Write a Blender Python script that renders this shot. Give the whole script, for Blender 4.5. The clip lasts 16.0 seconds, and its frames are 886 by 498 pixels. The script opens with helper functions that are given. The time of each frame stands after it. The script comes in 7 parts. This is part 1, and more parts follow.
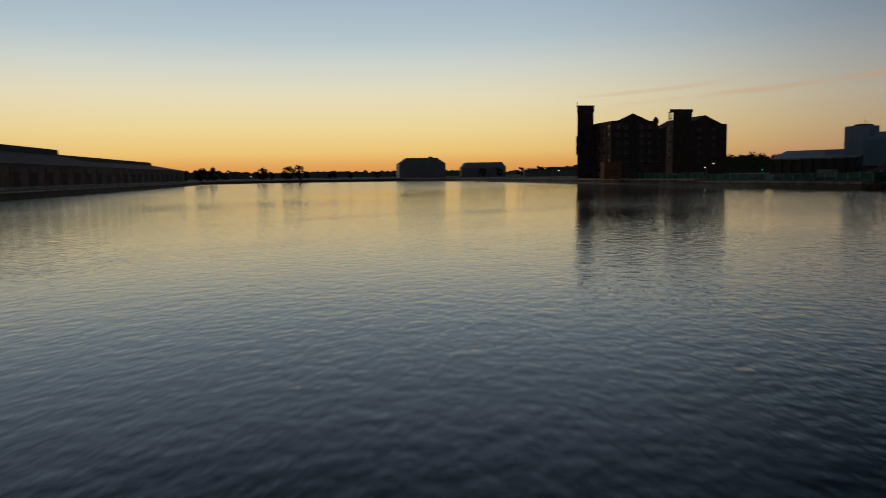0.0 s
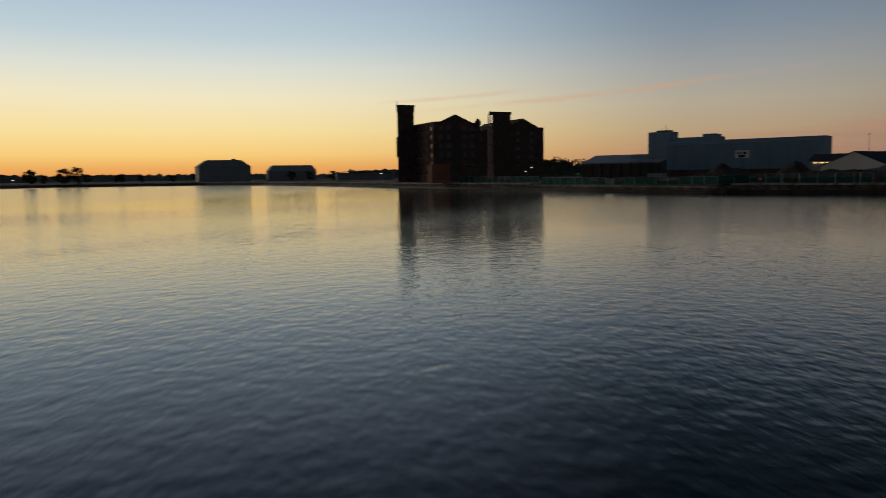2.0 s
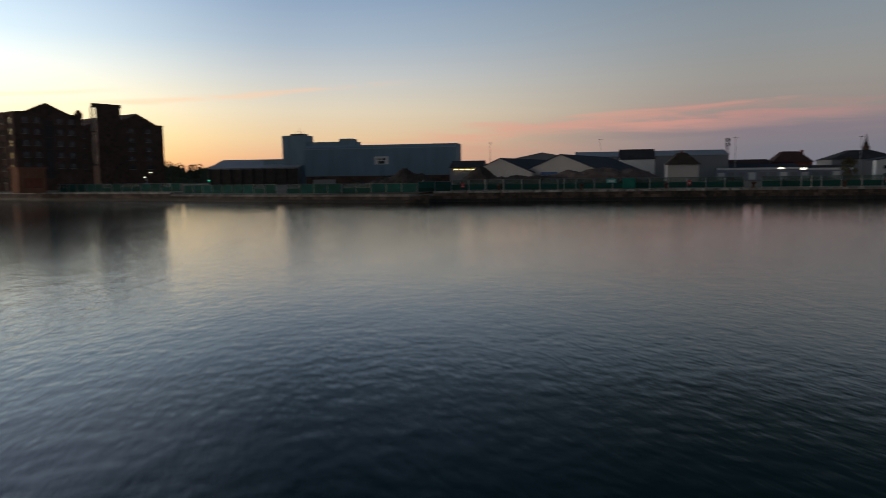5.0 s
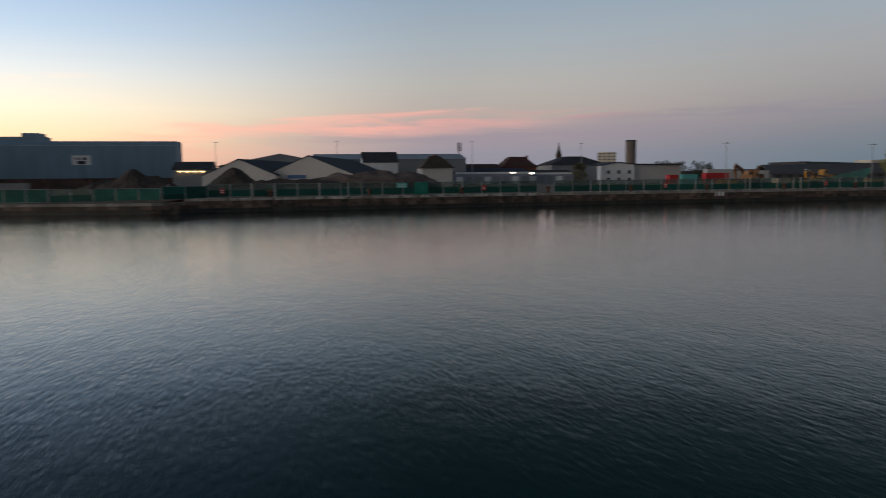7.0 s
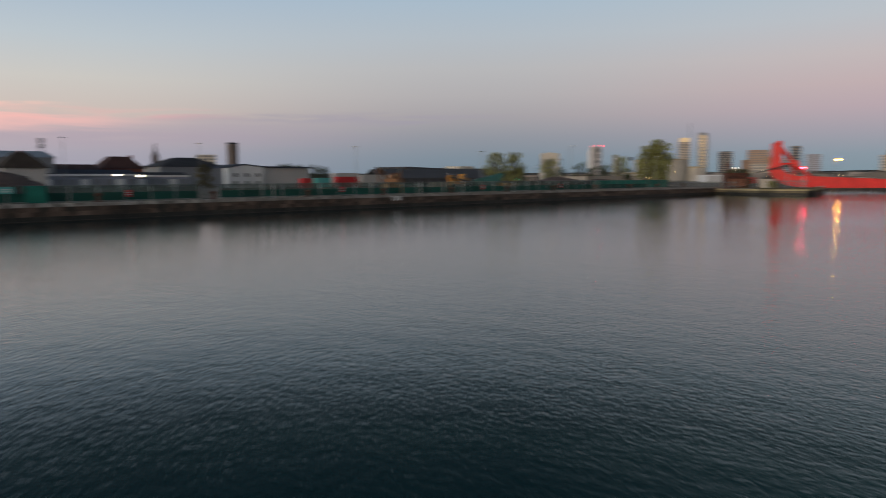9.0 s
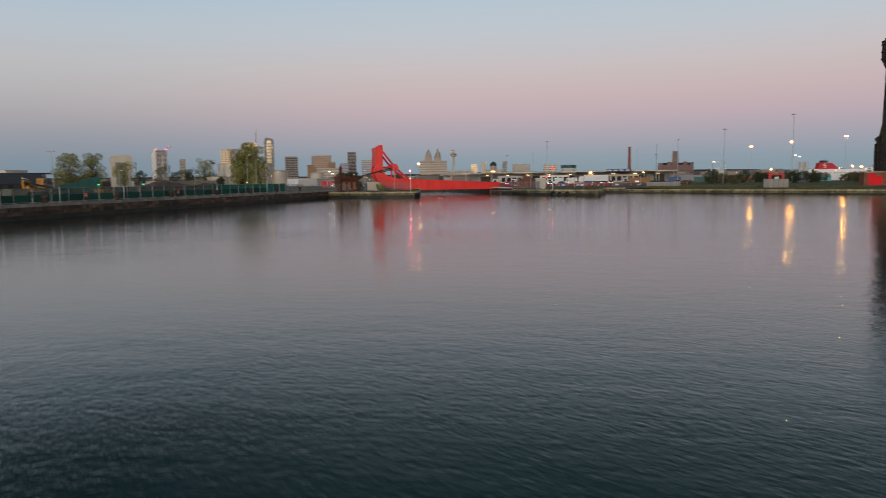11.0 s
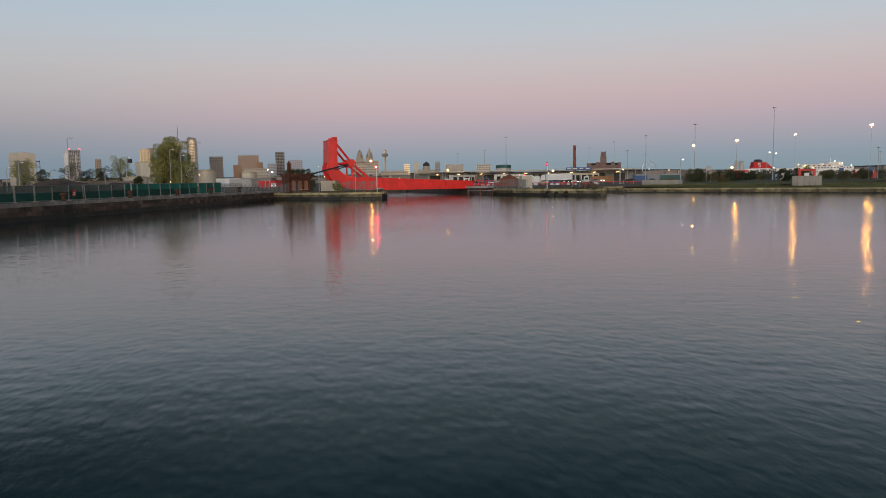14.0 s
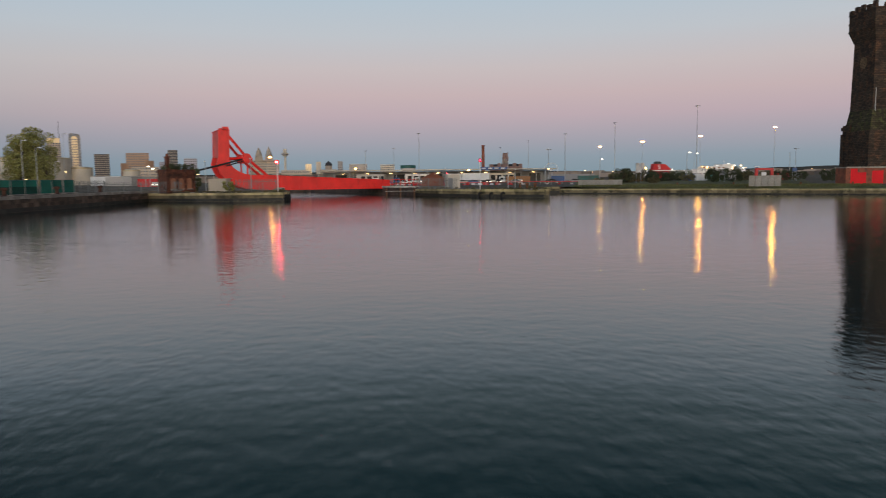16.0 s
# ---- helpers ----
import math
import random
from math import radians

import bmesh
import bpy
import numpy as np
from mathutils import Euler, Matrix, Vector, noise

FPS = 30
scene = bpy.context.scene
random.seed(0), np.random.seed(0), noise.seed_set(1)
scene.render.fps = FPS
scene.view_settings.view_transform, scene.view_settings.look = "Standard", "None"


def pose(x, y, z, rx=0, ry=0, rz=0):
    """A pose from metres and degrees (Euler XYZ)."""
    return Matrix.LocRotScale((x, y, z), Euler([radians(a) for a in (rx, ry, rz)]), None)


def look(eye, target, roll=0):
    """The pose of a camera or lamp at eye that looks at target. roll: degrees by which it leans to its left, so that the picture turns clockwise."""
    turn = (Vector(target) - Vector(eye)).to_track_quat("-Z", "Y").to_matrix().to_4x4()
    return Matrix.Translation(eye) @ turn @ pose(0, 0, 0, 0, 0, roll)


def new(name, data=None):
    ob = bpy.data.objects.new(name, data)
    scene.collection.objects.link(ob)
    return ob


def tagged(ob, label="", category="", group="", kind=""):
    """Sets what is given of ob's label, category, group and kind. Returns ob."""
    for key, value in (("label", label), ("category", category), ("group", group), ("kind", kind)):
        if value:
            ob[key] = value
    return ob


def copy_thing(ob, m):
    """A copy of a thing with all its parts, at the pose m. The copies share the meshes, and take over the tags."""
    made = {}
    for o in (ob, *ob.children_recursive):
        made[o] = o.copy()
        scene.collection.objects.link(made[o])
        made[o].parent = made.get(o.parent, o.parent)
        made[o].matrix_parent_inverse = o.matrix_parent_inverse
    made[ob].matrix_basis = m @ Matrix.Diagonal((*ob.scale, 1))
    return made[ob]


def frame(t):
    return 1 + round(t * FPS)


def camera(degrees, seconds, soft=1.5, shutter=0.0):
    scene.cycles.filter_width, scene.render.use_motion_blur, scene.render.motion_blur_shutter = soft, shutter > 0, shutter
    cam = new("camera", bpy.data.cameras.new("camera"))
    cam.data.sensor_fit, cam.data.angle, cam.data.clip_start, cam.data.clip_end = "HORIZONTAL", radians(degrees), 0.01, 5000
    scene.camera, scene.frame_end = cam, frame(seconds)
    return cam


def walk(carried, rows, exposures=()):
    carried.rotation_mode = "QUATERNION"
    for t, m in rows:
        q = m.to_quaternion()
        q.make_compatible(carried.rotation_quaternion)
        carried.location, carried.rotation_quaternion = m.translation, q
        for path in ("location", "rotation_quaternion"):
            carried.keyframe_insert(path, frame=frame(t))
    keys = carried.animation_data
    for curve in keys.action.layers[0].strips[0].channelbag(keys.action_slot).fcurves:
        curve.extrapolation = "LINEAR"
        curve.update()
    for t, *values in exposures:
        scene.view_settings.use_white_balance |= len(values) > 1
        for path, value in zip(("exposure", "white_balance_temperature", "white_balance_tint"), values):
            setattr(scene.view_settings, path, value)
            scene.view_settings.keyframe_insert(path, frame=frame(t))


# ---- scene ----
# World: x runs east along the north quay, y points inland from it, z is up from the water.
cam = camera(63.04, 16.0, soft=0.75, shutter=0.65)
PATH = [
    (0.0, 5.10, -175.38, 4.499, 56.614, -5.868, 0.854),
    (0.5, -1.03, -172.13, 4.481, 53.379, -5.833, 0.869),
    (1.0, -7.11, -168.85, 4.463, 49.792, -5.818, 0.853),
    (1.5, -13.07, -165.49, 4.446, 45.676, -5.805, 0.819),
    (2.0, -18.87, -161.96, 4.431, 41.419, -5.780, 0.766),
    (2.5, -24.49, -158.14, 4.417, 36.982, -5.773, 0.752),
    (3.0, -29.83, -153.95, 4.411, 32.037, -5.752, 0.746),
    (3.5, -34.95, -149.41, 4.410, 26.838, -5.735, 0.776),
    (4.0, -39.86, -144.59, 4.416, 21.590, -5.710, 0.768),
    (6.5, -58.48, -118.31, 4.583, -5.830, -5.634, 0.649),
    (7.0, -60.57, -112.43, 4.607, -11.669, -5.623, 0.564),
    (7.5, -62.02, -106.45, 4.613, -17.589, -5.612, 0.464),
    (8.0, -62.91, -100.50, 4.591, -23.937, -5.622, 0.438),
    (8.5, -63.35, -94.99, 4.557, -31.762, -5.599, 0.346),
    (9.0, -63.19, -90.00, 4.545, -43.169, -5.562, 0.305),
    (9.5, -62.54, -85.39, 4.548, -56.217, -5.543, 0.358),
    (10.0, -61.45, -81.12, 4.556, -68.261, -5.527, 0.548),
    (10.2, -60.93, -79.44, 4.558, -70.405, -5.515, 0.625),
    (12.5, -43.84, -62.48, 4.254, -81.806, -5.575, 0.848),
    (13.0, -38.50, -60.07, 4.180, -81.813, -5.575, 0.922),
    (13.5, -32.99, -57.89, 4.101, -81.837, -5.553, 0.930),
    (14.0, -27.34, -55.96, 4.019, -82.070, -5.551, 0.907),
    (14.5, -21.58, -54.28, 3.943, -82.643, -5.552, 0.844),
    (15.0, -15.72, -52.84, 3.855, -84.068, -5.566, 0.771),
    (15.5, -9.77, -51.54, 3.748, -86.856, -5.580, 0.685),
    (16.0, -3.79, -50.33, 3.627, -89.752, -5.609, 0.629),
]
EXPOSURE = [(0.0, -1.82), (2.0, -1.66), (3.0, -1.5), (4.0, -1.2), (6.5, -0.36), (7.0, -0.24), (8.5, 0.04), (10.0, 0.2), (16.0, 0.17)]
walk(cam, [(t, pose(x, y, z, 90 + pitch, roll, yaw)) for t, x, y, z, yaw, pitch, roll in PATH], EXPOSURE)

# ---- sky after sunset: afterglow in the west, pink belt over blue earth shadow in the east ----
SUN_YAW = 70.0
world = bpy.data.worlds.new("dusk_sky")
scene.world = world
world.use_nodes = True
wn, wl = world.node_tree.nodes, world.node_tree.links
wn.clear()


def srgb(r, g, b, gain=1.0):
    """Linear colour from 8-bit display values."""
    return tuple(gain * ((c / 255 / 12.92) if c <= 10 else ((c / 255 + 0.055) / 1.055) ** 2.4) for c in (r, g, b)) + (1.0,)


def wmath(op, a, b=None, c=None, clamp=False):
    n = wn.new("ShaderNodeMath")
    n.operation, n.use_clamp = op, clamp
    for i, v in enumerate((a, b, c)):
        if v is None:
            continue
        if isinstance(v, (int, float)):
            n.inputs[i].default_value = v
        else:
            wl.new(v, n.inputs[i])
    return n.outputs[0]


def wramp(factor, stops):
    n = wn.new("ShaderNodeValToRGB")
    n.color_ramp.interpolation = "LINEAR"
    els = n.color_ramp.elements
    while len(els) > 1:
        els.remove(els[0])
    els[0].position, els[0].color = stops[0]
    for p, c in stops[1:]:
        e = els.new(p)
        e.color = c
    wl.new(factor, n.inputs[0])
    return n.outputs[0]


def wmix(factor, a, b, blend="MIX"):
    n = wn.new("ShaderNodeMix")
    n.data_type, n.blend_type = "RGBA", blend
    for socket, v in ((n.inputs[0], factor), (n.inputs[6], a), (n.inputs[7], b)):
        if isinstance(v, (int, float)):
            socket.default_value = v
        elif isinstance(v, tuple):
            socket.default_value = v
        else:
            wl.new(v, socket)
    return n.outputs[2]


def wsmooth(value, lo, hi):
    n = wn.new("ShaderNodeMapRange")
    n.interpolation_type = "SMOOTHSTEP"
    wl.new(value, n.inputs[0])
    n.inputs[1].default_value, n.inputs[2].default_value = lo, hi
    return n.outputs[0]


coord = wn.new("ShaderNodeTexCoord").outputs["Generated"]
split = wn.new("ShaderNodeSeparateXYZ")
wl.new(coord, split.inputs[0])
X_, Y_, Z_ = split.outputs
level = wmath("SQRT", wmath("ADD", wmath("MULTIPLY", X_, X_), wmath("MULTIPLY", Y_, Y_)))
# degrees above the horizon over 40, and the cosine of the turn away from the sunset
height = wmath("MULTIPLY", wmath("ARCTAN2", Z_, level), 57.29578 / 40.0, clamp=True)
sx, sy = -math.sin(radians(SUN_YAW)), math.cos(radians(SUN_YAW))
facing = wmath("DIVIDE", wmath("ADD", wmath("MULTIPLY", X_, sx), wmath("MULTIPLY", Y_, sy)), wmath("MAXIMUM", level, 0.001))
G0, G1, G2, G3 = 3.2, 2.2, 1.17, 0.97
west = wramp(height, [(0.0, srgb(224, 146, 82, G0)), (0.02, srgb(236, 170, 92, G0)), (0.045, srgb(246, 204, 122, G0)), (0.09, srgb(247, 222, 158, G0)), (0.15, srgb(240, 229, 194, G0)),
                      (0.205, srgb(219, 222, 211, G0)), (0.26, srgb(190, 206, 213, G0)), (0.335, srgb(170, 189, 207, G0)), (0.48, srgb(148, 162, 184, G0)), (0.65, srgb(94, 106, 130, G0)), (1.0, srgb(34, 44, 56, G0))])
flank = wramp(height, [(0.0, srgb(204, 138, 114, G1)), (0.04, srgb(214, 165, 129, G1)), (0.08, srgb(216, 187, 148, G1)), (0.13, srgb(210, 197, 173, G1)), (0.19, srgb(187, 189, 187, G1)),
                       (0.26, srgb(156, 171, 186, G1)), (0.335, srgb(133, 154, 178, G1)), (0.385, srgb(98, 114, 130, G1)), (0.48, srgb(74, 88, 108, G1)), (0.65, srgb(39, 48, 64, G1)), (1.0, srgb(36, 45, 56, G1))])
north = wramp(height, [(0.0, srgb(141, 142, 156, G2)), (0.05, srgb(153, 148, 159, G2)), (0.08, srgb(168, 154, 160, G2)), (0.12, srgb(184, 171, 164, G2)), (0.18, srgb(183, 180, 175, G2)),
                       (0.25, srgb(169, 178, 184, G2)), (0.335, srgb(151, 168, 184, G2)), (0.375, srgb(108, 122, 132, G2)), (0.46, srgb(62, 76, 85, G2)), (0.62, srgb(38, 49, 56, G2)), (0.8, srgb(48, 60, 72, G2)), (1.0, srgb(52, 64, 76, G2))])
east = wramp(height, [(0.0, srgb(122, 142, 152, G3)), (0.04, srgb(136, 149, 160, G3)), (0.08, srgb(161, 156, 166, G3)), (0.12, srgb(181, 163, 170, G3)), (0.16, srgb(190, 171, 173, G3)),
                      (0.21, srgb(191, 181, 182, G3)), (0.27, srgb(183, 188, 194, G3)), (0.335, srgb(174, 188, 199, G3)), (0.46, srgb(123, 142, 150, G3)), (0.62, srgb(78, 102, 110, G3)), (0.8, srgb(62, 80, 90, G3)), (1.0, srgb(56, 69, 82, G3))])
northeast = wramp(height, [(0.0, srgb(112, 131, 144, G3)), (0.04, srgb(124, 138, 150, G3)), (0.08, srgb(142, 146, 155, G3)), (0.12, srgb(162, 158, 162, G3)), (0.16, srgb(173, 170, 172, G3)),
                      (0.21, srgb(179, 179, 181, G3)), (0.27, srgb(175, 184, 192, G3)), (0.335, srgb(165, 183, 198, G3)), (0.375, srgb(118, 134, 143, G3)), (0.46, srgb(72, 88, 96, G3)), (0.62, srgb(44, 58, 66, G3)), (0.8, srgb(53, 67, 77, G3)), (1.0, srgb(56, 69, 82, G3))])
sky = wmix(wsmooth(facing, 0.66, 1.0), flank, west)
sky = wmix(wsmooth(facing, 0.1, 0.72), north, sky)
sky = wmix(wsmooth(facing, -0.45, 0.12), northeast, sky)
sky = wmix(wsmooth(facing, -0.88, -0.45), east, sky)
# bearing in degrees (north 0, west positive) and elevation in degrees, for the thin clouds low over the north
bearing = wmath("MULTIPLY", wmath("ARCTAN2", wmath("MULTIPLY", X_, -1.0), Y_), 57.29578)
rise = wmath("MULTIPLY", height, 40.0)
stretch = wn.new("ShaderNodeMapping")
stretch.inputs["Scale"].default_value = (3.2, 3.2, 30.0)
stretch.inputs["Rotation"].default_value = (0.03, 0.05, 0.0)
wl.new(coord, stretch.inputs[0])


def wnoise(scale, detail, distort):
    t = wn.new("ShaderNodeTexNoise")
    t.inputs["Scale"].default_value, t.inputs["Detail"].default_value, t.inputs["Distortion"].default_value = scale, detail, distort
    wl.new(stretch.outputs[0], t.inputs["Vector"])
    return t.outputs[0]


puffs, feather = wnoise(1.7, 5.0, 0.6), wnoise(3.4, 6.0, 0.3)
ragged = wmath("MULTIPLY", wmath("SUBTRACT", puffs, 0.5), 2.6)


def cloud_band(under, a0, e0, a1, e1, half, amount, tint, fade=5.0, torn=(0.38, 0.6), wander=0.5):
    """A torn streak from bearing a0, elevation e0 to bearing a1, elevation e1 (a0 > a1), half degrees thick to either side."""
    f = wmath("DIVIDE", wmath("SUBTRACT", a0, bearing), a0 - a1)
    axis = wmath("ADD", e0, wmath("MULTIPLY", f, e1 - e0))
    off = wmath("ADD", wmath("SUBTRACT", rise, axis), wmath("MULTIPLY", ragged, wander))
    body = wmath("SUBTRACT", 1.0, wsmooth(wmath("ABSOLUTE", off), half * 0.15, half))
    ends = wmath("MULTIPLY", wmath("SUBTRACT", 1.0, wsmooth(bearing, a0 - fade, a0 + fade)), wsmooth(bearing, a1 - fade, a1 + fade))
    mask = wmath("MULTIPLY", wmath("MULTIPLY", body, ends), wsmooth(feather, *torn))
    return wmix(wmath("MULTIPLY", mask, amount), under, tint)


MAUVE, PINK, PEACH = srgb(150, 140, 156, 1.15), srgb(230, 163, 160, 1.15), srgb(244, 186, 142, 2.2)
ROSE = srgb(238, 162, 142, 1.75)
sky = cloud_band(sky, 2, 3.4, -34, 3.6, 1.4, 0.34, MAUVE, 8.0, (0.2, 0.55))
sky = cloud_band(sky, -18, 4.7, -46, 4.6, 0.6, 0.5, srgb(148, 143, 157, 1.1), 6.0)
sky = cloud_band(sky, 6, 3.6, -20, 4.4, 1.0, 0.3, srgb(234, 174, 158, 1.45), 6.0, (0.25, 0.6), 0.7)
sky = cloud_band(sky, -5, 4.6, -17, 4.5, 0.95, 0.46, PINK, 4.5, (0.25, 0.62), 0.5)
sky = cloud_band(sky, -17, 4.9, -26, 4.8, 0.6, 0.3, PINK, 4.0, (0.35, 0.62), 0.4)
sky = cloud_band(sky, 13, 3.1, -10, 4.3, 0.8, 0.4, ROSE, 5.0, (0.3, 0.62), 0.7)
sky = cloud_band(sky, 9, 3.9, -14, 5.3, 0.3, 0.28, ROSE, 4.0)
sky = cloud_band(sky, 18, 2.5, 2, 2.2, 0.5, 0.2, srgb(238, 158, 140, 1.4), 5.0)
sky = cloud_band(sky, 41, 5.1, 17, 7.1, 0.3, 0.32, PEACH, 6.0, (0.32, 0.52), 0.25)
sky = cloud_band(sky, 45, 5.8, 36, 6.4, 0.24, 0.25, PEACH, 3.0, (0.32, 0.52), 0.2)
back = wn.new("ShaderNodeBackground")
wl.new(sky, back.inputs[0])
wl.new(back.outputs[0], wn.new("ShaderNodeOutputWorld").inputs[0])

# the afterglow itself: a broad, weak, warm light from low in the west
glow_lamp = bpy.data.lights.new("afterglow", "SUN")
glow_lamp.energy, glow_lamp.angle, glow_lamp.color = 0.9, radians(22), (1.0, 0.78, 0.58)
afterglow = new("afterglow", glow_lamp)
afterglow.matrix_basis = look(Vector((-400.0 * math.sin(radians(106)), 400.0 * math.cos(radians(106)), 40.0)), Vector((0, 0, 0)))


# ---- materials ----
def surface(name, base, rough=0.8, metal=0.0, vary=0.25, scale=1.0, bump=0.15, dirt=None, detail=6.0, per_object=0.0, per_island=0.0, streak=0.0, alpha=1.0):
    """A weathered surface: base colour with broad patches, fine grain, optional dirt and down-running streaks."""
    m = bpy.data.materials.new(name)
    m.use_nodes = True
    n, l = m.node_tree.nodes, m.node_tree.links
    bsdf = n["Principled BSDF"]
    where = n.new("ShaderNodeTexCoord").outputs["Object"]
    broad = n.new("ShaderNodeTexNoise")
    broad.inputs["Scale"].default_value, broad.inputs["Detail"].default_value = 0.22 * scale, detail
    fine = n.new("ShaderNodeTexNoise")
    fine.inputs["Scale"].default_value, fine.inputs["Detail"].default_value = 5.0 * scale, 5.0
    for t in (broad, fine):
        l.new(where, t.inputs["Vector"])
    ramp = n.new("ShaderNodeMapRange")
    ramp.inputs[1].default_value, ramp.inputs[2].default_value = 0.3, 0.7
    ramp.inputs[3].default_value, ramp.inputs[4].default_value = 1.0 - vary, 1.0 + vary
    l.new(broad.outputs[0], ramp.inputs[0])
    grain = n.new("ShaderNodeMapRange")
    grain.inputs[1].default_value, grain.inputs[2].default_value = 0.3, 0.7
    grain.inputs[3].default_value, grain.inputs[4].default_value = 1.0 - vary * 0.6, 1.0 + vary * 0.6
    l.new(fine.outputs[0], grain.inputs[0])
    gain = n.new("ShaderNodeMath")
    gain.operation = "MULTIPLY"
    l.new(ramp.outputs[0], gain.inputs[0])
    l.new(grain.outputs[0], gain.inputs[1])
    value = gain.outputs[0]
    for amount, source in ((per_object, "object"), (per_island, "island")):
        if amount:
            if source == "object":
                rnd = n.new("ShaderNodeObjectInfo").outputs["Random"]
            else:
                rnd = n.new("ShaderNodeNewGeometry").outputs["Random Per Island"]
            span = n.new("ShaderNodeMapRange")
            span.inputs[3].default_value, span.inputs[4].default_value = 1.0 - amount, 1.0 + amount
            l.new(rnd, span.inputs[0])
            more = n.new("ShaderNodeMath")
            more.operation = "MULTIPLY"
            l.new(value, more.inputs[0])
            l.new(span.outputs[0], more.inputs[1])
            value = more.outputs[0]
    tone = n.new("ShaderNodeVectorMath")
    tone.operation = "SCALE"
    tone.inputs[0].default_value = base[:3]
    l.new(value, tone.inputs["Scale"])
    colour = tone.outputs[0]
    if dirt:
        spots = n.new("ShaderNodeTexNoise")
        spots.inputs["Scale"].default_value, spots.inputs["Detail"].default_value = 0.7 * scale, 8.0
        stretch = n.new("ShaderNodeMapping")
        stretch.inputs["Scale"].default_value = (1.0, 1.0, 1.0 - 0.85 * streak)
        l.new(where, stretch.inputs[0])
        l.new(stretch.outputs[0], spots.inputs["Vector"])
        mask = n.new("ShaderNodeMapRange")
        mask.inputs[1].default_value, mask.inputs[2].default_value = 0.48, 0.68
        l.new(spots.outputs[0], mask.inputs[0])
        mix = n.new("ShaderNodeMix")
        mix.data_type = "RGBA"
        l.new(mask.outputs[0], mix.inputs[0])
        l.new(colour, mix.inputs[6])
        mix.inputs[7].default_value = (*dirt[:3], 1.0)
        colour = mix.outputs[2]
    l.new(colour, bsdf.inputs["Base Color"])
    bsdf.inputs["Alpha"].default_value = alpha
    bsdf.inputs["Roughness"].default_value, bsdf.inputs["Metallic"].default_value = rough, metal
    if bump:
        b = n.new("ShaderNodeBump")
        b.inputs["Strength"].default_value, b.inputs["Distance"].default_value = bump, 0.06 / scale
        l.new(fine.outputs[0], b.inputs["Height"])
        l.new(b.outputs[0], bsdf.inputs["Normal"])
    return m


def glow(name, colour, strength):
    m = bpy.data.materials.new(name)
    m.use_nodes = True
    b = m.node_tree.nodes["Principled BSDF"]
    b.inputs["Base Color"].default_value = (*colour, 1)
    b.inputs["Emission Color"].default_value, b.inputs["Emission Strength"].default_value = (*colour, 1), strength
    return m


def glassy(name, colour, rough=0.06, metal=0.0):
    m = bpy.data.materials.new(name)
    m.use_nodes = True
    b = m.node_tree.nodes["Principled BSDF"]
    b.inputs["Base Color"].default_value, b.inputs["Roughness"].default_value, b.inputs["Metallic"].default_value = (*colour, 1), rough, metal
    b.inputs["IOR"].default_value = 1.6
    return m


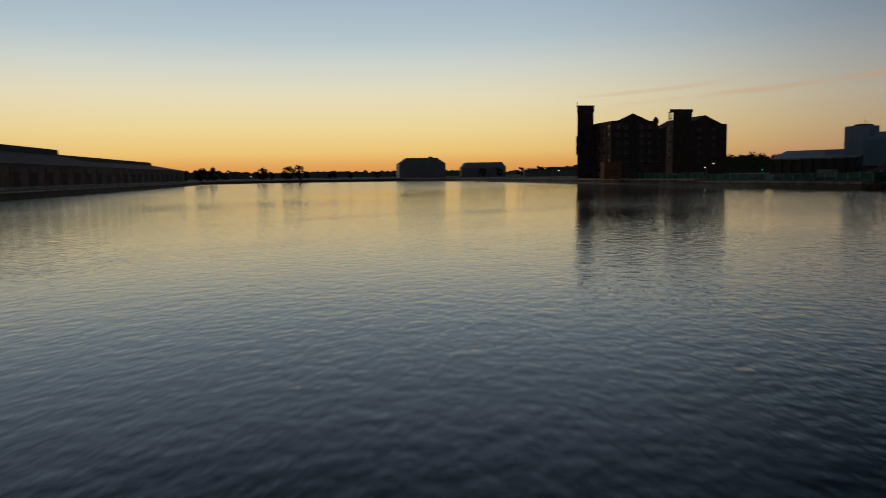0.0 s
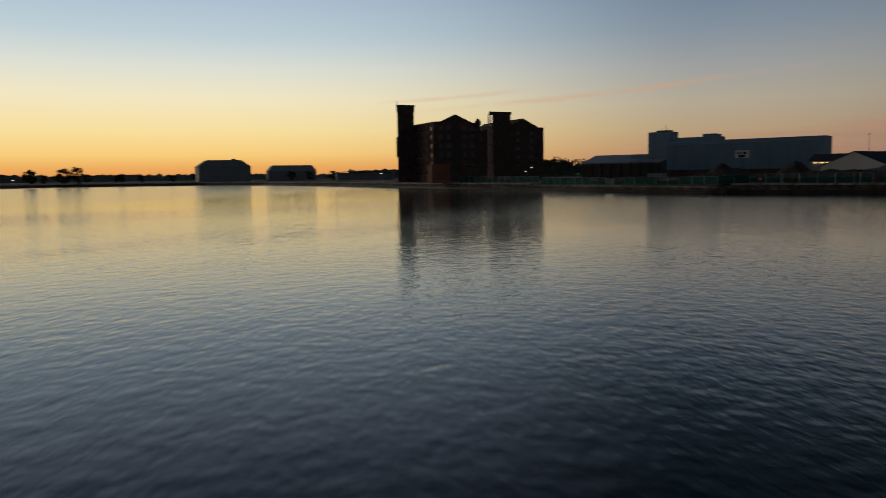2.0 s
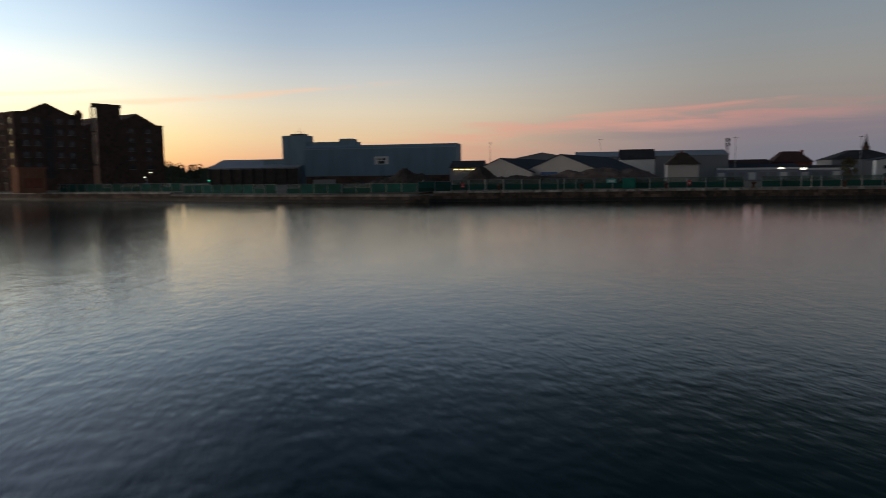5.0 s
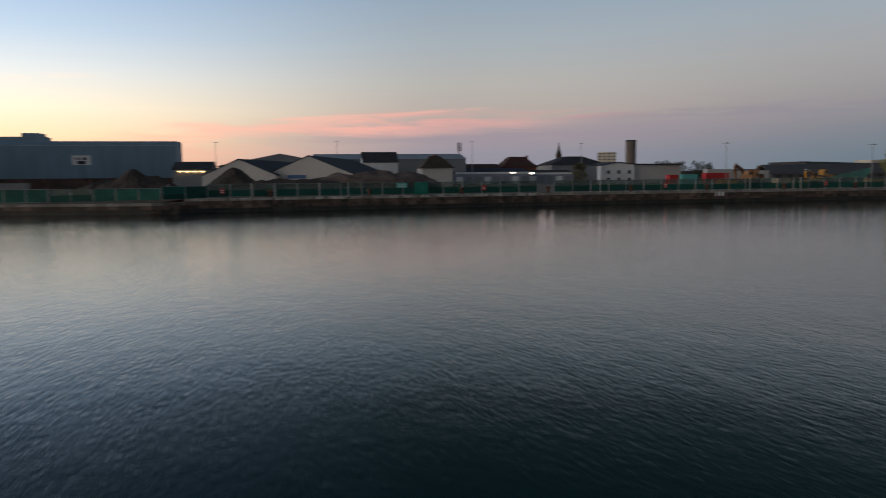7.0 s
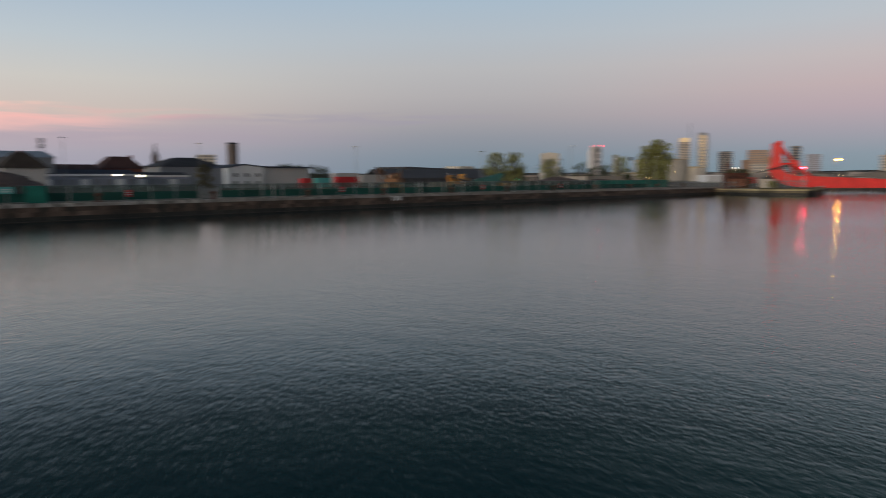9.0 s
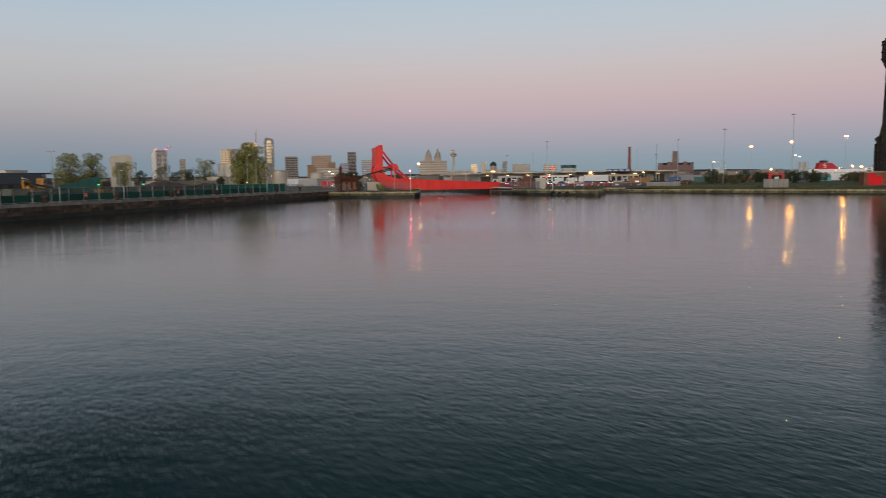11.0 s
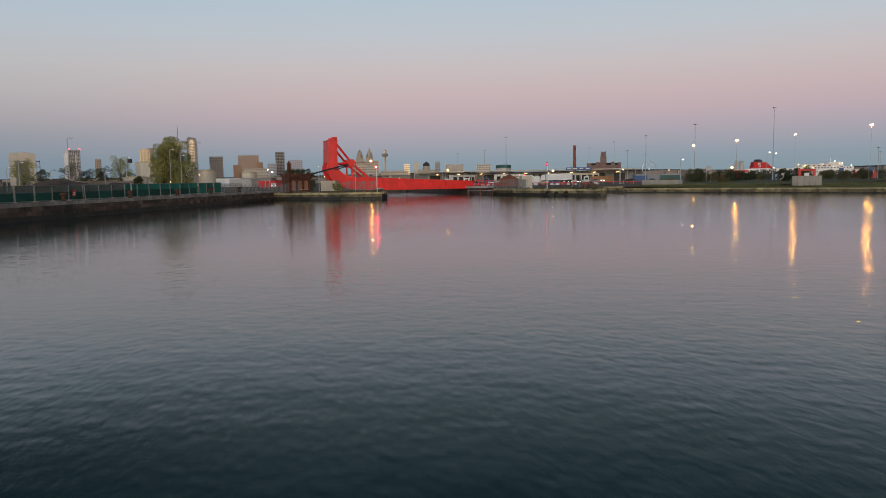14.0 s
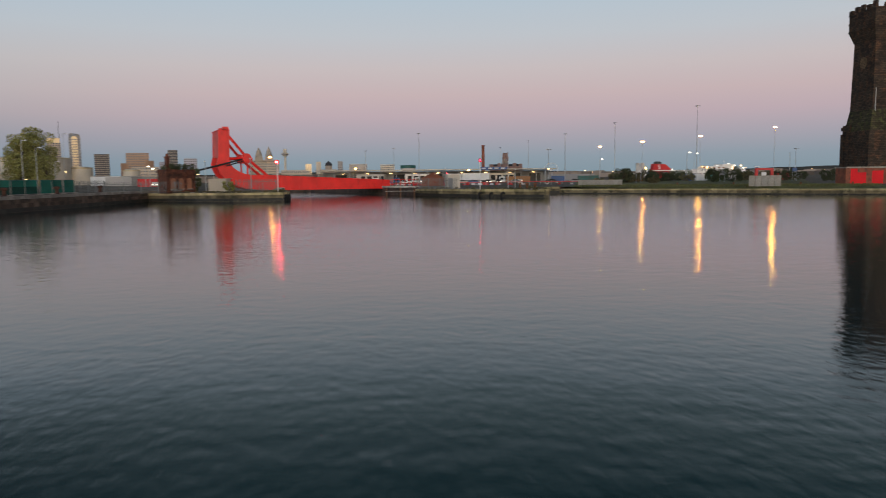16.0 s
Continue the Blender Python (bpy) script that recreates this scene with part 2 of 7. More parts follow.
def water_material():
    m = bpy.data.materials.new("dock_water")
    m.use_nodes = True
    n, l = m.node_tree.nodes, m.node_tree.links
    b = n["Principled BSDF"]
    b.inputs["Base Color"].default_value = (0.0025, 0.030, 0.0335, 1)
    b.inputs["IOR"].default_value = 1.33
    where = n.new("ShaderNodeTexCoord").outputs["Object"]

    def waves(scale, turn, stretch, shift, detail=2.0, distort=0.3):
        moved = n.new("ShaderNodeVectorMath")
        l.new(where, moved.inputs[0])
        moved.inputs[1].default_value = shift
        mp = n.new("ShaderNodeMapping")
        mp.inputs["Rotation"].default_value, mp.inputs["Scale"].default_value = (0, 0, radians(turn)), (1.0, stretch, 1.0)
        l.new(moved.outputs[0], mp.inputs[0])
        t = n.new("ShaderNodeTexNoise")
        t.inputs["Scale"].default_value, t.inputs["Detail"].default_value, t.inputs["Distortion"].default_value = scale, detail, distort
        l.new(mp.outputs[0], t.inputs["Vector"])
        return t.outputs[0]

    def span(source, a, b_, c, d):
        r = n.new("ShaderNodeMapRange")
        r.interpolation_type = "SMOOTHSTEP"
        for socket, v in zip(r.inputs[1:5], (a, b_, c, d)):
            socket.default_value = v
        l.new(source, r.inputs[0])
        return r.outputs[0]

    def times(a, b_):
        r = n.new("ShaderNodeMath")
        r.operation = "MULTIPLY"
        for socket, v in zip(r.inputs, (a, b_)):
            if isinstance(v, float):
                socket.default_value = v
            else:
                l.new(v, socket)
        return r.outputs[0]

    def along_axis(x, y):
        r = n.new("ShaderNodeVectorMath")
        r.operation = "DOT_PRODUCT"
        l.new(where, r.inputs[0])
        r.inputs[1].default_value = (x, y, 0.0)
        return r.outputs["Value"]

    # patches of wind and calm, with the east end of the basin in the lee, and calm under the north quay
    calm = span(waves(0.02, 35, 0.4, (0, 0, 0), 3.0, 0.8), 0.38, 0.62, 0.6, 1.1)
    east, inland = along_axis(1.0, 0.0), along_axis(0.0, 1.0)
    wind = times(times(calm, span(east, -120.0, 40.0, 0.9, 0.5)), span(inland, -26.0, -4.0, 1.0, 0.6))
    # a smooth lane in the middle of the basin
    wind = times(times(wind, span(east, -52.0, -22.0, 1.0, 0.8)), span(east, 2.0, 38.0, 1.0, 1.3))
    # catspaws, ruffled too finely to see single waves: the far south-west, and a strip off the north-west quay
    strip = times(span(along_axis(-0.294, -0.956), 36.0, 66.0, 1.0, 0.0), span(east, -118.0, -84.0, 1.0, 0.0))
    far = span(along_axis(-0.9, -0.45), 150.0, 215.0, 0.0, 1.0)
    ruffled = n.new("ShaderNodeMath")
    ruffled.operation = "MAXIMUM"
    l.new(strip, ruffled.inputs[0])
    l.new(far, ruffled.inputs[1])
    wind = times(wind, span(ruffled.outputs[0], 0.0, 1.0, 1.0, 0.35))
    l.new(span(ruffled.outputs[0], 0.0, 1.0, 0.05, 0.13), b.inputs["Roughness"])
    # slopes of the wavelets, by small fixed steps, so that far water stays as broken as near water:
    # a swell and the finest ripples everywhere, short chop in the open south, ripples in the sheltered north, wavelets to the east
    shelter = times(span(east, -120.0, -62.0, 0.4, 1.0), span(east, -50.0, 5.0, 1.0, 0.33))
    lee = times(span(inland, -135.0, -92.0, 0.0, 1.0), span(east, -50.0, 5.0, 0.0, 1.1))
    chop, ripple = times(span(inland, -135.0, -92.0, 1.25, 0.0), span(east, -52.0, -22.0, 1.0, 1.35)), times(span(inland, -135.0, -92.0, 0.0, 1.25), shelter)
    fine = times(span(inland, -135.0, -92.0, 0.5, 1.0), shelter)
    total = None
    for scale, turn, stretch, high, where_blown in ((0.5, 24, 0.5, 0.033, None), (1.1, 62, 0.9, 0.032, chop), (1.9, -24, 0.9, 0.028, chop), (4.0, 50, 0.9, 0.018, chop),
                                                    (1.8, 20, 0.65, 0.033, lee), (4.6, -12, 0.75, 0.022, lee), (2.1, 20, 0.65, 0.013, ripple), (6.2, -12, 0.75, 0.017, ripple), (13.0, 8, 0.8, 0.0052, fine)):
        step = 0.06 / scale
        here = waves(scale, turn, stretch, (0, 0, 0))
        slopes = n.new("ShaderNodeCombineXYZ")
        for k, shift in enumerate(((step, 0, 0), (0, step, 0))):
            drop = n.new("ShaderNodeMath")
            drop.operation = "SUBTRACT"
            l.new(here, drop.inputs[0])
            l.new(waves(scale, turn, stretch, shift), drop.inputs[1])
            slope = times(drop.outputs[0], high / step)
            l.new(times(slope, where_blown) if where_blown else slope, slopes.inputs[k])
        if total:
            both = n.new("ShaderNodeVectorMath")
            l.new(total, both.inputs[0])
            l.new(slopes.outputs[0], both.inputs[1])
            total = both.outputs[0]
        else:
            total = slopes.outputs[0]
    blown = n.new("ShaderNodeVectorMath")
    blown.operation = "SCALE"
    l.new(total, blown.inputs[0])
    l.new(wind, blown.inputs["Scale"])
    tilt = n.new("ShaderNodeVectorMath")
    l.new(blown.outputs[0], tilt.inputs[0])
    tilt.inputs[1].default_value = (0, 0, 1)
    unit = n.new("ShaderNodeVectorMath")
    unit.operation = "NORMALIZE"
    l.new(tilt.outputs[0], unit.inputs[0])
    l.new(unit.outputs[0], b.inputs["Normal"])
    return m


def coursed(m, wide, high, dark, pale):
    """Adds squared blocks in courses to a masonry material, each with its own tone."""
    n, l = m.node_tree.nodes, m.node_tree.links
    bsdf = n["Principled BSDF"]
    old, relief = bsdf.inputs["Base Color"].links[0].from_socket, bsdf.inputs["Normal"].links[0].from_socket
    xyz, flat = n.new("ShaderNodeSeparateXYZ"), n.new("ShaderNodeCombineXYZ")
    l.new(n.new("ShaderNodeTexCoord").outputs["Object"], xyz.inputs[0])
    along = n.new("ShaderNodeMath")
    l.new(xyz.outputs[0], along.inputs[0])
    l.new(xyz.outputs[1], along.inputs[1])
    l.new(along.outputs[0], flat.inputs[0])
    l.new(xyz.outputs[2], flat.inputs[1])
    blocks = n.new("ShaderNodeTexBrick")
    blocks.inputs["Scale"].default_value, blocks.inputs["Mortar Size"].default_value = 1.0, 0.03
    blocks.inputs["Brick Width"].default_value, blocks.inputs["Row Height"].default_value = wide, high
    blocks.inputs["Color1"].default_value, blocks.inputs["Color2"].default_value, blocks.inputs["Mortar"].default_value = (*dark, 1), (*pale, 1), (0.35, 0.33, 0.3, 1)
    l.new(flat.outputs[0], blocks.inputs["Vector"])
    tint = n.new("ShaderNodeVectorMath")
    tint.operation = "MULTIPLY"
    l.new(old, tint.inputs[0])
    l.new(blocks.outputs["Color"], tint.inputs[1])
    l.new(tint.outputs[0], bsdf.inputs["Base Color"])
    joint = n.new("ShaderNodeBump")
    joint.invert = True
    joint.inputs["Strength"].default_value, joint.inputs["Distance"].default_value = 0.7, 0.05
    l.new(blocks.outputs["Fac"], joint.inputs["Height"])
    l.new(relief, joint.inputs["Normal"])
    l.new(joint.outputs[0], bsdf.inputs["Normal"])


WATER = water_material()
GROUND = surface("gravel_ground", (0.115, 0.098, 0.075), 0.95, scale=0.6, vary=0.35, dirt=(0.05, 0.055, 0.03))
GRASS = surface("rough_grass", (0.12, 0.13, 0.045), 0.95, scale=2.0, vary=0.4, bump=0.6, dirt=(0.14, 0.12, 0.055))
STONE = surface("quay_stone", (0.145, 0.10, 0.077), 0.85, vary=0.35, scale=1.2, bump=0.4, dirt=(0.035, 0.034, 0.03), per_object=0.25, per_island=0.45)
COPING = surface("pale_coping", (0.37, 0.34, 0.31), 0.85, vary=0.3, scale=1.5, bump=0.3, dirt=(0.17, 0.155, 0.14), per_object=0.3, per_island=0.3)
WET_STONE = surface("wet_weedy_stone", (0.03, 0.027, 0.022), 0.6, vary=0.4, scale=1.5, bump=0.5, dirt=(0.018, 0.02, 0.014), per_island=0.4)
MOSSY = surface("mossy_concrete", (0.16, 0.13, 0.075), 0.9, vary=0.45, scale=1.2, bump=0.5, dirt=(0.05, 0.045, 0.025), per_object=0.2, per_island=0.4)
MOSSY_CAP = surface("pale_lichened_coping", (0.50, 0.42, 0.23), 0.9, vary=0.4, scale=1.2, bump=0.5, dirt=(0.22, 0.20, 0.09), per_object=0.2, per_island=0.25)
BRICK_MILL = surface("sooty_mill_brick", (0.11, 0.064, 0.054), 0.9, vary=0.3, scale=1.0, dirt=(0.05, 0.03, 0.026))
BRICK_RED = surface("red_brick", (0.26, 0.085, 0.05), 0.88, vary=0.25, scale=1.6, dirt=(0.14, 0.06, 0.045))
BRICK_ORANGE = surface("orange_brick", (0.30, 0.13, 0.075), 0.88, vary=0.2, scale=1.6)
TOWER_STONE = surface("soot_black_masonry", (0.045, 0.036, 0.03), 0.9, vary=0.45, scale=1.3, bump=0.5, dirt=(0.09, 0.05, 0.032))
TOWER_MOSS = surface("mossy_soot_masonry", (0.05, 0.045, 0.03), 0.95, vary=0.4, scale=1.6, bump=0.5, dirt=(0.075, 0.085, 0.03))
TOWER_PALE = surface("worn_sandstone", (0.20, 0.135, 0.08), 0.9, vary=0.3, scale=1.5)
coursed(TOWER_STONE, 0.8, 0.36, (0.6, 0.58, 0.55), (1.6, 1.4, 1.2))
coursed(TOWER_MOSS, 1.0, 0.45, (0.6, 0.6, 0.55), (1.5, 1.4, 1.2))
coursed(TOWER_PALE, 0.7, 0.35, (0.8, 0.8, 0.8), (1.2, 1.2, 1.15))
SLATE = surface("dark_slate", (0.035, 0.037, 0.045), 0.9, vary=0.3, scale=1.5)
BLUE_CLAD = surface("blue_grey_cladding", (0.17, 0.27, 0.36), 0.6, vary=0.1, scale=0.4, bump=0.03, dirt=(0.14, 0.23, 0.30), streak=1.0)
GREY_CLAD = surface("grey_cladding", (0.22, 0.23, 0.25), 0.6, vary=0.1, scale=0.5, bump=0.03)
PALE_CLAD = surface("pale_grey_cladding", (0.46, 0.45, 0.44), 0.65, vary=0.1, scale=0.5, bump=0.03)
LIGHT_ROOF = surface("pale_sheet_roof", (0.30, 0.34, 0.40), 0.45, vary=0.12, scale=0.5, bump=0.03)
NAVY_ROOF = surface("dark_blue_sheet_roof", (0.028, 0.036, 0.062), 0.8, vary=0.15, scale=0.8, bump=0.03)
WHITE = surface("white_paint", (0.72, 0.72, 0.72), 0.6, vary=0.1, scale=1.0, bump=0.04)
CREAM = surface("cream_render", (0.55, 0.50, 0.42), 0.75, vary=0.12, scale=0.8)
CONCRETE = surface("concrete", (0.33, 0.31, 0.28), 0.85, vary=0.25, scale=1.0, dirt=(0.17, 0.16, 0.13), streak=0.8, per_object=0.1)
RED_STEEL = surface("red_painted_steel", (0.85, 0.020, 0.015), 0.42, vary=0.14, scale=1.2, bump=0.05, dirt=(0.74, 0.017, 0.013), streak=0.5)
# a lighter red than RED_STEEL, for the counterweight box
RED_PALE = surface("pale_red_steel", (0.82, 0.10, 0.09), 0.5, vary=0.1, scale=1.2, bump=0.04)
RED_PLAIN = surface("red_paint", (0.50, 0.016, 0.018), 0.5, vary=0.1, scale=1.5, bump=0.03)
STEEL = surface("galvanised_steel", (0.42, 0.44, 0.45), 0.45, metal=0.7, vary=0.15, scale=3.0, bump=0.03)
GREY_POLE = surface("grey_painted_pole", (0.36, 0.38, 0.39), 0.55, vary=0.1, scale=2.0, bump=0.02)
DARK_STEEL = surface("dark_steel", (0.04, 0.04, 0.042), 0.55, metal=0.4, vary=0.3, scale=2.0)
RUST = surface("rusty_iron", (0.20, 0.085, 0.035), 0.85, vary=0.4, scale=4.0, bump=0.4, dirt=(0.06, 0.035, 0.025))
SHED_BRICK = surface("dusky_shed_brick", (0.19, 0.125, 0.12), 0.9, vary=0.25, scale=1.0, dirt=(0.11, 0.08, 0.078), streak=0.7)
DARK_CLAD = surface("dark_slate_grey_sheet", (0.075, 0.076, 0.085), 0.8, vary=0.12, scale=0.5, bump=0.03)
DULL_BLUE = surface("dull_blue_cladding", (0.27, 0.29, 0.37), 0.7, vary=0.12, scale=0.6, bump=0.03)
THATCH = surface("brown_thatch", (0.05, 0.038, 0.03), 0.95, vary=0.3, scale=2.0, bump=0.5)
RUBBER = surface("black_rubber", (0.014, 0.014, 0.015), 0.8, vary=0.3, scale=5.0)
IRON = surface("dark_rusted_iron", (0.10, 0.045, 0.03), 0.85, vary=0.4, scale=4.0, bump=0.4, dirt=(0.05, 0.03, 0.025))
SOIL = surface("dug_soil", (0.068, 0.05, 0.043), 0.95, vary=0.45, scale=1.4, bump=0.8, dirt=(0.032, 0.026, 0.023))
RED_SOIL = surface("dry_reddish_soil", (0.135, 0.10, 0.09), 0.95, vary=0.3, scale=1.2, bump=0.6, dirt=(0.085, 0.062, 0.055))
ORANGE = surface("orange_machine_paint", (0.30, 0.13, 0.04), 0.5, vary=0.15, scale=2.0, bump=0.05, dirt=(0.2, 0.09, 0.03))
YELLOW = surface("yellow_machine_paint", (0.58, 0.27, 0.04), 0.5, vary=0.15, scale=2.0, bump=0.05, dirt=(0.25, 0.14, 0.04))
TEAL = surface("teal_machine_paint", (0.012, 0.11, 0.10), 0.5, vary=0.2, scale=2.0, bump=0.05, dirt=(0.02, 0.05, 0.045))
NET_DARK = surface("dark_green_netting", (0.008, 0.075, 0.058), 0.9, vary=0.2, scale=2.5, bump=0.3, per_object=0.25)
NET_MID = surface("dull_teal_netting", (0.014, 0.10, 0.08), 0.9, vary=0.3, scale=2.5, bump=0.3, per_object=0.3, alpha=0.9)
NET_TEAL = surface("teal_netting", (0.02, 0.21, 0.16), 0.9, vary=0.2, scale=2.5, bump=0.3, per_object=0.2, alpha=0.85)
NET_PALE = surface("faded_green_netting", (0.12, 0.17, 0.15), 0.9, vary=0.2, scale=2.5, bump=0.3, per_object=0.2, alpha=0.5)
WINDOW = glassy("window_glass", (0.03, 0.035, 0.04))
LEAF = surface("spring_leaves", (0.25, 0.25, 0.075), 0.8, vary=0.4, scale=1.0, per_island=0.35, bump=0.0)
SCRUB = surface("brownish_scrub", (0.13, 0.115, 0.055), 0.85, vary=0.4, scale=1.0, per_island=0.4, bump=0.0)
LEAF_DARK = surface("dark_evergreen", (0.06, 0.075, 0.035), 0.85, vary=0.4, scale=1.0, per_island=0.35, bump=0.0)
BARK = surface("bark", (0.06, 0.048, 0.035), 0.9, vary=0.3, scale=3.0)
HILL = surface("far_hill", (0.05, 0.055, 0.055), 1.0, vary=0.3, scale=0.05, bump=0.0)
BROWN_STONE = surface("brown_brick_tower", (0.27, 0.17, 0.115), 0.85, vary=0.12, scale=0.2, bump=0.0)
SHAFT_GREY = surface("weathered_concrete_shaft", (0.15, 0.125, 0.115), 0.85, vary=0.15, scale=0.2, bump=0.0)
# gold tone puts the western glow into the tower colour; also on tank rims
GLOW_GOLD_CLAD = surface("glow_gold_cladding", (0.46, 0.38, 0.24), 0.3, metal=0.35, vary=0.08, scale=0.2, bump=0.0)
# red sandstone greyed: distance haze mixed into the colour
SANDSTONE_FAR = surface("hazed_red_sandstone", (0.19, 0.125, 0.115), 0.9, vary=0.12, scale=0.1, bump=0.0)
GREY_STONE = surface("grey_portland_stone", (0.37, 0.32, 0.265), 0.8, vary=0.15, scale=0.2, bump=0.0)
# window tone lifted so that its colour holds the haze of distance
HAZED_WIN = surface("hazed_window_band", (0.12, 0.13, 0.15), 0.2, vary=0.2, scale=0.3, bump=0.0)
BLUE_PLAIN = surface("blue_paint", (0.03, 0.09, 0.24), 0.5, vary=0.12, scale=1.0, bump=0.03)
LAMP_ORANGE = glow("sodium_lamp", (1.0, 0.32, 0.045), 230.0)
LAMP_WHITE = glow("white_lamp", (1.0, 0.86, 0.66), 5.0)
LAMP_RED = glow("red_lamp", (1.0, 0.02, 0.04), 170.0)
LAMP_GREEN = glow("green_lamp", (0.05, 1.0, 0.45), 3.0)
LAMP_WARM = glow("warm_lamp", (1.0, 0.62, 0.25), 6.0)
LAMP_RED_DIM = glow("dim_red_lamp", (1.0, 0.02, 0.05), 10.0)
CLEAR_GLASS = glassy("clear_stair_glass", (0.25, 0.25, 0.22), 0.1)
CLEAR_GLASS.node_tree.nodes["Principled BSDF"].inputs["Alpha"].default_value = 0.3


# ---- mesh tools ----
def box(bm, x0, x1, y0, y1, z0, z1):
    v = [bm.verts.new(p) for p in ((x0, y0, z0), (x1, y0, z0), (x1, y1, z0), (x0, y1, z0), (x0, y0, z1), (x1, y0, z1), (x1, y1, z1), (x0, y1, z1))]
    for f in ((3, 2, 1, 0), (4, 5, 6, 7), (0, 1, 5, 4), (1, 2, 6, 5), (2, 3, 7, 6), (3, 0, 4, 7)):
        bm.faces.new([v[i] for i in f])
    return bm


def extrude(bm, outline, a, b, axis="x"):
    """A prism of the outline between a and b along the axis; the outline gives the two other axes in order."""
    def at(p, d):
        return {"x": (d, p[0], p[1]), "y": (p[0], d, p[1]), "z": (p[0], p[1], d)}[axis]
    lo, hi = [bm.verts.new(at(p, a)) for p in outline], [bm.verts.new(at(p, b)) for p in outline]
    n = len(outline)
    faces = [bm.faces.new(lo[::-1]), bm.faces.new(hi)] + [bm.faces.new((lo[i], lo[(i + 1) % n], hi[(i + 1) % n], hi[i])) for i in range(n)]
    bmesh.ops.recalc_face_normals(bm, faces=faces)
    return bm


def tube(bm, p, q, r0, r1=None, n=8):
    """A tapered rod from p to q."""
    p, q, r1 = Vector(p), Vector(q), r0 if r1 is None else r1
    side = (q - p).normalized().orthogonal().normalized()
    up = (q - p).normalized().cross(side)
    rings = []
    for c, r in ((p, r0), (q, r1)):
        rings.append([bm.verts.new(c + r * (math.cos(2 * math.pi * k / n) * side + math.sin(2 * math.pi * k / n) * up)) for k in range(n)])
    for k in range(n):
        bm.faces.new((rings[0][k], rings[0][(k + 1) % n], rings[1][(k + 1) % n], rings[1][k]))
    bm.faces.new(rings[0][::-1])
    bm.faces.new(rings[1])
    return bm


def lathe(bm, profile, n=16, x=0.0, y=0.0):
    """A turned body from (radius, height) pairs."""
    rings = [[bm.verts.new((x + r * math.cos(2 * math.pi * k / n), y + r * math.sin(2 * math.pi * k / n), z)) for k in range(n)] for r, z in profile]
    for a, b in zip(rings, rings[1:]):
        for k in range(n):
            bm.faces.new((a[k], a[(k + 1) % n], b[(k + 1) % n], b[k]))
    bm.faces.new(rings[0][::-1])
    bm.faces.new(rings[-1])
    return bm


def blank():
    return bmesh.new()


def mesh_of(name, bm, material):
    me = bpy.data.meshes.new(name)
    bm.to_mesh(me)
    bm.free()
    me.materials.append(material)
    return me


def part(name, bm, material, parent, label=""):
    ob = new(name, bm if isinstance(bm, bpy.types.Mesh) else mesh_of(name, bm, material))
    ob.parent = parent
    return tagged(ob, label)


def solid(name, bm, material, label, category, m=None, group="", kind=""):
    """A thing that is one mesh."""
    ob = new(name, mesh_of(name, bm, material))
    if m is not None:
        ob.matrix_basis = m
    return tagged(ob, label, category, group, kind)


def thing(name, label, category, m=None, group="", kind=""):
    """An empty at a thing's base, to hold its parts."""
    ob = new(name)
    ob.empty_display_size = 0.2
    if m is not None:
        ob.matrix_basis = m
    return tagged(ob, label, category, group, kind)


GZ = 1.95   # level of the quays above the water
LOW = 1.45   # level of the grassy bank on the east side
BANK = 1.0   # coping of the low wall below that bank


# ---- water, ground and quays ----
from mathutils.geometry import tessellate_polygon

NORTH_QUAY = [(125.5, 3.0), (-20.0, 1.0), (-76.0, -3.0), (-80.0, -5.5), (-112.0, 2.5), (-140.0, 14.0), (-184.0, 27.0), (-240.0, 51.0), (-300.0, 78.0), (-420.0, 115.0)]
WEST_QUAY = [(-420.0, 115.0), (-500.0, 120.0), (-560.0, 40.0), (-540.0, -30.0)]
SOUTH_QUAY = [(-540.0, -30.0), (-378.0, -91.0), (-193.5, -170.0), (0.0, -252.0), (130.0, -235.0)]
GREEN_QUAY = [(130.0, -235.0), (70.0, -180.0), (120.0, -124.0), (139.5, -96.5), (154.0, -75.0)]
SOUTH_PIER = [(154.0, -75.0), (153.5, -69.6), (124.5, -68.6), (122.5, -68.0), (130.0, -56.0), (147.0, -44.0)]
LOCK = [(147.0, -44.0), (215.0, -9.4), (207.0, 12.0), (150.0, -16.0)]
NORTH_PIER = [(150.0, -16.0), (124.4, -22.5), (121.0, -22.2), (119.5, -14.0), (122.0, -6.0), (125.5, 3.0)]
BASIN = NORTH_QUAY[:-1] + WEST_QUAY[:-1] + SOUTH_QUAY[:-1] + GREEN_QUAY[:-1] + SOUTH_PIER[:-1] + LOCK[:-1] + NORTH_PIER[:-1]

bm = blank()
rim = [(4600 * math.cos(2 * math.pi * k / 64), 4600 * math.sin(2 * math.pi * k / 64)) for k in range(64)]
flat = [Vector((*p, GZ)) for p in rim] + [Vector((*p, BANK if p in GREEN_QUAY[1:-1] else LOW if p in GREEN_QUAY[1:] + SOUTH_PIER[1:] + NORTH_PIER[:-1] + NORTH_QUAY[3:6] else GZ)) for p in BASIN]
verts = [bm.verts.new(p) for p in flat]
for tri in tessellate_polygon([flat[:64], flat[64:]]):
    f = bm.faces.new([verts[i] for i in tri])
    f.normal_update()
    if f.normal.z < 0:
        f.normal_flip()
solid("ground", bm, GROUND, "bare gravel and hard dockside ground round the basin", "ground", kind="structure")
bm = blank()
box(bm, -700, 330, -420, 260, -3.0, 0.0)
solid("water", bm, WATER, "dark rippled dock water mirroring the dusk sky", "water", kind="structure")


